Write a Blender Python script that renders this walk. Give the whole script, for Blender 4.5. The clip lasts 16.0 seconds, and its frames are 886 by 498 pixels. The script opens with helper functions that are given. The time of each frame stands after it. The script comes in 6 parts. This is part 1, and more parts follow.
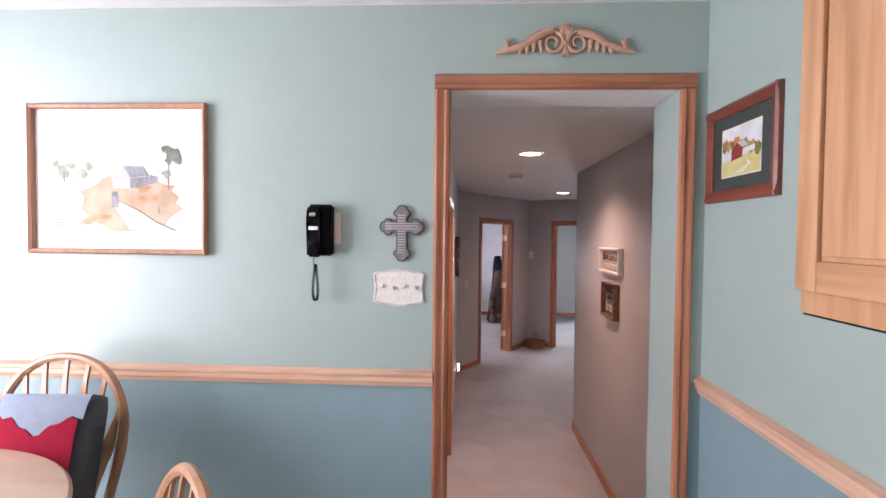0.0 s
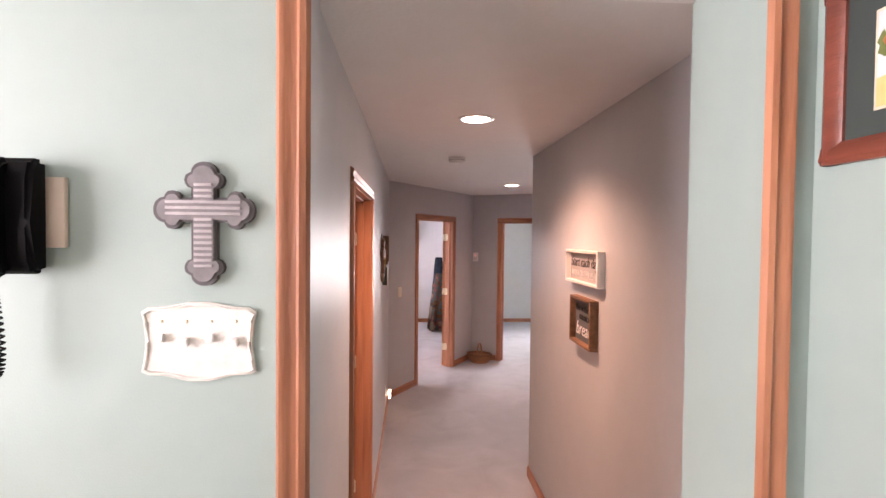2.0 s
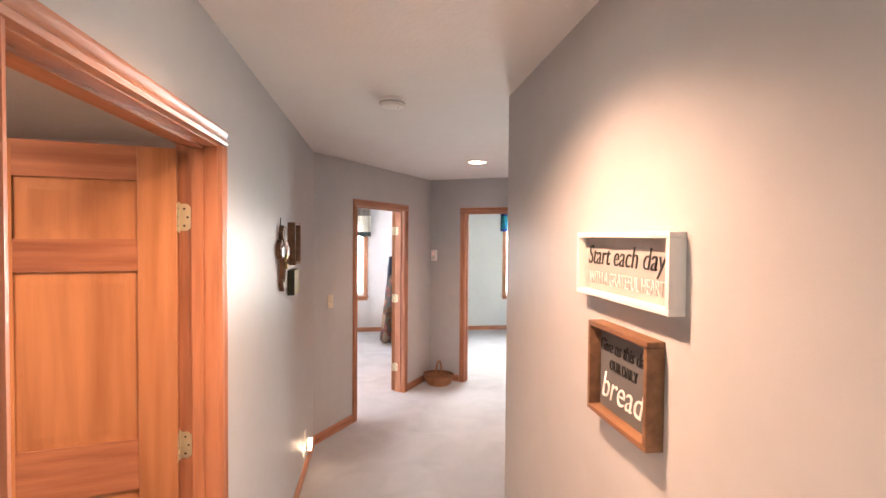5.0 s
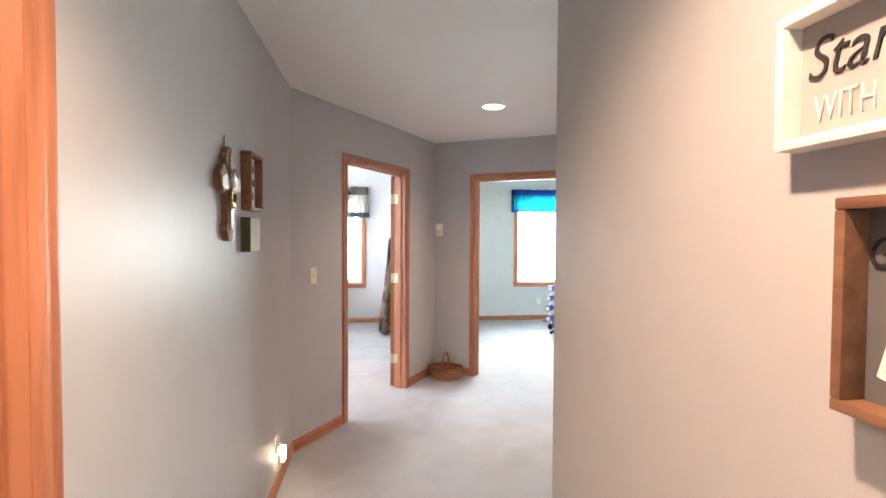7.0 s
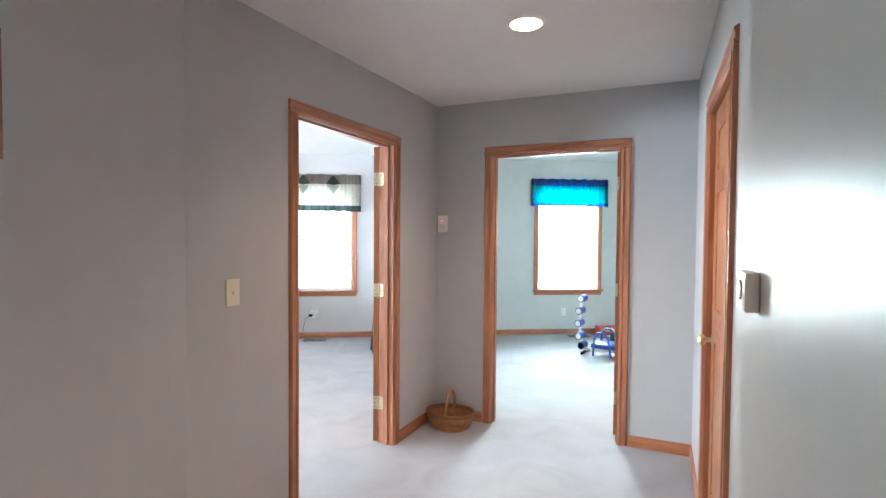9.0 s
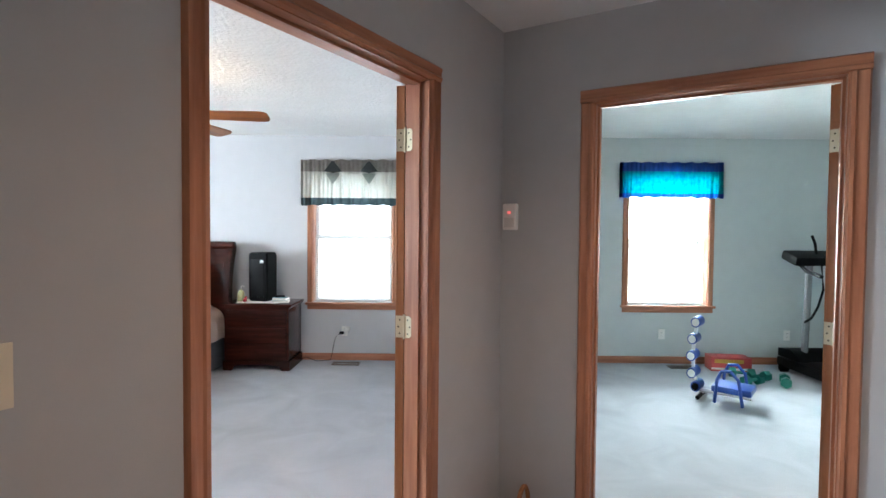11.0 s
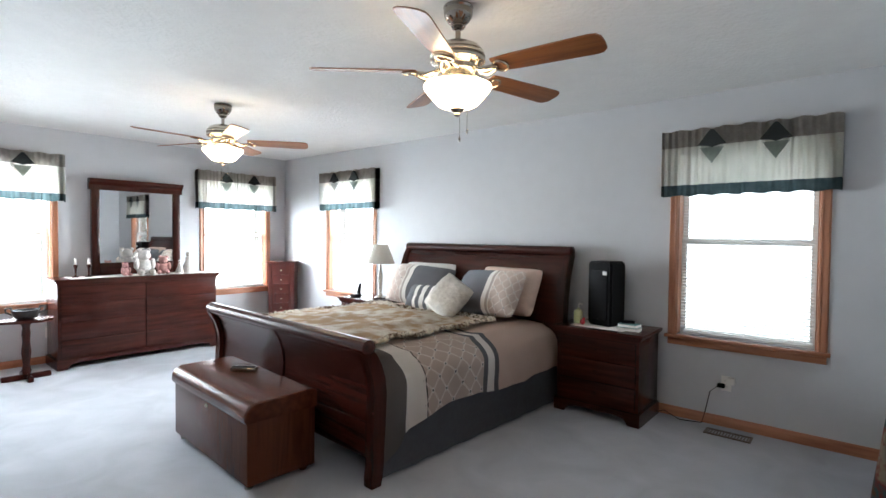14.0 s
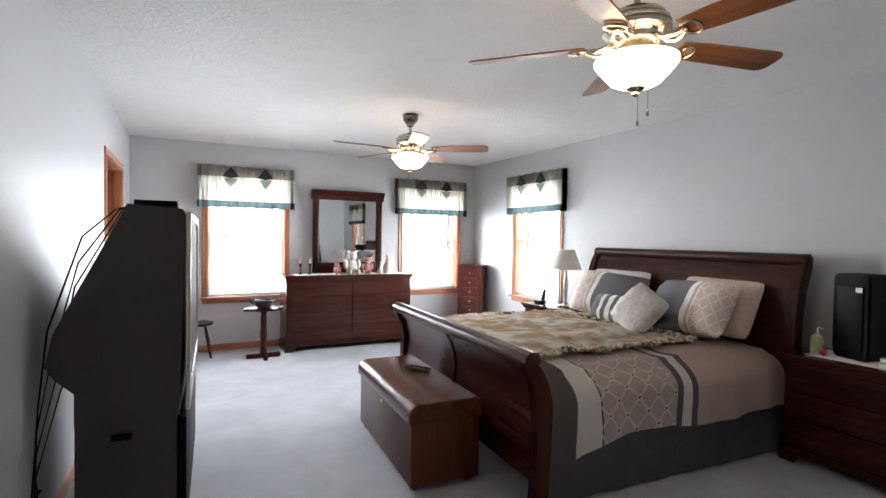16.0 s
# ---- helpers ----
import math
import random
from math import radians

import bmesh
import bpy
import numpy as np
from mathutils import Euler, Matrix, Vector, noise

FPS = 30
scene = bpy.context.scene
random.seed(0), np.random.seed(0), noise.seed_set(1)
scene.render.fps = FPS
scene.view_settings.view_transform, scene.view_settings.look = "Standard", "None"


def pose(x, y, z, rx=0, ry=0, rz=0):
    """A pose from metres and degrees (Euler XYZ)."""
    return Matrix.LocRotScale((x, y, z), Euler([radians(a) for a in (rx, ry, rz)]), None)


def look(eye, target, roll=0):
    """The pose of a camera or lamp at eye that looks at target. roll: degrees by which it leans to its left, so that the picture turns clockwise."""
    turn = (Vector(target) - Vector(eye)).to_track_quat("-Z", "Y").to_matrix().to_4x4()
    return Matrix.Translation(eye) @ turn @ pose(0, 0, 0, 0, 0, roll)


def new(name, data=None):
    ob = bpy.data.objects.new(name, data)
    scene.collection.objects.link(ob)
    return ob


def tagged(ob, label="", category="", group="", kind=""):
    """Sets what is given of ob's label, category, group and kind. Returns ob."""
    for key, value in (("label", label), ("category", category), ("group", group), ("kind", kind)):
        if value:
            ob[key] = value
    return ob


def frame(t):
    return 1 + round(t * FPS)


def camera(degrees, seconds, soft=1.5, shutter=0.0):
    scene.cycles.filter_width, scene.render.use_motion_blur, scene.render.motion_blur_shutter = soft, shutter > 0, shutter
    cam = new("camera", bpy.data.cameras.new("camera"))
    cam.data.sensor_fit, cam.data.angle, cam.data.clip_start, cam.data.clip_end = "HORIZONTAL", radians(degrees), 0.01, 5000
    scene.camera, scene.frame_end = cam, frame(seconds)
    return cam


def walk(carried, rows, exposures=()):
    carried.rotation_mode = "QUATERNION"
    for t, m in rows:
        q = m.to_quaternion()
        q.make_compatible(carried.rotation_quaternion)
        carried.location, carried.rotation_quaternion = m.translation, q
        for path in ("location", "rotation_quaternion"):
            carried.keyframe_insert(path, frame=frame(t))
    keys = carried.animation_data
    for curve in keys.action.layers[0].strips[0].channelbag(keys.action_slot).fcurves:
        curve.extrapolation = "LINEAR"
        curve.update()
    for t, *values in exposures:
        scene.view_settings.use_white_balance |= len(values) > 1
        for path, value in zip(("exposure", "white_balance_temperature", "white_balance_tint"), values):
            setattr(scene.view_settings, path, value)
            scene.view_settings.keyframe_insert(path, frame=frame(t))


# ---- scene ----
cam = camera(83.2, 16.0)
PATH = [
    (0, (0.231, 0.205, 1.86), (0.134, 2.201, 1.803), 0.6),
    (0.5, (0.24, 0.476, 1.855), (0.177, 2.474, 1.795), 0.6),
    (1, (0.246, 0.745, 1.86), (0.263, 2.744, 1.803), 0.6),
    (1.5, (0.292, 1.018, 1.856), (0.363, 3.016, 1.798), 0.7),
    (2, (0.352, 1.262, 1.847), (0.478, 3.257, 1.793), 0.6),
    (2.5, (0.39, 1.524, 1.844), (0.592, 3.513, 1.789), 0.6),
    (3, (0.427, 1.763, 1.844), (0.678, 3.746, 1.79), 0.6),
    (3.5, (0.495, 2.022, 1.846), (0.756, 4.004, 1.794), 0.5),
    (4, (0.542, 2.231, 1.842), (0.806, 4.213, 1.792), 0.6),
    (6.5, (0.712, 3.2, 1.553), (0.961, 5.184, 1.496), 0.2),
    (7, (0.697, 3.43, 1.487), (0.944, 5.413, 1.427), 0.3),
    (7.5, (0.71, 3.735, 1.44), (0.957, 5.718, 1.387), 0.2),
    (8, (0.776, 4.095, 1.458), (1.009, 6.08, 1.398), 0.3),
    (10.5, (0.987, 5.864, 1.42), (1.111, 7.859, 1.367), 0.6),
    (11, (0.998, 6.221, 1.44), (0.984, 8.22, 1.381), 0.5),
    (11.5, (0.969, 6.536, 1.437), (0.768, 8.525, 1.377), 0.5),
    (12, (0.914, 6.828, 1.433), (0.545, 8.793, 1.379), 0.4),
    (12.5, (0.858, 7.086, 1.433), (0.282, 9.001, 1.378), 0.5),
    (13, (0.801, 7.306, 1.442), (-0.021, 9.128, 1.386), 0.6),
    (13.5, (0.717, 7.476, 1.433), (-0.35, 9.167, 1.378), 0.6),
    (14, (0.62, 7.613, 1.425), (-0.67, 9.141, 1.371), 0.6),
    (14.5, (0.569, 7.708, 1.419), (-0.906, 9.058, 1.373), 0.6),
    (15, (0.564, 7.801, 1.428), (-1.061, 8.966, 1.381), 0.6),
    (15.5, (0.558, 7.863, 1.418), (-1.164, 8.878, 1.373), 0.7),
    (16, (0.566, 7.892, 1.414), (-1.214, 8.803, 1.371), 0.8),
]

# ---- world, sun, window light ----
KZ, HC, BC, KC = 0.38, 2.455, 2.535, 2.785      # kitchen floor; ceilings of hall, bedrooms and kitchen
NY, WX, SY = 11.86, -6.12, 7.3       # bedroom: inner faces of the north, west and south walls
world = bpy.data.worlds.new("world")
scene.world = world
world.use_nodes = True
sky = world.node_tree.nodes.new("ShaderNodeTexSky")
sky.sky_type, sky.sun_disc, sky.sun_elevation, sky.sun_rotation = "NISHITA", False, radians(52.5), radians(250)
world.node_tree.nodes["Background"].inputs[1].default_value = 0.12
world.node_tree.links.new(sky.outputs[0], world.node_tree.nodes["Background"].inputs[0])
sun = new("sun", bpy.data.lights.new("sun", "SUN"))
sun.data.energy, sun.data.angle, sun.data.color = 5.0, radians(0.5), (1, 0.95, 0.86)
sun.matrix_world = look((-9.66, 6.77, 6.50), (-5.0, 8.52, 0.0))


def area(name, eye, target, w, h, watts, color):
    lamp = new(name, bpy.data.lights.new(name, "AREA"))
    lamp.data.shape, lamp.data.size, lamp.data.size_y, lamp.data.energy, lamp.data.color = "RECTANGLE", w, h, watts, color
    lamp.matrix_world = look(eye, target)
    return lamp


def spot(name, place, watts, color, size=150, blend=0.6, radius=0.06):
    lamp = new(name, bpy.data.lights.new(name, "SPOT"))
    lamp.data.energy, lamp.data.color, lamp.data.spot_size, lamp.data.spot_blend, lamp.data.shadow_soft_size = watts, color, radians(size), blend, radius
    lamp.location = place
    return lamp


DAY, WARM = (0.90, 0.95, 1.0), (1.0, 0.63, 0.42)
area("daylight_bed", (-0.07, NY + 0.30, 1.35), (-0.07, 0, 1.2), 0.9, 1.45, 36, DAY)
area("daylight_bed_west", (-4.57, NY + 0.30, 1.35), (-4.57, 0, 1.2), 0.9, 1.45, 590, DAY)
area("daylight_west_a", (WX - 0.30, 8.52, 1.35), (0, 8.52, 1.2), 0.9, 1.45, 780, DAY)
area("daylight_west_b", (WX - 0.30, 11.07, 1.35), (0, 11.07, 1.2), 0.9, 1.45, 740, DAY)
area("daylight_exercise", (3.5, NY + 0.30, 1.35), (3.5, 0, 1.2), 0.9, 1.45, 430, (0.92, 1.0, 0.97))
area("daylight_kitchen", (-3.05, 0.65, 1.75), (0, 1.5, 1.45), 1.4, 1.9, 155, (0.95, 0.98, 1.0))
area("daylight_sink", (-0.6, -3.35, 1.9), (-0.6, 0, 1.7), 1.6, 1.2, 22, (0.95, 0.98, 1.0))
LAMP1, LAMP2 = (0.68, 3.85), (1.54, 7.16)
for (lx, ly), watts in ((LAMP1, 122), (LAMP2, 50)):
    spot("recessed_bulb", (lx, ly, HC - 0.012), watts, WARM, 138, 0.8)
EXPOSURES = [(0, -0.1, 6400, 30), (1.5, 0.35, 6800, 32), (2.5, 0.75, 7200, 34), (3.5, 1.15, 7200, 30), (4.2, 1.2, 7200, 25), (7, 1.2, 6350, 9), (8.2, 1.25, 6050, 5), (10.5, 0.32, 5900, 4), (11.5, 0.3, 5900, 5), (12.5, 0.12, 5900, 4), (13.2, -0.38, 6050, 5), (14, -0.82, 6200, 6), (16, -1.15, 6500, 10)]
# added fill without a fixture, brightens the side room's door leaf
spot("side_room_fill", (-0.75, 3.35, HC - 0.05), 45, WARM, 160, 0.6, 0.1)
walk(cam, [(t, look(eye, target, roll)) for t, eye, target, roll in PATH], EXPOSURES)

# ---- materials ----


def mat(name, color, rough=0.5, metal=0.0, noise_scale=8.0, amount=0.12, bump=0.0, bump_scale=120.0, coat=0.0, second=None, stretch=None, trans=0.0, spec=0.5):
    """A plain surface with two scales of variation and a fine relief."""
    m = bpy.data.materials.new(name)
    m.use_nodes = True
    n, l = m.node_tree.nodes, m.node_tree.links
    p = n["Principled BSDF"]
    co = n.new("ShaderNodeTexCoord")
    mp = n.new("ShaderNodeMapping")
    l.new(co.outputs["Object"], mp.inputs[0])
    if stretch:
        mp.inputs["Scale"].default_value = stretch
    a, b = n.new("ShaderNodeTexNoise"), n.new("ShaderNodeTexNoise")
    a.inputs["Scale"].default_value, a.inputs["Detail"].default_value = noise_scale, 6
    b.inputs["Scale"].default_value, b.inputs["Detail"].default_value = noise_scale * 0.13, 3
    l.new(mp.outputs[0], a.inputs[0]), l.new(mp.outputs[0], b.inputs[0])
    add = n.new("ShaderNodeMath")
    add.operation = "ADD"
    l.new(a.outputs[0], add.inputs[0]), l.new(b.outputs[0], add.inputs[1])
    ramp = n.new("ShaderNodeValToRGB")
    c2 = second or [c * (1 - 2 * amount) for c in color]
    ramp.color_ramp.elements[0].position, ramp.color_ramp.elements[1].position = 0.35, 0.65
    ramp.color_ramp.elements[0].color, ramp.color_ramp.elements[1].color = (*c2, 1), (*color, 1)
    half = n.new("ShaderNodeMath")
    half.operation, half.inputs[1].default_value = "MULTIPLY", 0.5
    l.new(add.outputs[0], half.inputs[0]), l.new(half.outputs[0], ramp.inputs[0]), l.new(ramp.outputs[0], p.inputs["Base Color"])
    p.inputs["Roughness"].default_value, p.inputs["Metallic"].default_value = rough, metal
    p.inputs["Coat Weight"].default_value = coat
    p.inputs["Coat Roughness"].default_value = 0.15
    p.inputs["Specular IOR Level"].default_value = spec
    if trans:
        t, mx, out = n.new("ShaderNodeBsdfTranslucent"), n.new("ShaderNodeMixShader"), n["Material Output"]
        l.new(ramp.outputs[0], t.inputs[0])
        mx.inputs[0].default_value = trans
        l.new(p.outputs[0], mx.inputs[1]), l.new(t.outputs[0], mx.inputs[2]), l.new(mx.outputs[0], out.inputs[0])
    if bump:
        c, bp = n.new("ShaderNodeTexNoise"), n.new("ShaderNodeBump")
        c.inputs["Scale"].default_value, c.inputs["Detail"].default_value = bump_scale, 4
        l.new(mp.outputs[0], c.inputs[0]), l.new(c.outputs[0], bp.inputs["Height"])
        bp.inputs["Strength"].default_value, bp.inputs["Distance"].default_value = bump, 0.01
        l.new(bp.outputs[0], p.inputs["Normal"])
    return m


def wood(name, light, dark, rough=0.38, coat=0.12, axis="x", scale=1.0, spec=0.4):
    """Grain that runs along one axis of the piece, with wider streaks under it."""
    s = {"x": (1.2, 16, 16), "y": (16, 1.2, 16), "z": (16, 16, 1.2)}[axis]
    m = mat(name, light, rough, noise_scale=2.2 * scale, second=dark, stretch=s, coat=coat, bump=0.12, bump_scale=9, spec=spec)
    ramp = next(x for x in m.node_tree.nodes if x.type == "VALTORGB")
    ramp.color_ramp.elements[0].position, ramp.color_ramp.elements[1].position = 0.36, 0.6
    return m


def glow(name, color, strength):
    m = bpy.data.materials.new(name)
    m.use_nodes = True
    p = m.node_tree.nodes["Principled BSDF"]
    p.inputs["Base Color"].default_value = (0.9, 0.88, 0.85, 1)
    p.inputs["Emission Color"].default_value, p.inputs["Emission Strength"].default_value = (*color, 1), strength
    return m


def glass(name):
    m = bpy.data.materials.new(name)
    m.use_nodes = True
    p = m.node_tree.nodes["Principled BSDF"]
    p.inputs["Transmission Weight"].default_value, p.inputs["Roughness"].default_value, p.inputs["IOR"].default_value = 1, 0.0, 1.45
    return m


GREEN = mat("sage_wall_paint", (0.31, 0.40, 0.365), 0.42, amount=0.03, bump=0.05, bump_scale=260)
TEAL = mat("teal_wall_paint", (0.20, 0.31, 0.335), 0.45, amount=0.04, bump=0.05, bump_scale=260)
GREY = mat("grey_wall_paint", (0.45, 0.455, 0.465), 0.38, amount=0.03, bump=0.05, bump_scale=260, spec=0.05)
PALE = mat("pale_wall_paint", (0.56, 0.57, 0.59), 0.5, amount=0.025, bump=0.05, bump_scale=260)
BLUEW = mat("pale_blue_wall_paint", (0.55, 0.585, 0.58), 0.5, amount=0.03, bump=0.05, bump_scale=260)
CEIL = mat("textured_ceiling_paint", (0.80, 0.80, 0.79), 0.8, amount=0.03, bump=0.6, bump_scale=34)
CEIL_SMOOTH = mat("ceiling_paint", (0.72, 0.71, 0.70), 0.75, amount=0.02, bump=0.12, bump_scale=60, spec=0.15)
CARPET = mat("grey_carpet", (0.45, 0.465, 0.50), 0.95, noise_scale=2.6, amount=0.12, bump=0.4, bump_scale=420, spec=0.1)
for tex in [x for x in CARPET.node_tree.nodes if x.type == "TEX_NOISE"][:2]:
    tex.inputs["Distortion"].default_value = 0.9
LINO = mat("kitchen_vinyl", (0.42, 0.36, 0.29), 0.4, noise_scale=5, amount=0.12)
OAK_X = wood("oak_trim_along_x", (0.44, 0.188, 0.100), (0.23, 0.082, 0.040), axis="x")
OAK_Y = wood("oak_trim_along_y", (0.44, 0.188, 0.100), (0.23, 0.082, 0.040), axis="y")
OAK_Z = wood("oak_trim_upright", (0.44, 0.188, 0.100), (0.23, 0.082, 0.040), axis="z")
RAIL = wood("light_oak_rail", (0.66, 0.43, 0.30), (0.45, 0.25, 0.155), axis="x")
CHERRY_X = wood("dark_cherry_along_x", (0.044, 0.010, 0.0065), (0.017, 0.004, 0.003), 0.20, 0.0, "x", 1.0, 0.24)
CHERRY_Y = wood("dark_cherry_along_y", (0.044, 0.010, 0.0065), (0.017, 0.004, 0.003), 0.20, 0.0, "y", 1.0, 0.24)
CHERRY_Z = wood("dark_cherry_upright", (0.044, 0.010, 0.0065), (0.017, 0.004, 0.003), 0.20, 0.0, "z", 1.0, 0.24)
WHITE = mat("white_plastic", (0.78, 0.77, 0.74), 0.4, amount=0.03)
BLIND = mat("white_blind_slat", (0.85, 0.85, 0.84), 0.5, amount=0.02, trans=0.45)
GLASS = glass("window_glass")
BRASS = mat("polished_brass", (0.78, 0.70, 0.50), 0.33, 0.85, amount=0.1)
BLACK = mat("black_plastic", (0.004, 0.004, 0.0045), 0.45, amount=0.15, spec=0.05)
LAMPGLASS = glow("lamp_lens", (1.0, 0.86, 0.72), 24)
GRASS = mat("lawn_grass", (0.10, 0.17, 0.05), 0.9, noise_scale=4, amount=0.25, bump=0.5, bump_scale=60)

# ---- mesh helpers ----


def box(bm, x0, y0, z0, x1, y1, z1, bevel=0.0, m=None):
    q = (m or Matrix()) @ Matrix.LocRotScale(((x0 + x1) / 2, (y0 + y1) / 2, (z0 + z1) / 2), None, (abs(x1 - x0), abs(y1 - y0), abs(z1 - z0)))
    vs = bmesh.ops.create_cube(bm, size=1, matrix=q)["verts"]
    if bevel:
        es = list({e for v in vs for e in v.link_edges})
        bmesh.ops.bevel(bm, geom=es, offset=bevel, segments=2, profile=0.6, affect="EDGES", clamp_overlap=True)
    return bm


def cyl(bm, p0, p1, r0, r1=None, n=14):
    p0, p1 = Vector(p0), Vector(p1)
    d = p1 - p0
    q = Matrix.Translation((p0 + p1) / 2) @ d.to_track_quat("Z", "Y").to_matrix().to_4x4()
    bmesh.ops.create_cone(bm, cap_ends=True, segments=n, radius1=r0, radius2=r0 if r1 is None else r1, depth=d.length, matrix=q)
    return bm


def ball(bm, p, r, n=12, m=None):
    s = r if isinstance(r, (tuple, list)) else (r, r, r)
    bmesh.ops.create_uvsphere(bm, u_segments=n, v_segments=max(6, n * 2 // 3), radius=1, matrix=Matrix.Translation(p) @ (m or Matrix()) @ Matrix.Diagonal((*s, 1)))
    return bm


def lathe(bm, prof, at=(0, 0, 0), n=24, m=None):
    """A turned body from rows of radius and height."""
    q = Matrix.Translation(at) @ (m or Matrix())
    rings = [[bm.verts.new(q @ Vector((r * math.cos(2 * math.pi * i / n), r * math.sin(2 * math.pi * i / n), z))) for i in range(n)] for r, z in prof]
    for a, b in zip(rings, rings[1:]):
        for i in range(n):
            bm.faces.new((a[i], a[(i + 1) % n], b[(i + 1) % n], b[i]))
    for ring in (rings[0][::-1], rings[-1]):
        bm.faces.new(ring)
    return bm


def prism(bm, poly, a, b, axis="y", m=None):
    """A flat outline pushed from a to b along an axis. x: (y, z), y: (x, z), z: (x, y)."""
    put = {"x": lambda u, v, w: (w, u, v), "y": lambda u, v, w: (u, w, v), "z": lambda u, v, w: (u, v, w)}[axis]
    q = m or Matrix()
    lo, hi = ([bm.verts.new(q @ Vector(put(u, v, w))) for u, v in poly] for w in (a, b))
    bm.faces.new(lo), bm.faces.new(hi[::-1])
    for i in range(len(poly)):
        j = (i + 1) % len(poly)
        bm.faces.new((lo[i], hi[i], hi[j], lo[j]))
    return bm


def tube(bm, pts, r, n=8):
    """A round bar along a line of points."""
    pts = [Vector(p) for p in pts]
    rings = []
    for i, p in enumerate(pts):
        d = (pts[min(i + 1, len(pts) - 1)] - pts[max(i - 1, 0)]).normalized()
        q = d.to_track_quat("Z", "Y")
        rr = r[i] if isinstance(r, (list, tuple)) else r
        rings.append([bm.verts.new(p + q @ Vector((rr * math.cos(2 * math.pi * k / n), rr * math.sin(2 * math.pi * k / n), 0))) for k in range(n)])
    best = [rings[0]]
    for ring in rings[1:]:
        k = min(range(n), key=lambda s: (ring[s].co - best[-1][0].co).length)
        best.append(ring[k:] + ring[:k])
    for a, b in zip(best, best[1:]):
        for k in range(n):
            bm.faces.new((a[k], a[(k + 1) % n], b[(k + 1) % n], b[k]))
    bm.faces.new(best[0][::-1]), bm.faces.new(best[-1])
    return bm


def part(name, bm, material, parent=None, label="", smooth=35):
    bmesh.ops.recalc_face_normals(bm, faces=bm.faces[:])
    me = bpy.data.meshes.new(name)
    bm.to_mesh(me)
    bm.free()
    me.materials.append(material)
    if smooth:
        me.shade_smooth()
        me.set_sharp_from_angle(angle=radians(smooth))
    ob = new(name, me)
    ob.parent = parent
    return tagged(ob, label)


def thing(name, m, label, category, group="", kind=""):
    ob = new(name)
    ob.empty_display_size = 0.1
    ob.matrix_world = m if isinstance(m, Matrix) else Matrix.Translation(m)
    return tagged(ob, label, category, group, kind)


def built(name, bm, material, label, smooth=35):
    """A piece of the setting."""
    return tagged(part(name, bm, material, None, label, smooth), kind="structure")


def along(p0, p1):
    """The pose whose x axis runs from p0 to p1 on the floor; its y axis points to the left of that."""
    d = Vector((p1[0] - p0[0], p1[1] - p0[1]))
    return pose(p0[0], p0[1], 0, 0, 0, math.degrees(math.atan2(d.y, d.x))), d.length


def wall(name, p0, p1, z0, z1, material, label, holes=(), thick=0.12, side=-1):
    """A wall whose inner face runs from p0 to p1; it is thick towards its right (side -1) or left. holes: from, to, bottom, top."""
    m, length = along(p0, p1)
    bm = bmesh.new()
    y0, y1 = sorted((0, side * thick))
    s = 0
    for a, b, lo, hi in sorted(holes):
        if a > s:
            box(bm, s, y0, z0, a, y1, z1)
        if lo > z0:
            box(bm, a, y0, z0, b, y1, lo)
        if hi < z1:
            box(bm, a, y0, hi, b, y1, z1)
        s = b
    if s < length:
        box(bm, s, y0, z0, length, y1, z1)
    ob = built(name, bm, material, label, 0)
    ob.matrix_world = m
    return ob


def slab(name, poly, z0, z1, material, label):
    return built(name, prism(bmesh.new(), poly, z0, z1, "z"), material, label, 0)


# ---- the large structure ----
HX, SD0, SD1 = 0.10, 3.385, 4.37        # hall west wall; the side room's doorway
L0, CC, RB, RA = Vector((0.10, 6.865)), Vector((1.277, 8.761)), Vector((2.875, 7.85)), Vector((1.268, 5.02))
slab("ground", [(-60, -60), (60, -60), (60, 60), (-60, 60)], -0.62, -0.6, GRASS, "green lawn round the house")
slab("floor_kitchen", [(-3.0, -3.2), (1.3, -3.2), (1.3, 2.72), (-3.0, 2.72)], -0.1, KZ, LINO, "vinyl kitchen floor, a landing above the hall")
slab("floor", [(-6.3, 2.72), (6.2, 2.72), (6.2, 12.1), (-6.3, 12.1)], -0.1, 0.0, CARPET, "light grey carpet with vacuum marks")
slab("step", [(HX, 2.72), (1.27, 2.72), (1.27, 3.0), (HX, 3.0)], 0.0, KZ / 2, CARPET, "carpeted step between kitchen and hall")
slab("ceiling_kitchen", [(-3.1, -3.3), (1.3, -3.3), (1.3, 2.4), (-3.1, 2.4)], KC, KC + 0.1, CEIL, "white textured kitchen ceiling")
slab("ceiling_hall", [(0.0, 2.34), (1.4, 2.34), (1.4, 5.02), (3.0, 7.85), (1.277, 8.9), (0.0, 6.86)], HC, HC + 0.1, CEIL_SMOOTH, "painted hall ceiling")
slab("ceiling_bedroom", [(-6.3, 7.2), (0.2, 7.2), (0.26, 6.95), (1.277, 8.85), (1.33, 12.1), (-6.3, 12.1)], BC, BC + 0.09, CEIL, "white textured bedroom ceiling")
slab("ceiling_exercise_room", [(1.35, 8.85), (2.95, 7.9), (6.2, 7.9), (6.2, 12.1), (1.35, 12.1)], BC, BC + 0.09, CEIL, "white textured ceiling")
slab("ceiling_side_room", [(-2.0, 2.5), (0.0, 2.5), (0.0, 6.8), (-2.0, 6.8)], HC, HC + 0.1, CEIL_SMOOTH, "painted ceiling of the side room")

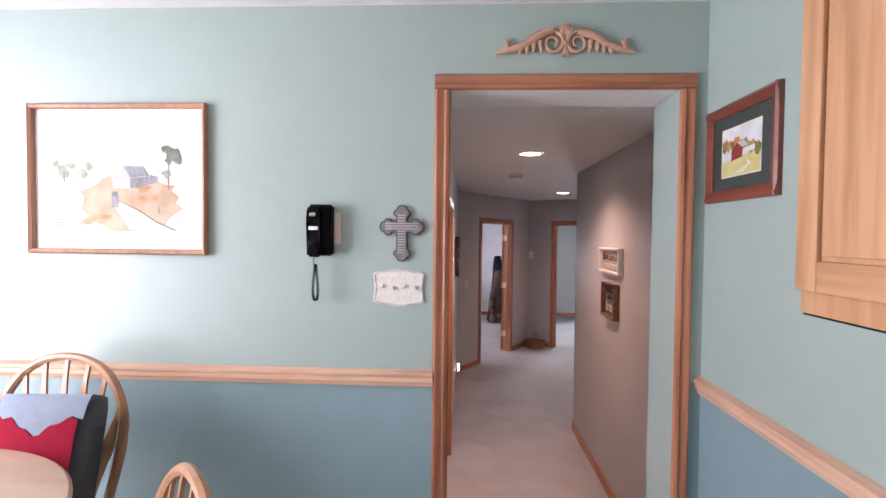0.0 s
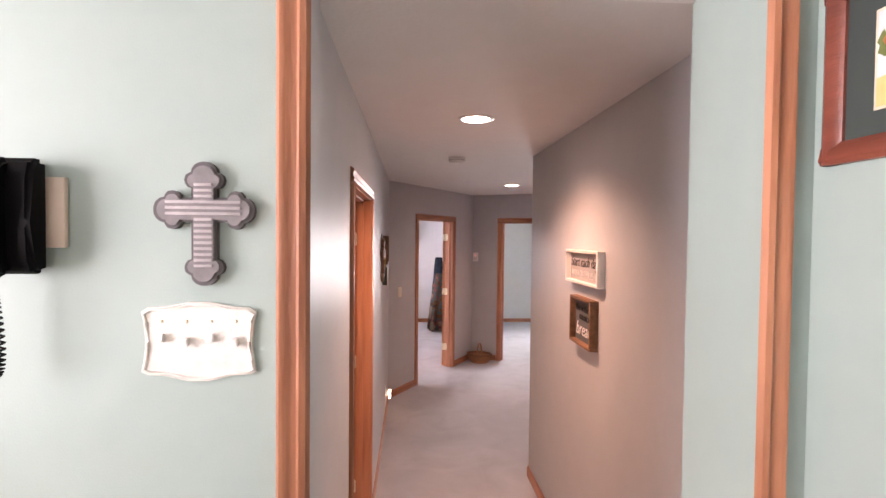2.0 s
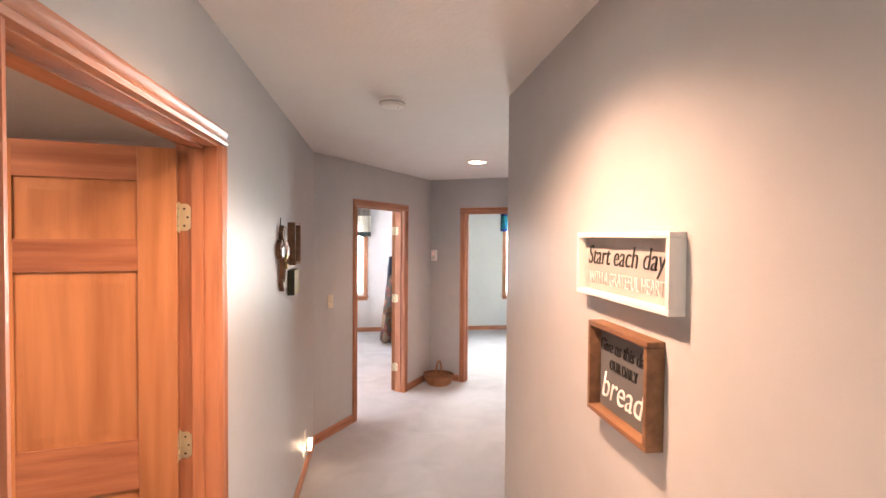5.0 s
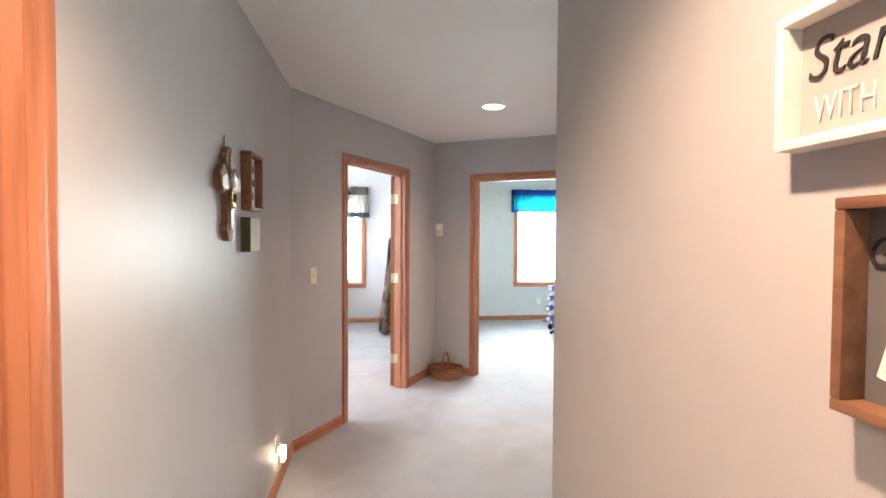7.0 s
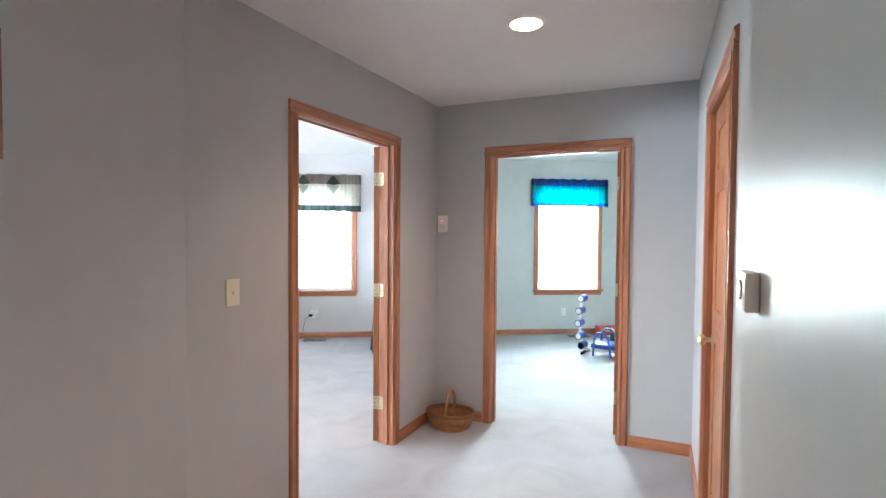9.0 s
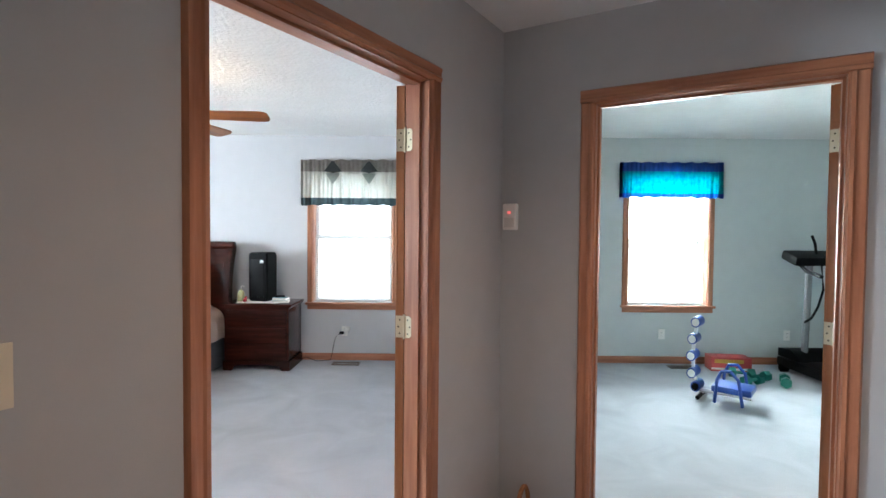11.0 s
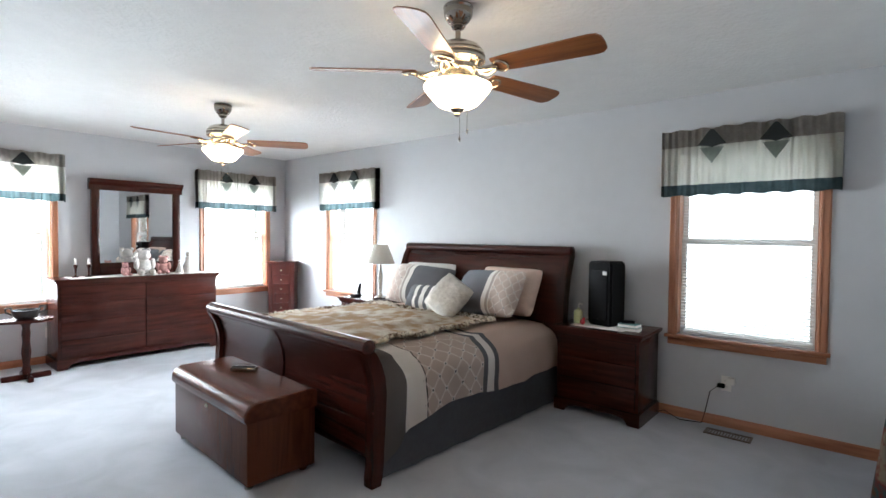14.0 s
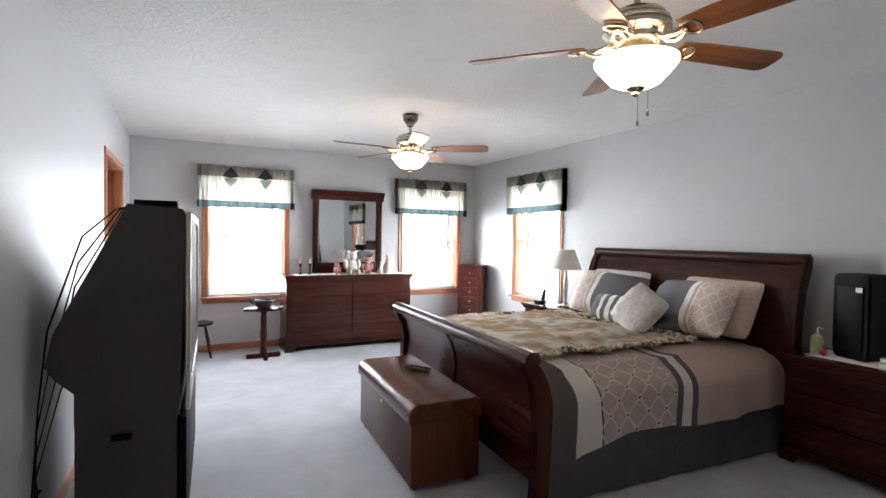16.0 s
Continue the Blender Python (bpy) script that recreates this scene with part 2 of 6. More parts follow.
RAILZ = 1.275
KY, OX0, OX1 = 2.235, 0.15, 1.07
wall("wall_kitchen_north", (-3.0, KY), (1.17, KY), RAILZ, KC, GREEN, "sage green upper kitchen wall", [(3.0 + OX0, 3.0 + OX1, RAILZ, HC)], 0.11, 1)
wall("wall_kitchen_north_low", (-3.0, KY), (1.17, KY), KZ, RAILZ, TEAL, "teal kitchen wall below the rail", [(3.0 + OX0, 3.0 + OX1, KZ, RAILZ)], 0.11, 1)
wall("wall_kitchen_east", (1.17, -3.2), (1.17, KY), RAILZ, KC, GREEN, "sage green upper kitchen wall")
wall("wall_kitchen_east_low", (1.17, -3.2), (1.17, KY), KZ, RAILZ, TEAL, "teal kitchen wall below the rail")
wall("wall_kitchen_west", (-3.0, -3.2), (-3.0, KY), KZ, KC, GREEN, "sage green kitchen wall with a patio window", [(2.2, 4.6, KZ + 0.1, 2.75)], 0.12, 1)
wall("wall_kitchen_south", (-3.0, -3.2), (1.17, -3.2), KZ, KC, GREEN, "sage green kitchen wall with a window", [(1.6, 3.2, 1.3, 2.5)])
built("doorway_return", box(bmesh.new(), OX1, KY + 0.11, KZ, OX1 + 0.10, KY + 0.28, HC), GREEN, "sage green return of the kitchen doorway", 0)
built("doorway_return_west", box(bmesh.new(), 0.0, KY + 0.11, KZ, HX + 0.003, KY + 0.28, HC), GREY, "grey return of the kitchen doorway", 0)
built("doorway_reveal_west", box(bmesh.new(), OX0 + 0.0005, KY + 0.001, KZ, OX0 + 0.004, KY + 0.112, HC - 0.009), GREY, "grey reveal of the kitchen doorway", 0)
built("doorway_reveal", box(bmesh.new(), OX1 - 0.004, KY + 0.001, KZ, OX1 - 0.0005, KY + 0.279, HC - 0.009), GREEN, "sage green reveal of the kitchen doorway", 0)
slab("ceiling_doorway", [(OX0 + 0.005, KY + 0.001), (OX1 - 0.005, KY + 0.001), (OX1 - 0.005, KY + 0.28), (OX0 + 0.005, KY + 0.28)], HC - 0.008, HC - 0.004, CEIL, "white textured soffit of the kitchen doorway")
wall("wall_hall_west", (HX, KY + 0.28), (HX, 6.865), 0, HC, GREY, "grey satin hall wall", [(SD0 - KY - 0.28, SD1 - KY - 0.28, 0, 2.07)], 0.12, 1)
wall("wall_hall_east", (1.27, KY + 0.28), (1.268, 5.02), 0, HC, GREY, "grey satin hall wall")
B0, B1, R0, R1, D0, D1 = 0.624, 1.578, 0.45, 1.383, 1.50, 2.40
BDOOR = 156                         # how far the bedroom door stands open, degrees
wall("wall_hall_bend", L0, CC, 0, BC, GREY, "grey satin wall with the bedroom doorway", [(B0, B1, 0, 2.055)], 0.115, 1)
wall("wall_hall_end", CC, RB, 0, BC, GREY, "grey satin wall with the exercise room doorway", [(R0, R1, 0, 2.055)], 0.115, 1)
wall("wall_hall_bend_east", RA, RB, 0, HC, GREY, "grey satin wall with a closed door", [(D0, D1, 0, 2.055)])
WIN = (0.662, 2.14)                 # bottom and top of every window opening
wall("wall_bedroom_north", (WX, NY), (1.30, NY), 0, BC, PALE, "pale bedroom wall with two windows", [(-5.025 - WX, -4.115 - WX, *WIN), (-0.52 - WX, 0.39 - WX, *WIN)], 0.16, 1)
wall("wall_bedroom_west", (WX, SY), (WX, NY), 0, BC, PALE, "pale bedroom wall with two windows", [(8.10 - SY, 9.01 - SY, *WIN), (10.645 - SY, 11.555 - SY, *WIN)], 0.16, 1)
wall("wall_bedroom_south", (WX, SY), (0.25, SY), 0, BC, PALE, "pale bedroom wall with a doorway", [(-5.34 - WX, -4.25 - WX, 0, 2.055)])
wall("wall_partition", (1.30, 8.92), (1.30, NY), 0, BC, PALE, "pale wall between the two rooms", (), 0.05)
wall("wall_partition_east", (1.35, 8.95), (1.35, NY), 0, BC, BLUEW, "pale blue wall between the two rooms", (), 0.05, -1)
wall("wall_exercise_north", (1.40, NY), (6.0, NY), 0, BC, BLUEW, "pale blue wall with a window", [(3.04 - 1.40, 3.95 - 1.40, *WIN)], 0.16, 1)
wall("wall_exercise_east", (6.0, 8.0), (6.0, NY), 0, BC, BLUEW, "pale blue wall")
wall("wall_exercise_south", (3.02, 8.0), (6.0, 8.0), 0, BC, BLUEW, "pale blue wall")
wall("wall_side_room_west", (-2.0, 2.6), (-2.0, 6.6), 0, HC, PALE, "pale wall of the side room", (), 0.1, 1)
wall("wall_side_room_south", (-2.0, 2.6), (0.01, 2.6), 0, HC, PALE, "pale wall of the side room", (), 0.1, -1)
wall("wall_side_room_north", (-2.0, 6.6), (0.01, 6.6), 0, HC, PALE, "pale wall of the side room", (), 0.1, 1)
wall("wall_closet_south", (WX, 5.8), (-3.0, 5.8), 0, HC, PALE, "pale wall of the bathroom", (), 0.1, -1)
wall("wall_closet_east", (-3.0, 5.8), (-3.0, SY - 0.12), 0, HC, PALE, "pale wall of the bathroom", (), 0.1, -1)
slab("ceiling_closet", [(WX, 5.8), (-3.0, 5.8), (-3.0, 7.2), (WX, 7.2)], HC, HC + 0.1, CEIL_SMOOTH, "painted ceiling of the bathroom")

CAS = [(0, 0), (0.006, 0.014), (0.018, 0.017), (0.024, 0.012), (0.040, 0.012), (0.046, 0.016), (0.056, 0.016), (0.062, 0.008), (0.065, 0)]


def casing(name, p0, p1, a, b, top, face, label, thick=0.115, floor_z=0.0, both=True, profile=CAS, lining=True):
    """Moulded trim round a doorway on the inner face of the wall p0 to p1, with the jamb lining. face: the side on which the trim stands proud."""
    m, _ = along(p0, p1)
    root = thing(name, m, label, "doorway", kind="structure")
    w = profile[-1][0]
    faces = [(0, face)] + ([(-face * thick, -face)] if both else [])
    for y, s in faces:
        for x, d in ((a, -1), (b, 1)):
            bm = bmesh.new()
            prism(bm, [(x - d * 0.008 + d * u, y + s * v) for u, v in profile], floor_z, top - 0.0085, "z")
            part("side_casing", bm, OAK_Z, root)
        bm = bmesh.new()
        prism(bm, [(y + s * v, top - 0.008 + u) for u, v in profile], a - w + 0.008, b + w - 0.008, "x")
        part("head_casing", bm, OAK_X, root)
    if lining:
        y0, y1 = sorted((0, -face * thick))
        for x0, x1 in ((a, a + 0.012), (b - 0.012, b)):
            part("jamb", box(bmesh.new(), x0, y0, floor_z, x1, y1, top - 0.012), OAK_Z, root)
        part("head_jamb", box(bmesh.new(), a, y0, top - 0.012, b, y1, top), OAK_X, root)
        ym = (y0 + y1) / 2
        for x0, x1 in ((a + 0.012, a + 0.022), (b - 0.022, b - 0.012)):
            part("door_stop", box(bmesh.new(), x0, ym - 0.017, floor_z, x1, ym + 0.017, top - 0.012), OAK_Z, root)
        part("head_stop", box(bmesh.new(), a + 0.022, ym - 0.017, top - 0.022, b - 0.022, ym + 0.017, top - 0.012), OAK_X, root)
    return root


casing("doorway_kitchen", (-3.0, KY), (1.17, KY), 3.0 + OX0, 3.0 + OX1, HC - 0.004, -1, "moulded oak casing of the kitchen doorway", 0.11, KZ, False, lining=False)
SIDECASE = casing("doorway_side", (HX, 2.515), (HX, 6.865), SD0 - 2.515, SD1 - 2.515, 2.07, -1, "moulded oak casing of the side room doorway", 0.12)
BEDCASE = casing("doorway_bedroom", L0, CC, B0, B1, 2.055, -1, "moulded oak casing of the bedroom doorway")
for root, x, y0, y1 in ((BEDCASE, B1 - 0.0138, 0.078, 0.113), (SIDECASE, SD1 - 2.515 - 0.0138, 0.083, 0.118)):
    for z in (0.28, 1.06, 1.82):
        leaf = part("hinge_leaf", prism(bmesh.new(), [(y0, z - 0.034), (y0 + 0.012, z - 0.045), (y1, z - 0.045), (y1, z + 0.045), (y0 + 0.012, z + 0.045), (y0, z + 0.034)], x, x + 0.0016, "x"), BRASS, root, "brass hinge leaf")
        for dy, dz in ((0.010, 0.0), (0.020, 0.028), (0.020, -0.028)):
            part("screw", ball(bmesh.new(), (x, y0 + dy, z + dz), (0.001, 0.0035, 0.0035), 8), BLACK, leaf)
casing("doorway_exercise", CC, RB, R0, R1, 2.055, -1, "moulded oak casing of the exercise room doorway")
casing("doorway_closed", RA, RB, D0, D1, 2.055, 1, "moulded oak casing of a closed door", 0.12)
casing("doorway_bath", (WX, SY), (0.25, SY), -5.34 - WX, -4.25 - WX, 2.055, 1, "moulded oak casing of the bathroom doorway", 0.12)

BASE = [(0, 0), (0.012, 0), (0.012, 0.062), (0.007, 0.072), (0.003, 0.078), (0, 0.078)]


def baseboard(p0, p1, side, a=None, b=None, z=0.0, prof=BASE, name="baseboard", material=None, label="oak baseboard"):
    m, length = along(p0, p1)
    bm = prism(bmesh.new(), [(side * u, z + v) for u, v in prof], a or 0, length if b is None else b, "x")
    ob = built(name, bm, material or OAK_X, label)
    ob.matrix_world = m
    return ob


baseboard((HX, 2.515), (HX, 6.865), -1, SD1 + 0.06 - 2.515)
baseboard((HX, 2.515), (HX, 6.865), -1, 0.5, SD0 - 0.06 - 2.515)
baseboard((1.27, 3.0), (1.268, 5.02), 1)
baseboard(L0, CC, -1, 0, B0 - 0.06)
baseboard(L0, CC, -1, B1 + 0.06)
baseboard(CC, RB, -1, 0.012, R0 - 0.06)
baseboard(CC, RB, -1, R1 + 0.06)
baseboard(RA, RB, 1, 0, D0 - 0.06)
baseboard(RA, RB, 1, D1 + 0.06)
baseboard((WX, NY), (1.30, NY), -1)
baseboard((WX, SY), (WX, NY), -1)
baseboard((WX, SY), (0.25, SY), 1, 0, -5.34 - WX - 0.06)
baseboard((WX, SY), (0.25, SY), 1, -4.25 - WX + 0.06)
baseboard((1.30, 8.92), (1.30, NY), 1)
baseboard((1.40, NY), (6.0, NY), -1)
CHAIR = [(0, 0), (0.010, 0.002), (0.014, 0.016), (0.022, 0.024), (0.022, 0.042), (0.030, 0.050), (0.030, 0.060), (0.018, 0.066), (0, 0.070)]
baseboard((-3.0, KY), (OX0 - 0.055, KY), -1, z=RAILZ - 0.04, prof=CHAIR, name="trim", material=RAIL, label="light oak chair rail")
baseboard((1.17, -3.2), (1.17, KY), 1, z=RAILZ - 0.04, prof=CHAIR, name="trim", material=RAIL, label="light oak chair rail")


# ---- windows ----
def window(name, m, label, slats=36):
    """A window 0.88 wide in its opening. Local x along the wall, y into the wall, z up from the floor."""
    root = thing(name, m, label, "window", kind="structure")
    lo, hi, w = WIN[0], WIN[1], 0.455
    for d in (-1, 1):
        part("side_casing", prism(bmesh.new(), [(d * (w - 0.006 + u), -v) for u, v in CAS], lo - 0.005, hi + 0.055, "z"), OAK_Z, root)
        part("jamb", box(bmesh.new(), d * w, 0, lo, d * (w - 0.012), 0.16, hi), OAK_Z, root)
    part("head_casing", prism(bmesh.new(), [(-v, hi - 0.006 + u) for u, v in CAS], -w - 0.055, w + 0.055, "x"), OAK_X, root)
    part("window_sill", box(bmesh.new(), -w - 0.075, -0.045, lo - 0.03, w + 0.075, 0.16, lo - 0.004, 0.006), OAK_X, root)
    part("apron", box(bmesh.new(), -w - 0.055, -0.014, lo - 0.085, w + 0.055, 0, lo - 0.031, 0.003), OAK_X, root)
    bm = bmesh.new()
    mid = (lo + hi) / 2
    for z0, z1, y in ((lo, mid + 0.02, 0.085), (mid - 0.02, hi, 0.118)):
        for d in (-1, 1):
            box(bm, d * (w - 0.013), y, z0 + 0.001, d * (w - 0.05), y + 0.03, z1)
        box(bm, -w + 0.05, y, z0 + 0.001, w - 0.05, y + 0.03, z0 + 0.04)
        box(bm, -w + 0.05, y, z1 - 0.04, w - 0.05, y + 0.03, z1)
    part("window_frame", bm, WHITE, root, "white sash frame")
    for z0, z1, y in ((lo + 0.04, mid - 0.02, 0.098), (mid + 0.02, hi - 0.04, 0.131)):
        pane = part("pane", box(bmesh.new(), -w + 0.05, y, z0, w - 0.05, y + 0.004, z1), GLASS, root)
        pane.visible_shadow = False
    return root


def blind(m, label, sun_gaps=False):
    root = thing("window_blind", m, label, "blind", "bedroom blinds")
    w, lo, hi = 0.43, WIN[0] + 0.004, WIN[1] - 0.004
    part("head_rail", box(bmesh.new(), -w, 0.03, hi - 0.04, w, 0.07, hi, 0.002), WHITE, root)
    part("bottom_rail", box(bmesh.new(), -w, 0.035, lo, w, 0.065, lo + 0.018, 0.003), WHITE, root)
    slat = bpy.data.meshes.new("slat")
    bm = bmesh.new()
    # invented gaps in the slats, so the sun draws stripes on the carpet
    for x0, x1 in ((-w, -0.280), (-0.230, 0.020), (0.070, 0.320), (0.370, w)) if sun_gaps else ((-w, w),):
        box(bm, x0, -0.0125, -0.0006, x1, 0.0125, 0.0006)
    bm.to_mesh(slat), bm.free()
    slat.materials.append(BLIND)
    count = 58
    for i in range(count):
        s = new("slat", slat)
        s.parent = root
        s.matrix_basis = pose(0, 0.05, lo + 0.03 + (hi - lo - 0.08) * i / (count - 1), 13)
    for x in (-0.282, 0.018, 0.318):
        part("ladder_cord", cyl(bmesh.new(), (x, 0.05, lo), (x, 0.05, hi), 0.0012, n=6), WHITE, root)


WINDOWS = [("window_1", pose(-0.065, NY, 0)), ("window_2", pose(-4.57, NY, 0)), ("window_3", pose(WX, 8.555, 0, 0, 0, 90)), ("window_4", pose(WX, 11.10, 0, 0, 0, 90)), ("window_5", pose(3.495, NY, 0))]
for wname, wm in WINDOWS:
    window(wname, wm, "double-hung window with oak casing and white sashes")
    # only window_3's blind gets the added sun gaps
    blind(wm, "white slatted blind, lowered and bright with daylight", wname == "window_3")

# ---- bedroom ----
TAUPE, TAN, CREAM, SLATE = (0.34, 0.285, 0.25), (0.68, 0.53, 0.45), (0.82, 0.79, 0.75), (0.15, 0.152, 0.165)


def cloth(name, color, rough=0.9, scale=30, second=None, bump=0.35, bscale=300):
    return mat(name, color, rough, noise_scale=scale, amount=0.08, second=second, bump=bump, bump_scale=bscale, spec=0.15)


C_SLATE, C_CREAM, C_TAN, C_SKIRT = cloth("slate_cloth", SLATE), cloth("cream_cloth", CREAM), cloth("tan_cloth", TAN), cloth("grey_skirt_cloth", (0.13, 0.135, 0.155))
SILVER = mat("brushed_nickel", (0.55, 0.52, 0.46), 0.25, 0.95, amount=0.1)
GREYPL = mat("dark_grey_plastic", (0.009, 0.009, 0.010), 0.5, amount=0.1, spec=0.06)


def banded(name, bands, lattice=None, axis="Y"):
    """Cloth in bands of colour across one local axis. bands: (from, colour); lattice: from, to, of a woven diamond pattern."""
    m = cloth(name, CREAM)
    n, l = m.node_tree.nodes, m.node_tree.links
    p = n["Principled BSDF"]
    co, sep, mr, rp = n.new("ShaderNodeTexCoord"), n.new("ShaderNodeSeparateXYZ"), n.new("ShaderNodeMapRange"), n.new("ShaderNodeValToRGB")
    l.new(co.outputs["Object"], sep.inputs[0])
    mr.inputs["From Min"].default_value, mr.inputs["From Max"].default_value = -1.2, 1.2
    l.new(sep.outputs[axis], mr.inputs["Value"]), l.new(mr.outputs[0], rp.inputs[0])
    r = rp.color_ramp
    r.interpolation = "CONSTANT"
    r.elements.remove(r.elements[1])
    r.elements[0].position, r.elements[0].color = 0.0, (*bands[0][1], 1)
    for a, c in bands[1:]:
        r.elements.new((a + 1.2) / 2.4).color = (*c, 1)
    col = rp.outputs[0]
    if lattice:
        lo, hi, pitch = lattice

        def math_node(op, a, b=None):
            q = n.new("ShaderNodeMath")
            q.operation = op
            for k, v in enumerate((a, b)):
                if v is None:
                    continue
                if isinstance(v, (int, float)):
                    q.inputs[k].default_value = v
                else:
                    l.new(v, q.inputs[k])
            return q.outputs[0]

        # the lattice runs over the fold: the way across is x plus the drop
        across = math_node("ADD", math_node("ABSOLUTE", sep.outputs["X"]), math_node("MULTIPLY", sep.outputs["Z"], -1.0))
        u = math_node("MULTIPLY", math_node("ADD", across, math_node("MULTIPLY", sep.outputs["Y"], 1.15)), 1 / pitch)
        v = math_node("MULTIPLY", math_node("SUBTRACT", across, math_node("MULTIPLY", sep.outputs["Y"], 1.15)), 1 / pitch)
        fu, fv = (math_node("ABSOLUTE", math_node("SUBTRACT", math_node("FRACT", math_node("ADD", w, 40.0)), 0.5)) for w in (u, v))
        near = math_node("ABSOLUTE", math_node("SUBTRACT", math_node("MINIMUM", fu, fv), 0.035))
        line = math_node("LESS_THAN", near, 0.024)
        dot = math_node("LESS_THAN", math_node("MAXIMUM", fu, fv), 0.115)
        core = math_node("LESS_THAN", math_node("MAXIMUM", fu, math_node("MULTIPLY", fv, 0.8)), 0.06)
        inside = math_node("MULTIPLY", math_node("GREATER_THAN", sep.outputs[axis], lo), math_node("LESS_THAN", sep.outputs[axis], hi))
        for mask, c in ((line, (0.78, 0.72, 0.67)), (dot, (0.86, 0.84, 0.81)), (core, (0.03, 0.03, 0.035))):
            mx = n.new("ShaderNodeMix")
            mx.data_type = "RGBA"
            l.new(math_node("MULTIPLY", mask, inside), mx.inputs["Factor"])
            l.new(col, mx.inputs["A"])
            mx.inputs["B"].default_value = (*c, 1)
            col = mx.outputs["Result"]
    for k in list(p.inputs["Base Color"].links):
        l.remove(k)
    l.new(col, p.inputs["Base Color"])
    return m


DUVET = banded("banded_duvet_cloth", [(-1.2, (0.15, 0.135, 0.13)), (-0.80, CREAM), (-0.655, (0.03, 0.03, 0.035)), (-0.645, (0.58, 0.485, 0.43)), (-0.06, SLATE), (-0.01, CREAM), (0.05, SLATE), (0.10, TAN)], (-0.66, -0.06, 0.17))
SHAM = banded("banded_sham_cloth", [(-1.2, SLATE), (0.05, CREAM), (0.10, (0.46, 0.41, 0.37)), (0.125, CREAM), (0.14, (0.58, 0.485, 0.43))], (0.14, 1.0, 0.12), "X")
STRIPED = banded("striped_cushion_cloth", [(-1.2, (0.14, 0.14, 0.15)), (-0.11, CREAM), (-0.07, (0.14, 0.14, 0.15)), (-0.025, CREAM), (0.025, (0.14, 0.14, 0.15)), (0.07, CREAM), (0.11, (0.14, 0.14, 0.15))], None, "X")
FUR = mat("brown_printed_throw", (0.74, 0.68, 0.58), 0.95, noise_scale=8.5, second=(0.44, 0.29, 0.16), bump=0.8, bump_scale=200, spec=0.1)
FRINGE = mat("brown_fringe", (0.72, 0.64, 0.52), 0.95, noise_scale=34, second=(0.10, 0.06, 0.035), bump=0.9, bump_scale=160, spec=0.1)

for m in (FUR, FRINGE):
    ramp = next(x for x in m.node_tree.nodes if x.type == "VALTORGB").color_ramp
    ramp.elements[0].position, ramp.elements[1].position = 0.44, 0.56


def surface(nu, nv, f):
    """A sheet of quads from a function of two numbers that run from 0 to 1."""
    bm = bmesh.new()
    g = [[bm.verts.new(f(i / nu, j / nv)) for j in range(nv + 1)] for i in range(nu + 1)]
    for i in range(nu):
        for j in range(nv):
            bm.faces.new((g[i][j], g[i + 1][j], g[i + 1][j + 1], g[i][j + 1]))
    return bm


def thicken(bm, t):
    bmesh.ops.solidify(bm, geom=bm.faces[:], thickness=t)
    return bm


def pillow_mesh(w, h, t, seed=0):
    """A stuffed cushion that lies on its back: w along x, h along y."""
    bm = bmesh.new()
    n = 18
    for s in (-1, 1):
        def f(u, v):
            a, b = 2 * u - 1, 2 * v - 1
            puff = ((1 - abs(a) ** 3.2) * (1 - abs(b) ** 3.2)) ** 0.5
            pinch = 1 - 0.07 * (a * a + b * b) * (1 - max(abs(a), abs(b)) ** 8) - 0.05 * (1 - (a * b) ** 2) * max(abs(a), abs(b)) ** 4
            z = s * t / 2 * puff + 0.012 * noise.noise((a * 3 + seed, b * 3, s)) * puff
            corner = 1 - 0.09 * (a * b) ** 4
            return (a * w / 2 * pinch * corner, b * h / 2 * pinch * corner, z)
        me = surface(n, n, f)
        tmp = bpy.data.meshes.new("tmp")
        me.to_mesh(tmp)
        me.free()
        bm.from_mesh(tmp)
        bpy.data.meshes.remove(tmp)
    bmesh.ops.remove_doubles(bm, verts=bm.verts[:], dist=0.0005)
    return bm


BEDM = pose(-2.44, 10.60, 0, 0, 0, -3)


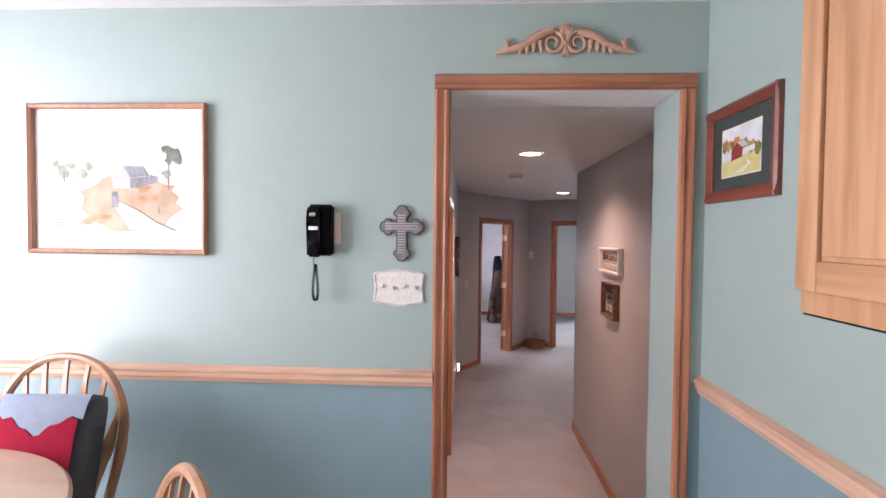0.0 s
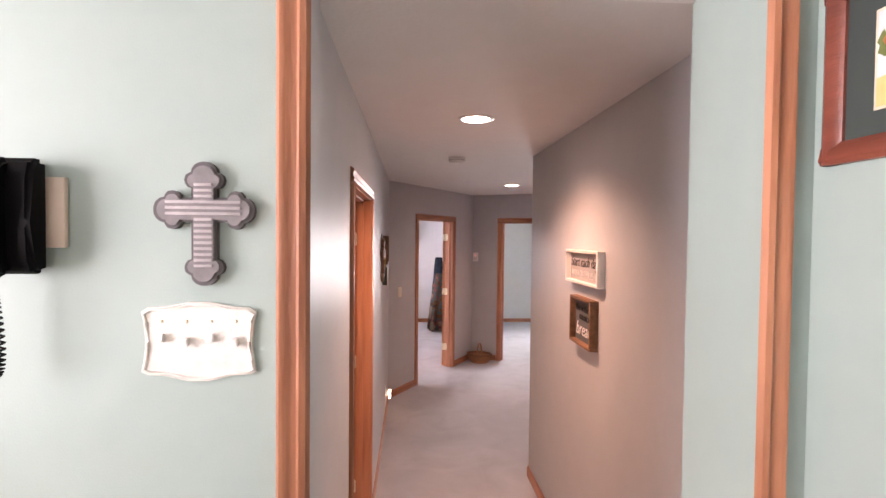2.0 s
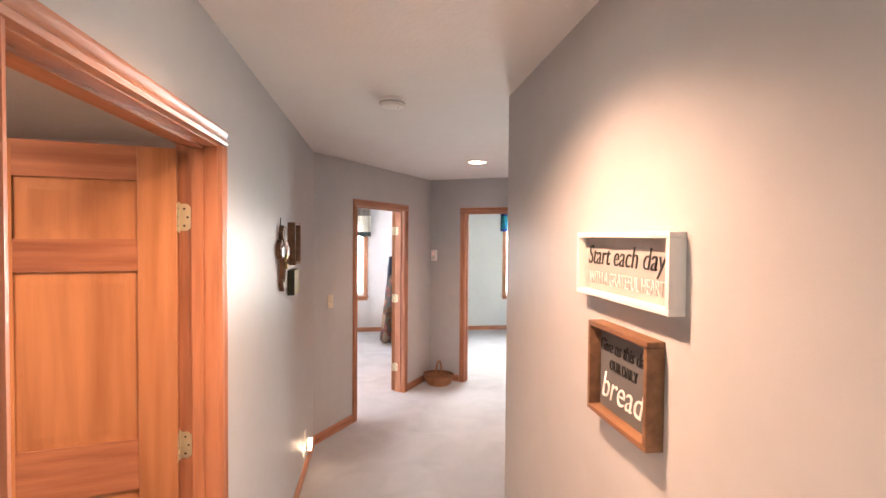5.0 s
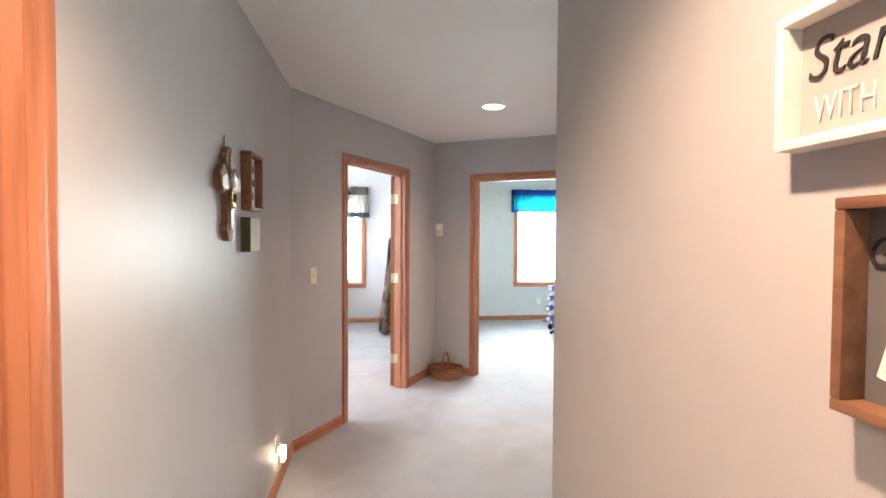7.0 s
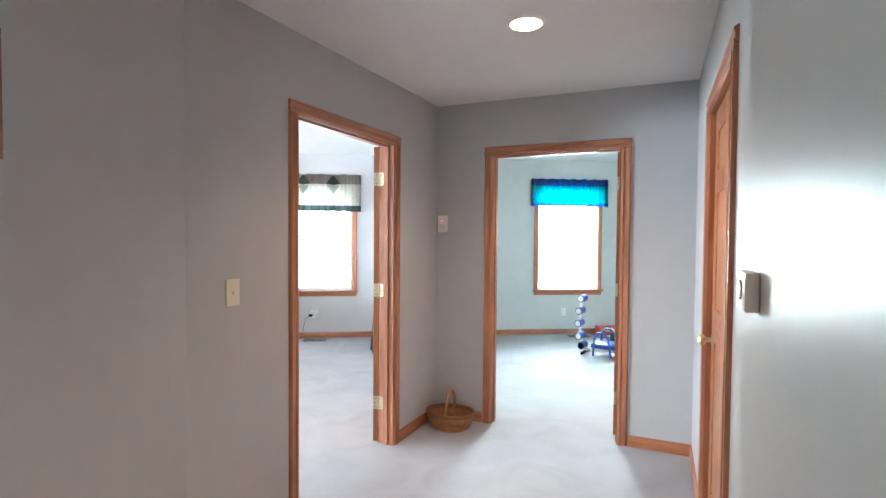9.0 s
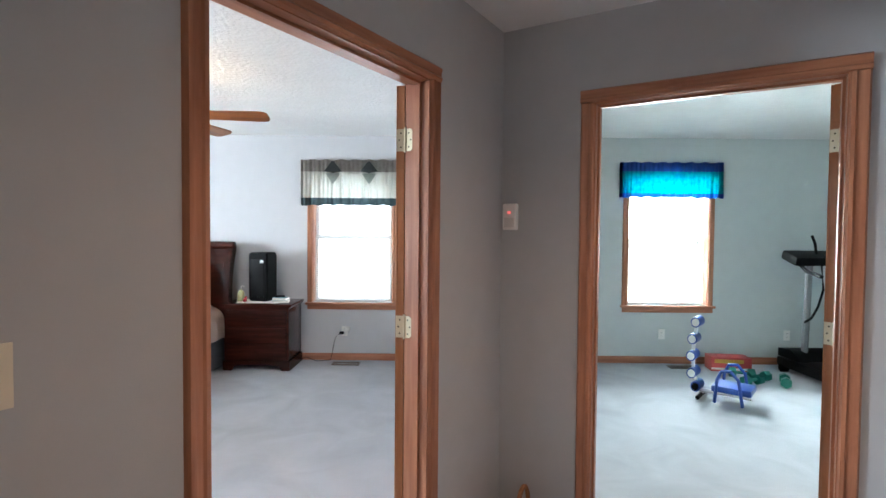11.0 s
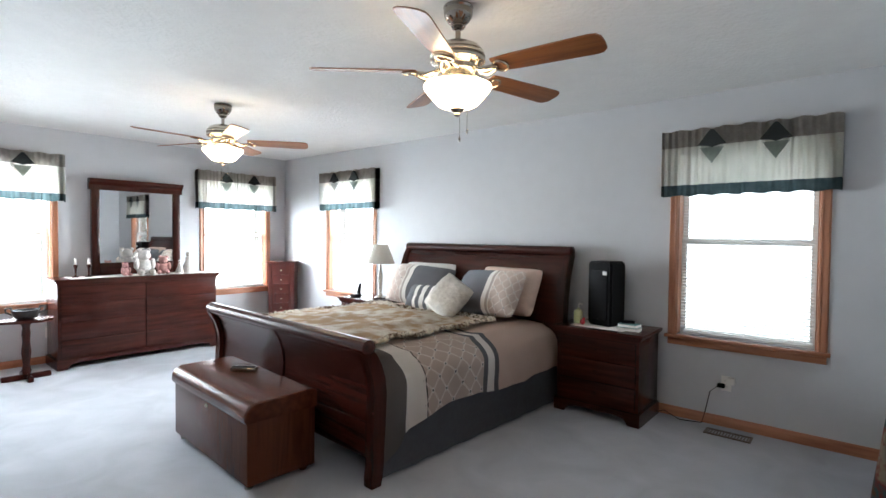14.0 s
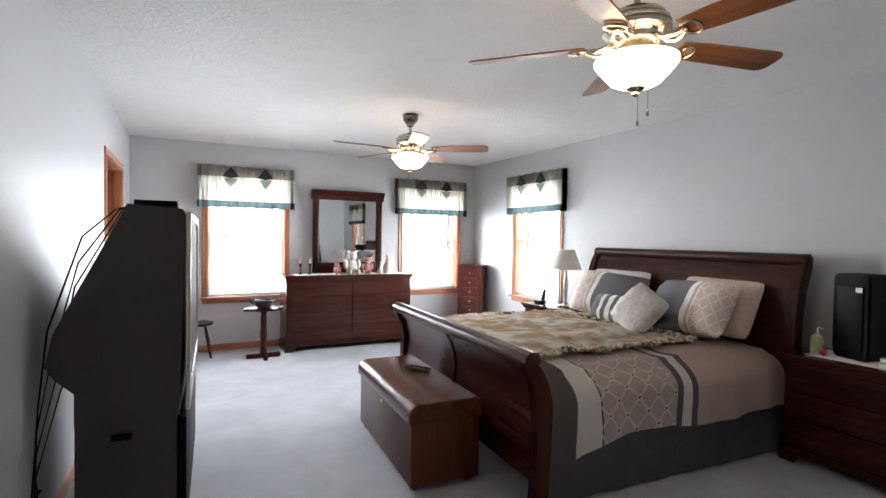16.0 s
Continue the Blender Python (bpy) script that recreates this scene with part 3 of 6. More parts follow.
def bed():
    root = thing("sleigh_bed", BEDM, "dark cherry sleigh bed made up with banded bedding", "bed")
    # curves of the two rolled ends, foot and head
    foot = [(-1.03, 0.14), (-1.035, 0.30), (-1.03, 0.42), (-1.02, 0.52), (-1.03, 0.61), (-1.06, 0.70), (-1.105, 0.775)]
    head = [(1.04, 0.14), (1.03, 0.40), (1.02, 0.70), (1.03, 0.90), (1.06, 1.07), (1.10, 1.20), (1.14, 1.27)]
    for pname, line, t in (("footboard", foot, 0.032), ("headboard", head, 0.035)):
        outline = [(y - t / 2, z) for y, z in line] + [(y + t / 2, z) for y, z in reversed(line)]
        board = part(pname, prism(bmesh.new(), outline, -1.0, 1.0, "x"), CHERRY_X, root, smooth=60)
        y, z = line[-1]
        part("top_roll", lathe(bmesh.new(), [(0.0, -1.06), (0.03, -1.06), (0.046, -1.05), (0.046, 1.05), (0.03, 1.06), (0.0, 1.06)], (0, y, z + 0.025), 20, pose(0, 0, 0, 0, 90)), CHERRY_X, root)
        part("cross_rail", box(bmesh.new(), -1.0, line[2][0] - 0.028, 0.30, 1.0, line[2][0] + 0.028, 0.35, 0.006), CHERRY_X, board)
        if pname == "footboard":
            for x in (0.0,):
                wide = [(yy - 0.024, zz) for yy, zz in line[2:]] + [(yy + 0.02, zz) for yy, zz in reversed(line[2:])]
                part("centre_stile", prism(bmesh.new(), wide, x - 0.016, x + 0.016, "x"), CHERRY_Z, board)
        for d in (-1, 1):
            t2 = 0.085
            shape = [(line[0][0] - 0.06, 0.0), (line[0][0] - 0.055, 0.05), (line[0][0] - 0.04, 0.12), (line[0][0] - 0.045, 0.20)] + [(yy - t2 / 2, zz) for yy, zz in line[1:]]
            back = [(yy + t2 / 2, zz) for yy, zz in reversed(line[1:])] + [(line[0][0] + 0.03, 0.20), (line[0][0] + 0.035, 0.12), (line[0][0] + 0.02, 0.05), (line[0][0] + 0.015, 0.0)]
            bm = prism(bmesh.new(), shape + back, d * 0.985, d * 1.06, "x")
            bmesh.ops.bevel(bm, geom=bm.edges[:], offset=0.006, segments=2, affect="EDGES", clamp_overlap=True)
            part("post", bm, CHERRY_Z, root, smooth=60)
    for d in (-1, 1):
        part("side_rail", box(bmesh.new(), d * 0.97, -1.0, 0.24, d * 1.0, 1.0, 0.40, 0.004), CHERRY_Y, root)
    part("mattress", box(bmesh.new(), -0.93, -0.98, 0.30, 0.93, 1.0, 0.62, 0.05), C_CREAM, root)

    def skirt(s):
        def f(u, v):
            y = -0.99 + 1.97 * u
            return (s * (1.0 + 0.008 + 0.006 * math.sin(y * 23) * (1 - v) + 0.012 * (1 - v)), y, 0.02 + 0.40 * v)
        return thicken(surface(60, 4, f), 0.004)
    for s in (-1, 1):
        part("bed_skirt", skirt(s), C_SKIRT, root, "grey gathered bed skirt", 60)

    def cover(u, v):
        y = -0.985 + 1.92 * u
        a = (2 * v - 1) * 1.42                       # the way across, over the edge and down
        near_foot = max(0.0, 1 - (y + 0.985) / 0.42)
        drop = 0.36 + 0.19 * near_foot * near_foot + 0.02 * math.sin(y * 5.3)
        flat = 0.90
        wob = noise.noise((a * 2.1, y * 2.4, 3.1))
        fine = noise.noise((a * 6, y * 7, 9.0))
        if abs(a) <= flat:
            x, z = a, 0.69 + 0.018 * wob + 0.013 * fine + 0.02 * math.cos(a * 1.7)
        else:
            k = (abs(a) - flat) / (1.42 - flat)
            bend = math.sin(min(1, k * 2.2) * math.pi / 2)
            x = math.copysign(flat + 0.135 * bend + 0.028 * wob * k + 0.012 * fine * k + 0.020 * math.sin(y * 19 + 3 * wob) * k * (0.5 + near_foot), a)
            z = 0.69 + 0.018 * wob * (1 - k) - 0.02 - drop * k ** 1.25 + 0.012 * fine
        rise = max(0.0, (y - 0.55) / 0.4)
        return (x, y, z - 0.01 * rise)
    part("duvet", thicken(surface(90, 90, cover), 0.02), DUVET, root, "banded taupe, cream and slate duvet", 70)
    return root


bed()


def over_bed(x, y):
    return 0.69 + 0.02 * math.cos(x * 1.7) + 0.018 * noise.noise((x * 2.1, y * 2.4, 3.1)) + 0.013 * noise.noise((x * 6, y * 7, 9.0))


def throw_blanket():
    root = thing("throw_blanket", BEDM, "brown and cream printed throw with fringed edge on the bed", "blanket")
    x0, x1, y0, y1 = -0.98, 0.66, -0.93, 0.42

    def f(u, v):
        x = x0 + (x1 - x0) * u + 0.02 * math.sin(v * 21)
        y = y0 + (y1 - y0) * v + 0.03 * math.sin(u * 13) + 0.10 * (u - 0.5)
        drop = max(0.0, abs(x) - 0.90)
        return (x, y, over_bed(x, y) + 0.026 + 0.008 * noise.noise((x * 9, y * 9, 1)) - drop * 0.35)
    part("blanket", thicken(surface(50, 44, f), 0.012), FUR, root, smooth=70)
    bm = bmesh.new()
    rng = random.Random(4)
    for side in range(4):
        for k in range(64):
            s = k / 63
            u, v = ((s, 0), (s, 1), (0, s), (1, s))[side]
            p = Vector(f(u, v))
            out = Vector(((0, -1), (0, 1), (-1, 0), (1, 0))[side] + (0,))
            q = p + out * (0.03 + 0.035 * rng.random()) + Vector((rng.uniform(-0.012, 0.012), rng.uniform(-0.012, 0.012), rng.uniform(-0.002, 0.014)))
            tube(bm, [p - out * 0.01, (p + q) / 2 + Vector((0, 0, 0.014)), q], [0.013, 0.016, 0.008], 5)
    part("fringe", bm, FRINGE, root, "curled brown fringe", 70)


throw_blanket()


def pillow(name, m, w, h, t, material, label, seed):
    root = part(name, pillow_mesh(w, h, t, seed), material, None, label, 80)
    root.matrix_world = BEDM @ Matrix.Translation((2.50, -10.70, 0)) @ m
    return tagged(root, label, "pillow", "pillows on the bed")


pillow("pillow", pose(-3.02, 11.60, 0.93, 66, 0, 4), 0.72, 0.46, 0.22, C_CREAM, "cream pillow against the headboard", 1)
pillow("pillow", pose(-1.99, 11.62, 0.93, 66, 0, -3), 0.72, 0.46, 0.22, C_TAN, "tan pillow against the headboard", 2)
pillow("pillow_sham", pose(-2.93, 11.42, 0.92, 58, 3, 8) @ pose(0, 0, 0, 0, 0, 180), 0.78, 0.46, 0.23, SHAM, "slate and cream banded pillow sham, leaning", 3)
pillow("pillow_sham", pose(-2.05, 11.42, 0.92, 60, -2, -6), 0.78, 0.46, 0.23, SHAM, "slate, cream and taupe banded pillow sham, leaning", 4)
pillow("cushion", pose(-2.62, 11.20, 0.84, 58, 0, 6), 0.46, 0.26, 0.13, STRIPED, "small slate cushion with cream stripes", 5)
KNIT = mat("cream_cable_knit", (0.66, 0.63, 0.58), 0.95, noise_scale=26, second=(0.46, 0.43, 0.39), bump=1.0, bump_scale=38, spec=0.1)
pillow("cushion", pose(-2.27, 11.13, 0.88, 55, 24, -8), 0.40, 0.38, 0.15, KNIT, "square cream knitted cushion standing on edge", 6)


def bracket_base(root, w, d, h, z=0.0, material=None):
    """A plinth with cut-out bracket feet along the front."""
    out = [(-w / 2, z), (-w / 2 + 0.09, z), (-w / 2 + 0.12, z + h * 0.45), (-w / 2 + 0.2, z + h * 0.6), (w / 2 - 0.2, z + h * 0.6), (w / 2 - 0.12, z + h * 0.45), (w / 2 - 0.09, z), (w / 2, z), (w / 2, z + h), (-w / 2, z + h)]
    part("plinth", prism(bmesh.new(), out, -d / 2, -d / 2 + 0.02, "y"), material or CHERRY_X, root)
    for s in (-1, 1):
        part("plinth_side", box(bmesh.new(), s * w / 2, -d / 2 + 0.021, z, s * (w / 2 - 0.02), d / 2, z + h), material or CHERRY_Y, root)


def chest_of_drawers(name, m, w, d, h, rows, label, category, cols=1, knobs=True):
    root = thing(name, m, label, category)
    bracket_base(root, w, d, 0.10)
    part("body", box(bmesh.new(), -w / 2 + 0.015, -d / 2 + 0.02, 0.085, w / 2 - 0.015, d / 2, h - 0.055, 0.003), CHERRY_X, root)
    mould = [(-w / 2 + 0.012, h - 0.055), (-w / 2 + 0.004, h - 0.045), (-w / 2 - 0.008, h - 0.03), (-w / 2 - 0.012, h - 0.022), (w / 2 + 0.012, h - 0.022), (w / 2 + 0.008, h - 0.03), (w / 2 - 0.004, h - 0.045), (w / 2 - 0.012, h - 0.055)]
    part("cornice", prism(bmesh.new(), mould, -d / 2 - 0.002, d / 2, "y"), CHERRY_X, root)
    part("top", box(bmesh.new(), -w / 2 - 0.018, -d / 2 - 0.02, h - 0.0215, w / 2 + 0.018, d / 2, h, 0.006), CHERRY_X, root)
    z0, z1 = 0.115, h - 0.07
    for r in range(rows):
        for c in range(cols):
            a, b = -w / 2 + 0.035 + (w - 0.07) * c / cols, -w / 2 + 0.035 + (w - 0.07) * (c + 1) / cols
            lo, hi = z0 + (z1 - z0) * r / rows, z0 + (z1 - z0) * (r + 1) / rows
            dr = part("drawer", box(bmesh.new(), a + 0.005, -d / 2 + 0.004, lo + 0.005, b - 0.005, -d / 2 + 0.03, hi - 0.005, 0.004), CHERRY_X, root)
            if knobs:
                for x in ((a + b) / 2,):
                    part("knob", lathe(bmesh.new(), [(0.004, 0), (0.005, 0.010), (0.013, 0.016), (0.012, 0.022), (0.0, 0.025)], (x, -d / 2 + 0.004, (lo + hi) / 2), 12, pose(0, 0, 0, 90)), CHERRY_Z, dr)
    return root


NS = Matrix.Translation((-0.975, 11.60, 0))
chest_of_drawers("nightstand", NS, 0.70, 0.46, 0.70, 3, "dark cherry nightstand with three drawers beside the bed", "nightstand")
chest_of_drawers("nightstand", pose(-3.88, 11.60, 0), 0.60, 0.44, 0.68, 3, "dark cherry nightstand on the far side of the bed", "nightstand")
chest_of_drawers("dresser", pose(-5.86, 9.77, 0, 0, 0, 90), 1.66, 0.46, 0.93, 4, "long dark cherry dresser below a mirror", "dresser", 2, False)


CHEST_X = wood("walnut_veneer_lid", (0.105, 0.030, 0.015), (0.055, 0.015, 0.008), 0.16, 0.0, "x", 0.8, 0.28)
CHEST_Z = wood("figured_walnut_veneer", (0.085, 0.026, 0.013), (0.034, 0.010, 0.006), 0.22, 0.0, "z", 0.5, 0.18)
FIG = next(x for x in CHEST_Z.node_tree.nodes if x.type == "TEX_NOISE")
FIG.inputs["Distortion"].default_value = 2.5


def hope_chest():
    root = thing("hope_chest", pose(-2.455, 9.225, 0, 0, 0, -3.5) @ Matrix.Diagonal((0.935, 1.06, 1.065, 1)), "polished cherry hope chest with rounded lid at the bed's foot", "chest")
    w, d, h = 1.21, 0.42, 0.47
    part("body", box(bmesh.new(), -w / 2 + 0.012, -d / 2 + 0.012, 0.035, w / 2 - 0.012, d / 2 - 0.01, 0.365, 0.008), CHEST_Z, root, "figured cherry veneer")
    lid = bmesh.new()
    prof = [(-d / 2, 0.37), (-d / 2 - 0.006, 0.385), (-d / 2 - 0.004, 0.42), (-d / 2 + 0.014, 0.45), (-d / 2 + 0.05, 0.468), (d / 2 - 0.03, 0.47), (d / 2 - 0.008, 0.46), (d / 2, 0.44), (d / 2, 0.37)]
    prism(lid, prof, -w / 2, w / 2, "x")
    bmesh.ops.bevel(lid, geom=[e for e in lid.edges if abs(e.verts[0].co.x - e.verts[1].co.x) < 1e-5 and (e.verts[0].co.z + e.verts[1].co.z) > 0.78], offset=0.02, segments=3, affect="EDGES", clamp_overlap=True)
    part("lid", lid, CHEST_X, root, smooth=50)
    part("lid_bead", box(bmesh.new(), -w / 2 + 0.004, -d / 2 + 0.002, 0.366, w / 2 - 0.004, d / 2 - 0.004, 0.3695), CHEST_X, root)
    for x in (-w / 2 + 0.08, w / 2 - 0.08):
        for y in (-d / 2 + 0.05, d / 2 - 0.05):
            part("foot", cyl(bmesh.new(), (x, y, 0.0), (x, y, 0.036), 0.022, 0.028), SILVER if y < 0 else CHEST_Z, root)
    part("lock", lathe(bmesh.new(), [(0.011, 0), (0.011, 0.004), (0.006, 0.007), (0.0, 0.007)], (0, -d / 2 + 0.012, 0.335), 14, pose(0, 0, 0, 90)), BRASS, root, "round brass lock")


hope_chest()
r = thing("remote_control", pose(-2.56, 9.31, 0.5011, 0, 0, 35), "silver and black remote control on the chest", "remote control")
part("body", box(bmesh.new(), -0.09, -0.026, 0, 0.09, 0.026, 0.022, 0.006), SILVER, r)
part("keypad", box(bmesh.new(), -0.075, -0.019, 0.0222, 0.075, 0.019, 0.025, 0.001), BLACK, r)

# dresser mirror
MIRROR = mat("mirror_silvering", (0.9, 0.9, 0.9), 0.015, 1.0, amount=0.0)
r = thing("dresser_mirror", pose(-6.06, 9.83, 0.9305, 0, 0, 90), "dark cherry framed mirror standing on the dresser", "mirror")
part("glass", box(bmesh.new(), -0.40, -0.006, 0.14, 0.40, 0.0, 0.98), MIRROR, r, "silvered mirror glass")
for d in (-1, 1):
    part("stile", prism(bmesh.new(), [(d * 0.395, 0.02), (d * 0.395, -0.022), (d * 0.41, -0.032), (d * 0.45, -0.036), (d * 0.475, -0.03), (d * 0.475, 0.02)], 0.0, 1.03, "z"), CHERRY_Z, r)
part("bottom_rail", box(bmesh.new(), -0.394, -0.032, 0.0, 0.394, 0.02, 0.14, 0.004), CHERRY_X, r)
part("top_rail", prism(bmesh.new(), [(0.02, 0.975), (-0.034, 0.975), (-0.034, 1.03), (-0.05, 1.045), (-0.07, 1.06), (-0.078, 1.085), (-0.078, 1.10), (0.02, 1.10)], -0.50, 0.50, "x"), CHERRY_X, r)


def ceiling_fan(m, turn):
    m = m @ Matrix.Diagonal((1, 1, 1.12, 1))
    root = thing("ceiling_fan", m, "five-blade ceiling fan with lit alabaster bowl", "ceiling fan", "bedroom ceiling fans")
    part("canopy", lathe(bmesh.new(), [(0.0, 0.038), (0.070, 0.038), (0.074, 0.030), (0.070, 0.022), (0.072, 0.010), (0.066, -0.012), (0.050, -0.032), (0.034, -0.042), (0.036, -0.050), (0.026, -0.060), (0.016, -0.064), (0.0, -0.064)], n=28), CHROME, root, "polished bell-shaped canopy")
    part("downrod", cyl(bmesh.new(), (0, 0, -0.06), (0, 0, -0.13), 0.013), CHROME, root)
    part("motor_housing", lathe(bmesh.new(), [(0.02, -0.112), (0.03, -0.115), (0.07, -0.122), (0.105, -0.137), (0.122, -0.154), (0.126, -0.160), (0.122, -0.164), (0.130, -0.168), (0.134, -0.178), (0.124, -0.184), (0.134, -0.190), (0.134, -0.204), (0.118, -0.215), (0.095, -0.220), (0.090, -0.240), (0.07, -0.252), (0.085, -0.272), (0.08, -0.287)], n=36), SILVER, root, "antique nickel housing with bands")
    part("light_collar", lathe(bmesh.new(), [(0.06, -0.282), (0.075, -0.286), (0.078, -0.294), (0.06, -0.299)], n=28), SILVER, root)
    bowl = [(0.150, -0.300), (0.163, -0.303), (0.166, -0.310), (0.160, -0.322), (0.146, -0.338), (0.120, -0.364), (0.100, -0.384), (0.078, -0.394), (0.04, -0.402), (0.0, -0.404)]
    part("bowl", lathe(bmesh.new(), bowl + [(0.0, -0.396), (0.04, -0.394), (0.074, -0.386), (0.095, -0.377), (0.114, -0.357), (0.140, -0.331), (0.152, -0.312)], n=40), BOWL, root, "glowing alabaster glass bowl")
    part("finial", lathe(bmesh.new(), [(0.036, -0.399), (0.038, -0.405), (0.026, -0.413), (0.014, -0.419), (0.016, -0.428), (0.006, -0.436), (0.0, -0.438)]), SILVER, root)
    for k, (x, y, drop) in enumerate(((0.04, -0.03, 0.14), (0.046, 0.02, 0.10))):
        chain = part("pull_chain", cyl(bmesh.new(), (x, y, -0.395), (x, y, -0.397 - drop), 0.0014, n=6), SILVER, root)
        part("pull_knob", ball(bmesh.new(), (x, y, -0.402 - drop), (0.006, 0.006, 0.012), 8), SILVER, chain)
    for k in range(5):
        q = pose(0, 0, -0.250, 0, 0, turn + 72 * k)
        bm = bmesh.new()
        for y in (-1, 1):
            tube(bm, [q @ Vector(p) for p in ((0.085, y * 0.010, 0.018), (0.115, y * 0.030, -0.004), (0.15, y * 0.038, -0.014), (0.185, y * 0.030, -0.008), (0.215, y * 0.014, 0.0))], [0.007, 0.009, 0.008, 0.008, 0.006], 7)
        tube(bm, [q @ Vector(p) for p in ((0.085, 0, 0.014), (0.13, 0, -0.008), (0.18, 0, -0.006), (0.22, 0, 0.0))], [0.010, 0.007, 0.007, 0.009], 7)
        ring = [(0.235 + 0.034 * math.cos(t), 0.042 * math.sin(t), -0.003) for t in [2 * math.pi * j / 20 for j in range(21)]]
        tube(bm, [q @ pose(0, 0, 0, -11) @ Vector(p) for p in ring], 0.006, 6)
        part("blade_bracket", bm, SILVER, root, "openwork cast bracket", 60)
        out = [(0.20, -0.050), (0.30, -0.060), (0.66, -0.070), (0.69, -0.064), (0.708, -0.042), (0.712, 0.0), (0.708, 0.042), (0.69, 0.064), (0.66, 0.070), (0.30, 0.060), (0.20, 0.050)]
        blade = part("blade", prism(bmesh.new(), out, 0.004, 0.010, "z"), BLADE, root, "walnut-stained fan blade")
        blade.matrix_basis = q @ pose(0, 0, 0, -12)


CHROME = mat("dark_polished_nickel", (0.30, 0.275, 0.25), 0.10, 1.0, amount=0.06)
BOWL = glow("alabaster_glass_lit", (1.0, 0.72, 0.42), 26.0)
BLADE = wood("walnut_blade", (0.33, 0.125, 0.042), (0.19, 0.062, 0.022), 0.32, 0.35, "x")
ceiling_fan(Matrix.Translation((-0.913, 9.525, BC - 0.0426)), 6)
ceiling_fan(Matrix.Translation((-3.646, 9.697, BC - 0.0426)), 56)


# ---- valances ----
def valance(name, m, label, mats, group, depth=0.085, width=1.13, h=0.505):
    """A gathered valance with a ruffled header. Local x along the wall, y into the room is minus, z from the floor."""
    root = thing(name, m, label, "valance", group)
    top = 2.256

    def fold(s, v):
        k = 0.25 + 0.75 * (1 - v)
        return 0.014 * k * math.sin(s * 62 + 1.5 * math.sin(s * 9)) + 0.007 * math.sin(s * 131)

    def strip(v0, v1):
        def f(u, v):
            vv = v0 + (v1 - v0) * v
            s = u * (width + 2 * depth) - depth - width / 2
            z = top - h + h * vv + 0.006 * math.sin(s * 40) * (vv > 0.98 or vv < 0.02)
            if s < -width / 2:
                return (-width / 2, -(s + width / 2 + depth), z)
            if s > width / 2:
                return (width / 2, -(depth - (s - width / 2)), z)
            return (s, -depth - fold(s, vv), z)
        return thicken(surface(150, 5, f), 0.003)
    for pname, v0, v1, material, lab in mats:
        part(pname, strip(v0, v1), material, root, lab, 80)
    part("rod", box(bmesh.new(), -width / 2 + 0.01, -depth + 0.012, top - 0.08, width / 2 - 0.01, -depth + 0.018, top - 0.05), WHITE, root)
    return root


V_HEAD = mat("taupe_print_cloth", (0.40, 0.375, 0.34), 0.9, noise_scale=22, second=(0.28, 0.26, 0.235), trans=0.35, bump=0.3)
V_BODY = mat("cream_sheer_cloth", (0.84, 0.83, 0.79), 0.9, noise_scale=6, second=(0.72, 0.72, 0.66), trans=0.85, bump=0.3)
V_HEM = mat("dark_teal_cloth", (0.12, 0.17, 0.18), 0.9, noise_scale=18, second=(0.07, 0.11, 0.12), trans=0.7, bump=0.3)
V_TIP = mat("grey_green_print_cloth", (0.46, 0.49, 0.45), 0.9, noise_scale=30, second=(0.34, 0.38, 0.35), trans=0.8)
V_DIAMOND = mat("black_print_cloth", (0.025, 0.03, 0.03), 0.9, amount=0.2, trans=0.2)
BLUE_V = mat("blue_satin_cloth", (0.01, 0.07, 0.36), 0.5, noise_scale=14, second=(0.006, 0.035, 0.22), trans=0.3)
# the blue cloth again, turquoise where window light shines through: backlight in its colour
BLUE_LIT = mat("blue_cloth_backlit_tone", (0.008, 0.36, 0.36), 0.5, noise_scale=20, second=(0.006, 0.14, 0.30), trans=0.6)
for wname, wm in WINDOWS[:4]:
    v = valance("valance", wm, "gathered cream valance with dark hem and diamonds", [("header", 0.74, 1.0, V_HEAD, "taupe gathered header"), ("sheer", 0.165, 0.74, V_BODY, "cream cloth bright with daylight"), ("hem", 0.0, 0.165, V_HEM, "dark teal hem band")], "bedroom valances")
    for x in (-0.20, 0.20):
        bm = bmesh.new()
        prism(bm, [(x, 2.105), (x + 0.04, 2.118), (x + 0.095, 2.125), (x + 0.05, 2.185), (x + 0.012, 2.235), (x - 0.012, 2.235), (x - 0.05, 2.185), (x - 0.095, 2.125), (x - 0.04, 2.118)], -0.122, -0.106, "y")
        part("diamond_patch", bm, V_DIAMOND, v, "black diamond patch")
        part("lower_patch", prism(bmesh.new(), [(x - 0.08, 2.104), (x - 0.045, 2.05), (x, 1.985), (x + 0.045, 2.05), (x + 0.08, 2.104)], -0.112, -0.106, "y"), V_TIP, v, "grey-green diamond tip")
valance("valance", WINDOWS[4][1], "bright blue gathered satin valance", [("header", 0.74, 1.0, BLUE_V, "blue header"), ("sheer", 0.12, 0.74, BLUE_LIT, "blue cloth coloured turquoise for light from behind"), ("hem", 0.0, 0.12, BLUE_V, "blue hem")], "", 0.085, 1.12, 0.39)


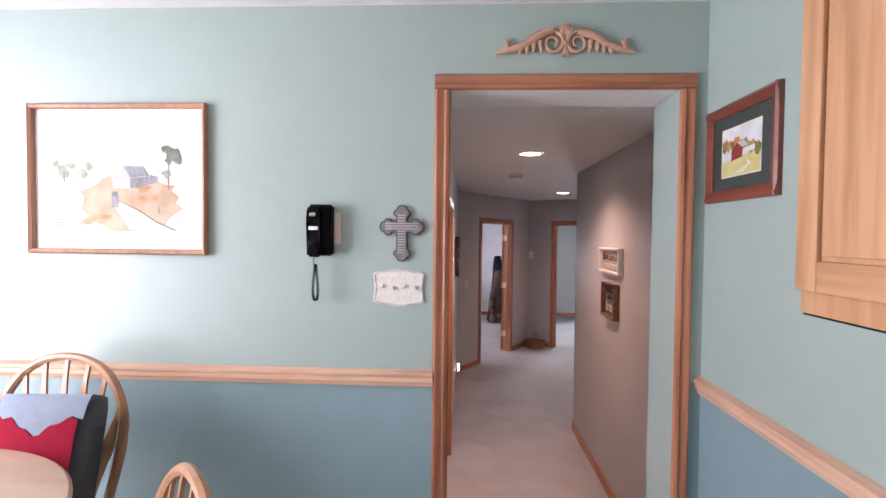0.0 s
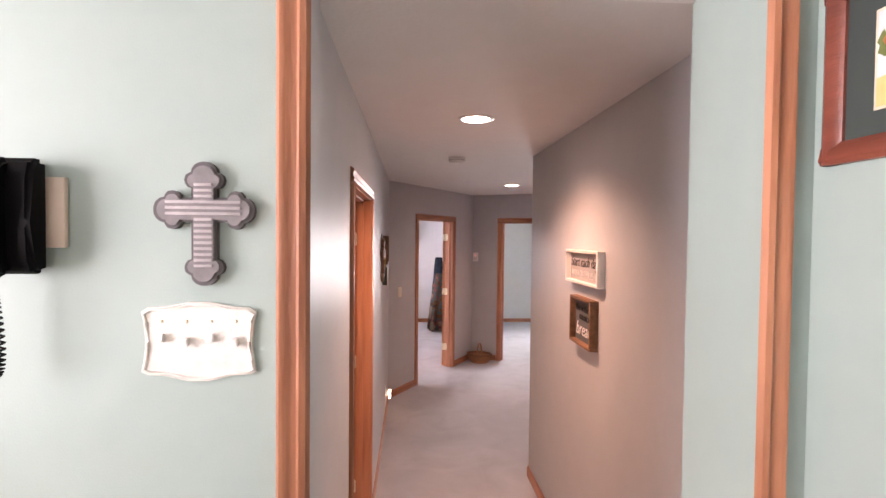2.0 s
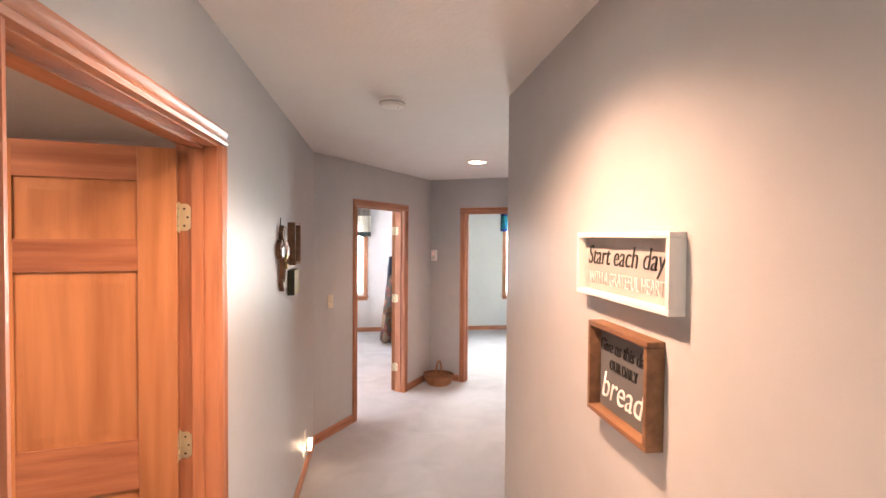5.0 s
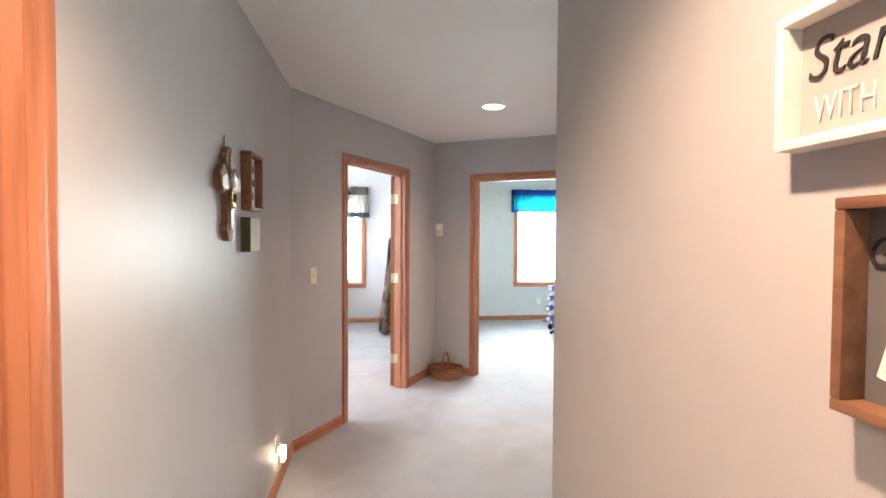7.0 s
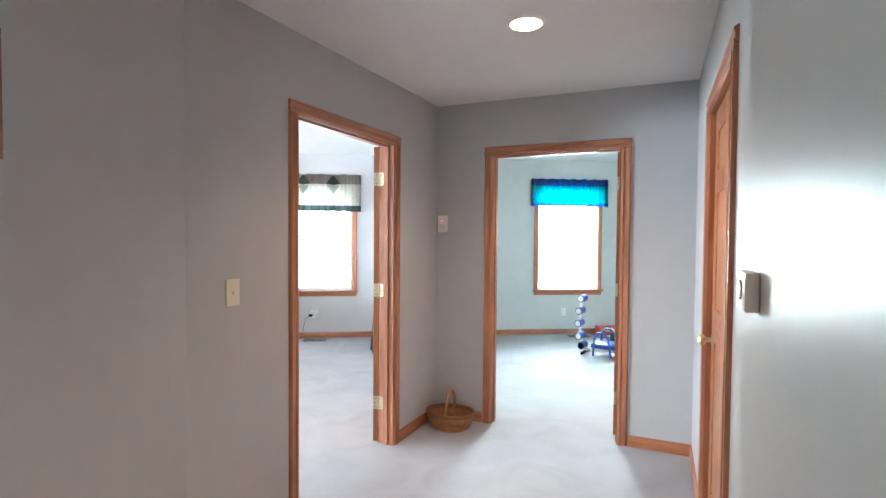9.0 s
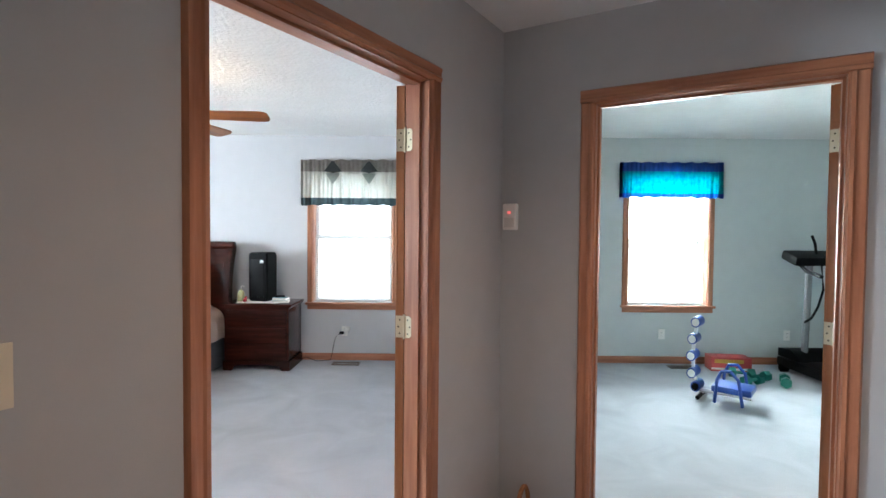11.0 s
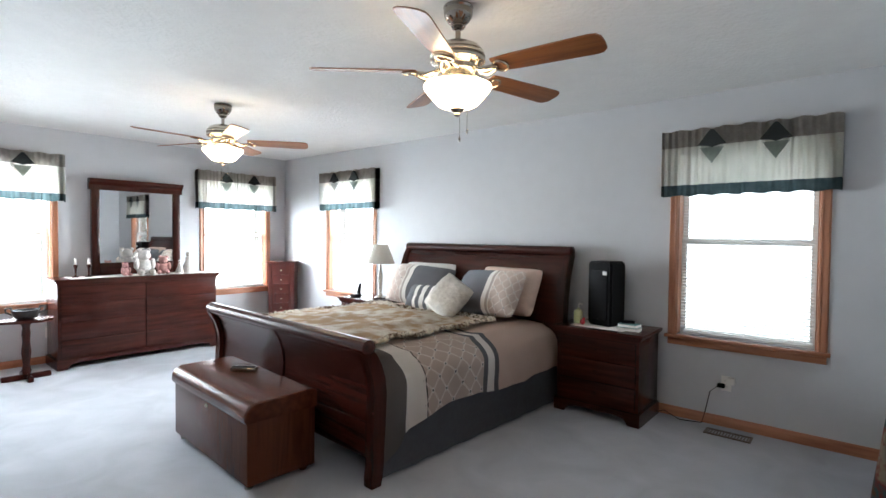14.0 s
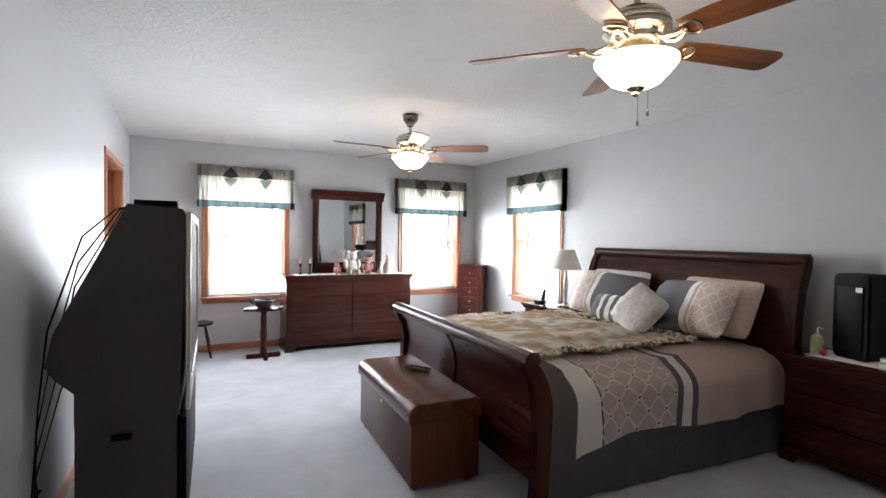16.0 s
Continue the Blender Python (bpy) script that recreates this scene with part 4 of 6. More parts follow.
# ---- things on the nightstands ----
def air_purifier(m):
    root = thing("air_purifier", m, "tall black air purifier on the nightstand", "air purifier")
    bm = bmesh.new()
    prism(bm, [(-0.10, 0.0), (0.10, 0.0), (0.112, 0.05), (0.112, 0.50), (0.10, 0.525), (-0.10, 0.525), (-0.112, 0.50), (-0.112, 0.05)], -0.10, 0.10, "y")
    bmesh.ops.bevel(bm, geom=bm.edges[:], offset=0.012, segments=2, affect="EDGES", clamp_overlap=True)
    part("body", bm, BLACK, root, smooth=50)
    part("front_grille", box(bmesh.new(), -0.075, -0.108, 0.05, 0.075, -0.098, 0.45, 0.004), GREYPL, root)
    part("sticker", box(bmesh.new(), 0.035, -0.110, 0.415, 0.072, -0.1015, 0.445), WHITE, root, "small white sticker")


def on_ns(x, y, z=0.70):
    return NS @ Matrix.Translation((x, y, z))


air_purifier(on_ns(-0.02, 0.02, 0.7045) @ pose(0, 0, 0, 0, 0, -12))
r = part("doily", box(bmesh.new(), -0.22, -0.16, 0, 0.22, 0.14, 0.003), C_CREAM)
r.matrix_world = on_ns(-0.02, -0.02, 0.7005)
tagged(r, "white lace cloth under the purifier", "doily")
LOTION = mat("pale_green_plastic", (0.45, 0.47, 0.25), 0.3, amount=0.05)
r = thing("lotion_bottle", on_ns(-0.23, -0.05), "pale green pump bottle of lotion", "bottle")
part("bottle", lathe(bmesh.new(), [(0.03, 0.0), (0.036, 0.01), (0.036, 0.09), (0.03, 0.11), (0.012, 0.122), (0.012, 0.13)]), LOTION, r)
part("pump", tube(bmesh.new(), [(0, 0, 0.13), (0, 0, 0.16), (0.004, 0, 0.165), (0.035, 0, 0.16)], 0.007), WHITE, r, "white pump")
RED = mat("red_enamel", (0.45, 0.03, 0.04), 0.3, amount=0.1)
r = part("red_ornament", ball(ball(bmesh.new(), (0, 0, 0.022), (0.022, 0.018, 0.022)), (0.01, 0, 0.05), 0.013), RED)
r.matrix_world = on_ns(-0.16, -0.12, 0.7035)
tagged(r, "small red ornament on the nightstand", "ornament")
for i, (w, d, h, c) in enumerate(((0.17, 0.12, 0.024, (0.55, 0.52, 0.46)), (0.15, 0.11, 0.026, (0.12, 0.30, 0.30)))):
    cov = mat("book_cover", c, 0.5, amount=0.08)
    r = thing("book", on_ns(0.21, -0.08, 0.7005 + i * 0.0265) @ pose(0, 0, 0, 0, 0, 8 - 14 * i), "closed hardback book in a small stack", "book", "books on the nightstand")
    part("pages", box(bmesh.new(), -w / 2 + 0.004, -d / 2 + 0.004, 0.003, w / 2 - 0.004, d / 2 - 0.002, h - 0.003), C_CREAM, r)
    part("cover_bottom", box(bmesh.new(), -w / 2, -d / 2, 0, w / 2, d / 2, 0.0028), cov, r)
    part("cover_top", box(bmesh.new(), -w / 2, -d / 2, h - 0.0028, w / 2, d / 2, h), cov, r)
r = thing("glasses_case", on_ns(0.20, -0.08, 0.755) @ pose(0, 0, 0, 0, 0, 15), "black case lying on the books", "case")
part("body", box(bmesh.new(), -0.05, -0.02, 0, 0.05, 0.02, 0.02, 0.008), BLACK, r)
SHADE = mat("white_lamp_shade", (0.85, 0.83, 0.78), 0.8, amount=0.03, trans=0.6)
r = thing("table_lamp", (-3.72, 11.62, 0.6805), "table lamp with pale pleated shade, unlit", "lamp")
part("base", lathe(bmesh.new(), [(0.0, 0), (0.07, 0.0), (0.075, 0.012), (0.03, 0.03), (0.014, 0.06), (0.022, 0.16), (0.03, 0.26), (0.014, 0.36), (0.01, 0.46), (0.0, 0.46)]), SILVER, r)
part("shade", lathe(bmesh.new(), [(0.17, 0.41), (0.165, 0.415), (0.085, 0.63), (0.08, 0.63), (0.16, 0.411)], n=36), SHADE, r)
r = thing("telephone", (-4.02, 11.50, 0.6805), "black cordless phone in its cradle", "telephone")
part("cradle", box(bmesh.new(), -0.05, -0.05, 0, 0.05, 0.05, 0.035, 0.01), BLACK, r)
part("handset", box(bmesh.new(), -0.022, -0.0, 0.03, 0.022, 0.025, 0.17, 0.008, pose(0, 0.02, 0.0, -12)), BLACK, r)

# ---- along the west wall ----
DOLLW = mat("white_plush", (0.72, 0.68, 0.64), 0.95, noise_scale=40, amount=0.1, bump=0.8, bump_scale=160, spec=0.1)
DOLLP = mat("pink_plush", (0.55, 0.30, 0.28), 0.95, noise_scale=40, amount=0.12, bump=0.6, bump_scale=160, spec=0.1)


def bear(m, s, material, label):
    bm = bmesh.new()
    ball(bm, (0, 0, 0.10), (0.085, 0.075, 0.10)), ball(bm, (0, -0.01, 0.23), 0.068), ball(bm, (0, -0.065, 0.215), 0.028, 8)
    for d in (-1, 1):
        ball(bm, (d * 0.05, 0, 0.285), 0.025, 8), ball(bm, (d * 0.085, -0.03, 0.13), (0.03, 0.035, 0.065), 10), ball(bm, (d * 0.06, -0.09, 0.036), (0.035, 0.06, 0.036), 10)
    ob = part("plush_bear", bm, material, None, label, 80)
    ob.matrix_world = m @ Matrix.Diagonal((s, s, s, 1))
    return tagged(ob, label, "plush toy", "toys on the dresser")


DT = 0.9305
bear(pose(-5.78, 9.80, DT, 0, 0, 90), 1.0, DOLLW, "white plush bear sitting on the dresser")
bear(pose(-5.80, 10.02, DT, 0, 0, 70), 0.72, DOLLP, "pink plush toy sitting on the dresser")
bear(pose(-5.76, 9.60, DT, 0, 0, 110), 0.5, DOLLP, "small pale plush toy on the dresser")
for y, s in ((10.32, 1.0), (10.22, 0.62)):
    ob = part("figurine", ball(lathe(bmesh.new(), [(0.0, 0), (0.085, 0.0), (0.08, 0.03), (0.055, 0.10), (0.03, 0.15), (0.036, 0.18), (0.014, 0.205), (0.0, 0.205)]), (0, 0, 0.228), 0.03), DOLLW, None, "", 80)
    ob.matrix_world = pose(-5.83, y, DT) @ Matrix.Diagonal((s, s, s, 1))
    tagged(ob, "white gowned figurine on the dresser", "figurine", "toys on the dresser")
r = thing("runner_cloth", (-5.83, 9.8, DT - 0.0005), "white lace runner on the dresser", "cloth")
part("cloth", box(bmesh.new(), -0.16, -0.72, 0, 0.14, 0.72, 0.0025), C_CREAM, r)
for y in (9.16, 9.28):
    r = thing("candlestick", (-5.86, y, DT), "short candlestick with a pale candle", "candlestick", "candlesticks on the dresser")
    part("stick", lathe(bmesh.new(), [(0.0, 0), (0.035, 0.0), (0.03, 0.01), (0.009, 0.02), (0.011, 0.09), (0.02, 0.13), (0.016, 0.14), (0.0, 0.14)]), CHERRY_Z, r)
    part("candle", cyl(bmesh.new(), (0, 0, 0.14), (0, 0, 0.20), 0.011), C_CREAM, r)


def armoire():
    root = thing("jewelry_armoire", pose(-5.83, 11.66, 0, 0, 0, 45), "red-stained jewelry armoire with small drawers in the corner", "cabinet")
    red = wood("red_cherry", (0.13, 0.022, 0.014), (0.07, 0.012, 0.008), 0.3, 0.5, "z")
    part("body", box(bmesh.new(), -0.18, -0.13, 0.12, 0.18, 0.13, 1.0, 0.005), red, root)
    part("top", box(bmesh.new(), -0.20, -0.15, 1.0, 0.20, 0.14, 1.025, 0.006), red, root)
    for k in range(6):
        d = part("drawer", box(bmesh.new(), -0.11, -0.142, 0.17 + k * 0.135, 0.11, -0.129, 0.295 + k * 0.135, 0.004), red, root)
        part("knob", ball(bmesh.new(), (0, -0.15, 0.232 + k * 0.135), 0.009, 8), BRASS, d)
    for x in (-0.155, 0.155):
        for y in (-0.105, 0.105):
            part("leg", cyl(bmesh.new(), (x, y, 0), (x, y, 0.125), 0.014, 0.022), red, root)
        part("door_edge", box(bmesh.new(), x * 1.04 - 0.022, -0.14, 0.14, x * 1.04 + 0.022, -0.128, 0.985, 0.003), red, root)


armoire()


def plant_stand():
    root = thing("pedestal_stand", (-5.52, 8.68, 0), "small dark wooden pedestal stand below a window", "stand")
    bm = bmesh.new()
    out = [(0.21 * math.cos(a) * (1.18 if k % 2 else 1), 0.15 * math.sin(a) * (1.18 if k % 2 else 1)) for k, a in enumerate([math.pi / 8 + k * math.pi / 4 for k in range(8)])]
    part("top", prism(bm, [(y, x) for x, y in out], 0.555, 0.58, "z"), CHERRY_Y, root)
    part("column", lathe(bmesh.new(), [(0.03, 0.05), (0.04, 0.08), (0.026, 0.14), (0.04, 0.26), (0.03, 0.36), (0.036, 0.44), (0.028, 0.50), (0.05, 0.556)], n=16), CHERRY_Z, root)
    for k in range(4):
        part("foot", box(bmesh.new(), 0.01, -0.025, 0.0, 0.19, 0.025, 0.05, 0.012, pose(0, 0, 0, 0, 0, 90 * k)), CHERRY_X, root)
    b = thing("handled_bowl", (-5.52, 8.68, 0.5805), "dark pewter bowl with ornate handles on the stand", "bowl")
    dark = mat("dark_pewter", (0.05, 0.045, 0.042), 0.35, 0.6, amount=0.2)
    part("bowl", lathe(bmesh.new(), [(0.0, 0), (0.06, 0.0), (0.09, 0.02), (0.105, 0.07), (0.11, 0.09), (0.10, 0.09), (0.085, 0.03), (0.0, 0.015)], n=20), dark, b)
    for d in (-1, 1):
        part("handle", tube(bmesh.new(), [(0, d * 0.10, 0.05), (0, d * 0.145, 0.075), (0, d * 0.15, 0.11), (0, d * 0.11, 0.115), (0, d * 0.10, 0.085)], 0.010), dark, b)


plant_stand()
r = thing("low_stool", (-5.84, 8.0, 0), "dark wooden stool with splayed legs", "stool")
part("seat", lathe(bmesh.new(), [(0.0, 0.37), (0.15, 0.37), (0.165, 0.385), (0.16, 0.40), (0.0, 0.395)]), CHERRY_X, r)
for k in range(4):
    q = pose(0, 0, 0, 0, 0, 45 + 90 * k)
    part("leg", tube(bmesh.new(), [q @ Vector((0.19, 0, 0.0)), q @ Vector((0.15, 0, 0.18)), q @ Vector((0.10, 0, 0.372))], [0.013, 0.02, 0.014]), CHERRY_Z, r)
tagged(r, group="")


# ---- the big television ----
def television():
    root = thing("projection_television", pose(-1.98, 7.30, 0, 0, 0, -2.3), "large dark grey rear-projection television against the wall", "television")
    shell = mat("dark_silver_plastic", (0.045, 0.042, 0.042), 0.5, amount=0.08, spec=0.25)
    side = [(0.56, 0.60), (0.585, 1.50), (0.57, 1.53), (0.36, 1.545), (0.34, 1.50), (0.10, 1.00), (0.07, 0.86), (0.10, 0.81), (0.17, 0.74), (0.17, 0.60)]
    part("cabinet", prism(bmesh.new(), side, -1.36, 0.0, "x"), shell, root)
    part("base", prism(bmesh.new(), [(0.17, 0.0), (0.55, 0.0), (0.55, 0.598), (0.17, 0.598)], -1.35, -0.01, "x"), shell, root)
    for x0, x1 in ((-1.36, -1.31), (-0.05, 0.0)):
        part("bezel_side", box(bmesh.new(), x0, 0.586, 0.62, x1, 0.605, 1.52, 0.004), SILVER, root)
    part("bezel_top", box(bmesh.new(), -1.31, 0.586, 1.48, -0.05, 0.605, 1.52, 0.004), SILVER, root)
    part("bezel_bottom", box(bmesh.new(), -1.31, 0.586, 0.62, -0.05, 0.605, 0.70, 0.004), SILVER, root)
    part("screen", box(bmesh.new(), -1.31, 0.586, 0.70, -0.05, 0.594, 1.48), BLACK, root, "blank black screen")
    part("speaker_panel", box(bmesh.new(), -1.34, 0.561, 0.03, -0.02, 0.59, 0.585, 0.006), BLACK, root)
    part("side_vent", box(bmesh.new(), -0.002, 0.30, 0.52, 0.004, 0.38, 0.55, 0.002), BLACK, root)
    d = thing("set_top_box", (-2.2, 7.72, 1.5405), "flat black box lying on the television", "set-top box")
    part("body", box(bmesh.new(), -0.13, -0.04, 0, 0.19, 0.13, 0.026, 0.004), BLACK, d)
    c = thing("cable", (-1.98, 7.30, 0), "black cables hanging behind the television", "cable")
    for k, (y, sag) in enumerate(((0.02, 0.10), (0.05, 0.22), (0.08, 0.34), (-0.01, 0.42))):
        part("wire", tube(bmesh.new(), [(-0.2 - 0.1 * k, 0.38, 1.55), (-0.2 - 0.1 * k, 0.30, 1.53), (-0.12 - 0.1 * k, 0.20 - y, 1.50 - sag), (-0.05 - 0.08 * k, 0.07, 1.1 - sag), (0.03 * k, 0.05, 0.7 - 0.1 * k), (0.06 - 0.05 * k, 0.04, 0.32), (0.0, 0.015, 0.30)], 0.004, 6), BLACK, c)


television()


# ---- outlets, registers, cords ----
def outlet(m, label="white wall outlet"):
    root = thing("wall_outlet", m, label + " above the baseboard", "outlet", "wall outlets")
    part("plate", box(bmesh.new(), -0.035, -0.006, -0.057, 0.035, 0.0, 0.057, 0.002), WHITE, root)
    for z in (-0.02, 0.02):
        s = part("socket", lathe(bmesh.new(), [(0.0, 0), (0.016, 0.0), (0.016, 0.002), (0.0, 0.002)], (0, -0.006, z), 16, pose(0, 0, 0, 90)), WHITE, root)
        for x in (-0.006, 0.006):
            part("slot", box(bmesh.new(), x - 0.001, -0.0088, z - 0.004, x + 0.001, -0.0078, z + 0.006), BLACK, s)


outlet(pose(-0.15, NY, 0.33), "white wall outlet with a plug")
outlet(pose(3.44, NY, 0.33), "white wall outlet")
outlet(pose(4.85, NY, 0.33), "white wall outlet")
outlet(pose(WX, 8.98, 0.33, 0, 0, 90), "ivory wall outlet")
r = thing("power_cord", (-0.15, NY, 0), "black power cord from outlet to nightstand", "cord")
part("charger", box(bmesh.new(), 0.012, -0.055, 0.335, 0.062, -0.0095, 0.385, 0.008), WHITE, r, "white plug-in charger")
part("plug", box(bmesh.new(), -0.055, -0.05, 0.30, -0.005, -0.0095, 0.33, 0.006), BLACK, r)
part("wire", tube(bmesh.new(), [(-0.05, -0.04, 0.31), (-0.10, -0.05, 0.26), (-0.13, -0.05, 0.10), (-0.15, -0.06, 0.012), (-0.30, -0.10, 0.01), (-0.42, -0.08, 0.05), (-0.48, -0.06, 0.02)], 0.0035, 6), BLACK, r)


def register(m):
    root = thing("floor_register", m, "brown metal floor register in the carpet", "vent", "floor registers")
    metal = mat("brown_painted_metal", (0.10, 0.07, 0.05), 0.4, 0.3, amount=0.1)
    part("frame", box(box(box(box(bmesh.new(), -0.15, -0.06, 0, 0.15, -0.045, 0.008), -0.15, 0.045, 0, 0.15, 0.06, 0.008), -0.15, -0.045, 0, -0.135, 0.045, 0.008), 0.135, -0.045, 0, 0.15, 0.045, 0.008), metal, root)
    for k in range(14):
        x = -0.125 + k * 0.25 / 13
        part("louvre", box(bmesh.new(), x - 0.004, -0.044, 0.001, x + 0.004, 0.044, 0.006), metal, root)


register(pose(-0.10, 11.68, 0.0))
register(pose(3.60, 11.68, 0.0))


# ---- clothes on the rack behind the bedroom door ----
def clothes():
    root = thing("clothes_rack", pose(0.90, 10.92, 0), "standing rack hung with dark and patterned clothes", "clothes rack")
    part("post", cyl(bmesh.new(), (0, 0, 0.0), (0, 0, 1.40), 0.02), CHERRY_Z, root)
    for k in range(4):
        q = pose(0, 0, 0, 0, 0, 45 + 90 * k)
        part("foot", tube(bmesh.new(), [q @ Vector((0, 0, 0.18)), q @ Vector((0.14, 0, 0.05)), q @ Vector((0.20, 0, 0.012))], 0.012), CHERRY_Z, root)
    cols = [((0.010, 0.018, 0.032), (0.022, 0.034, 0.052)), ((0.012, 0.022, 0.030), (0.03, 0.05, 0.055)), ((0.03, 0.06, 0.05), (0.12, 0.15, 0.13))]
    printed = mat("printed_cloth", (0.30, 0.26, 0.21), 0.9, noise_scale=9, second=(0.012, 0.022, 0.03), bump=0.3, spec=0.15)
    ramp = next(x for x in printed.node_tree.nodes if x.type == "VALTORGB").color_ramp
    for at, c in ((0.43, (0.16, 0.07, 0.035)), (0.48, (0.06, 0.12, 0.12)), (0.52, (0.22, 0.05, 0.05)), (0.56, (0.30, 0.24, 0.17))):
        ramp.elements.new(at).color = (*c, 1)
    for k, (a, b) in enumerate(cols):
        def f(u, v):
            ang = 2 * math.pi * u
            z = (1.42, 1.34, 1.12)[k] - (0.62, 0.85, 1.09)[k] * v
            rad = 0.075 + 0.065 * v ** 0.6 + 0.03 * math.sin(ang * 5 + k * 2 + v * 3) * v
            return (rad * math.cos(ang) * (0.8, 0.9, 1.1)[k] - (0.02, 0.0, 0.06 * v)[k], rad * math.sin(ang) * 1.1 + (0.02, 0.05, -0.05)[k], z)
        part("garment", thicken(surface(40, 14, f), 0.004), printed if k == 2 else mat("clothes_cloth", a, 0.9, noise_scale=14, second=b, bump=0.3, spec=0.15), root, "patterned in brown, cream, teal and red" if k == 2 else "", 80)


clothes()


# ---- doors ----
OAK_DOOR = wood("oak_door_panel", (0.46, 0.21, 0.095), (0.30, 0.12, 0.05), 0.35, 0.2, "z", 0.7)


def panel_door(m, w, label, swing, knob_side=1):
    """A six-panel oak door, 2.02 high. Local origin at the hinge edge; the leaf runs along x, its thickness along y."""
    root = thing("door", m, label, "door", kind="structure")
    t, h = 0.035, 2.04
    part("core", box(bmesh.new(), 0.002, 0.008, 0.012, w - 0.002, t - 0.008, h), OAK_DOOR, root)
    st = 0.11
    zs = [0.012, 0.22, 0.95, 1.11, 1.648, 1.747, 1.933, h]
    for y0, y1 in ((0, 0.0078), (t - 0.0078, t)):
        for x0, x1 in ((0, st), (w / 2 - 0.05, w / 2 + 0.05), (w - st, w)):
            part("stile", box(bmesh.new(), x0, y0, 0.012, x1, y1, h, 0.002), OAK_DOOR, root)
        for z0, z1 in ((zs[0], zs[1]), (zs[2], zs[3]), (zs[4], zs[5]), (zs[6], zs[7])):
            for x0, x1 in ((st, w / 2 - 0.05), (w / 2 + 0.05, w - st)):
                part("rail", box(bmesh.new(), x0, y0 + 0.0003, z0, x1, y1 - 0.0003, z1), OAK_X, root)
        for z0, z1 in ((zs[1], zs[2]), (zs[3], zs[4]), (zs[5], zs[6])):
            for x0, x1 in ((st, w / 2 - 0.05), (w / 2 + 0.05, w - st)):
                bm = bmesh.new()
                back, face = (0.0079, 0.0012) if y0 == 0 else (t - 0.0079, t - 0.0012)
                rings = [[bm.verts.new((x, yy, z)) for x, z in ((x0 + e, z0 + e), (x1 - e, z0 + e), (x1 - e, z1 - e), (x0 + e, z1 - e))] for e, yy in ((0.002, back), (0.010, back), (0.036, face), (0.041, face))]
                for ra, rb in zip(rings, rings[1:]):
                    for k in range(4):
                        bm.faces.new((ra[k], ra[(k + 1) % 4], rb[(k + 1) % 4], rb[k]))
                bm.faces.new(rings[-1])
                part("panel", bm, OAK_DOOR, root)
    for z in (0.28, 1.06, 1.82):
        hg = part("hinge", box(bmesh.new(), -0.0015, 0.002, z - 0.045, 0.0, 0.033, z + 0.045), BRASS, root, "brass butt hinge")
        part("pin", cyl(bmesh.new(), (-0.003, t + 0.003 if swing > 0 else -0.003, z - 0.05), (-0.003, t + 0.003 if swing > 0 else -0.003, z + 0.05), 0.005), BRASS, hg)
        for k in (-1, 0, 1):
            part("screw", lathe(bmesh.new(), [(0.0, 0), (0.0035, 0.0), (0.003, 0.001), (0, 0.001)], (-0.0016, 0.016 + 0.006 * (k == 0), z + 0.028 * k), 8, pose(0, 0, 0, 0, -90)), GREYPL, hg)
    for y, s in ((0, -1), (t, 1)):
        part("knob", lathe(bmesh.new(), [(0.028, 0), (0.03, 0.004), (0.012, 0.008), (0.011, 0.03), (0.026, 0.042), (0.028, 0.055), (0.018, 0.066), (0, 0.068)], (w - 0.065, y, 0.95), 18, pose(0, 0, 0, -90 * s)), BRASS, root, "round brass knob")
    return root


def at_wall(p0, p1, s, off, turn):
    m, _ = along(p0, p1)
    return m @ pose(s, off, 0, 0, 0, turn)


# bedroom door, hinged on the jamb nearer the corner, wide open into the room
panel_door(at_wall(L0, CC, B1 - 0.014, 0.118, 180 - BDOOR), 0.91, "six-panel oak bedroom door, wide open", -1)
panel_door(at_wall(CC, RB, R1 - 0.014, 0.118, 60), 0.89, "six-panel oak door, open into the exercise room", -1)
panel_door(at_wall((HX, 2.515), (HX, 6.865), SD1 - 2.515 - 0.014, 0.123, 180 - 76), 0.955, "six-panel oak door, ajar into the side room", -1)
panel_door(at_wall(RA, RB, D0 + 0.013, -0.06, 0), 0.874, "six-panel oak door, closed", -1)
panel_door(at_wall((WX, SY), (0.25, SY), -4.25 - WX - 0.014, -0.12, 180 + 80), 1.03, "six-panel oak door, open into the bathroom", 1)

# ---- exercise room ----
BLUEP = mat("blue_vinyl_pad", (0.02, 0.07, 0.33), 0.35, amount=0.1)
GREENP = mat("green_vinyl_dumbbell", (0.01, 0.15, 0.11), 0.4, amount=0.1)
r = thing("exercise_roller", pose(3.39, 10.64, 0, 0, 0, -40) @ Matrix.Diagonal((0.85, 0.88, 0.96, 1)), "blue and white padded exercise machine on the carpet", "exercise machine")
pts = [(-0.16, 0, 0.10), (-0.20, 0, 0.22), (-0.21, 0, 0.38), (-0.20, 0, 0.54), (-0.17, 0, 0.70)]
part("frame", tube(bmesh.new(), [(-0.10, 0, 0.03)] + pts, 0.018), WHITE, r, "white tubular frame")
for p in pts:
    roll = part("roller", cyl(bmesh.new(), (p[0], p[1] - 0.09, p[2]), (p[0], p[1] + 0.09, p[2]), 0.048, n=18), BLUEP, r)
    for d in (-1, 1):
        part("end_cap", cyl(bmesh.new(), (p[0], p[1] + d * 0.09, p[2]), (p[0], p[1] + d * 0.098, p[2]), 0.036, n=16), WHITE if p[2] > 0.15 else BLACK, roll)
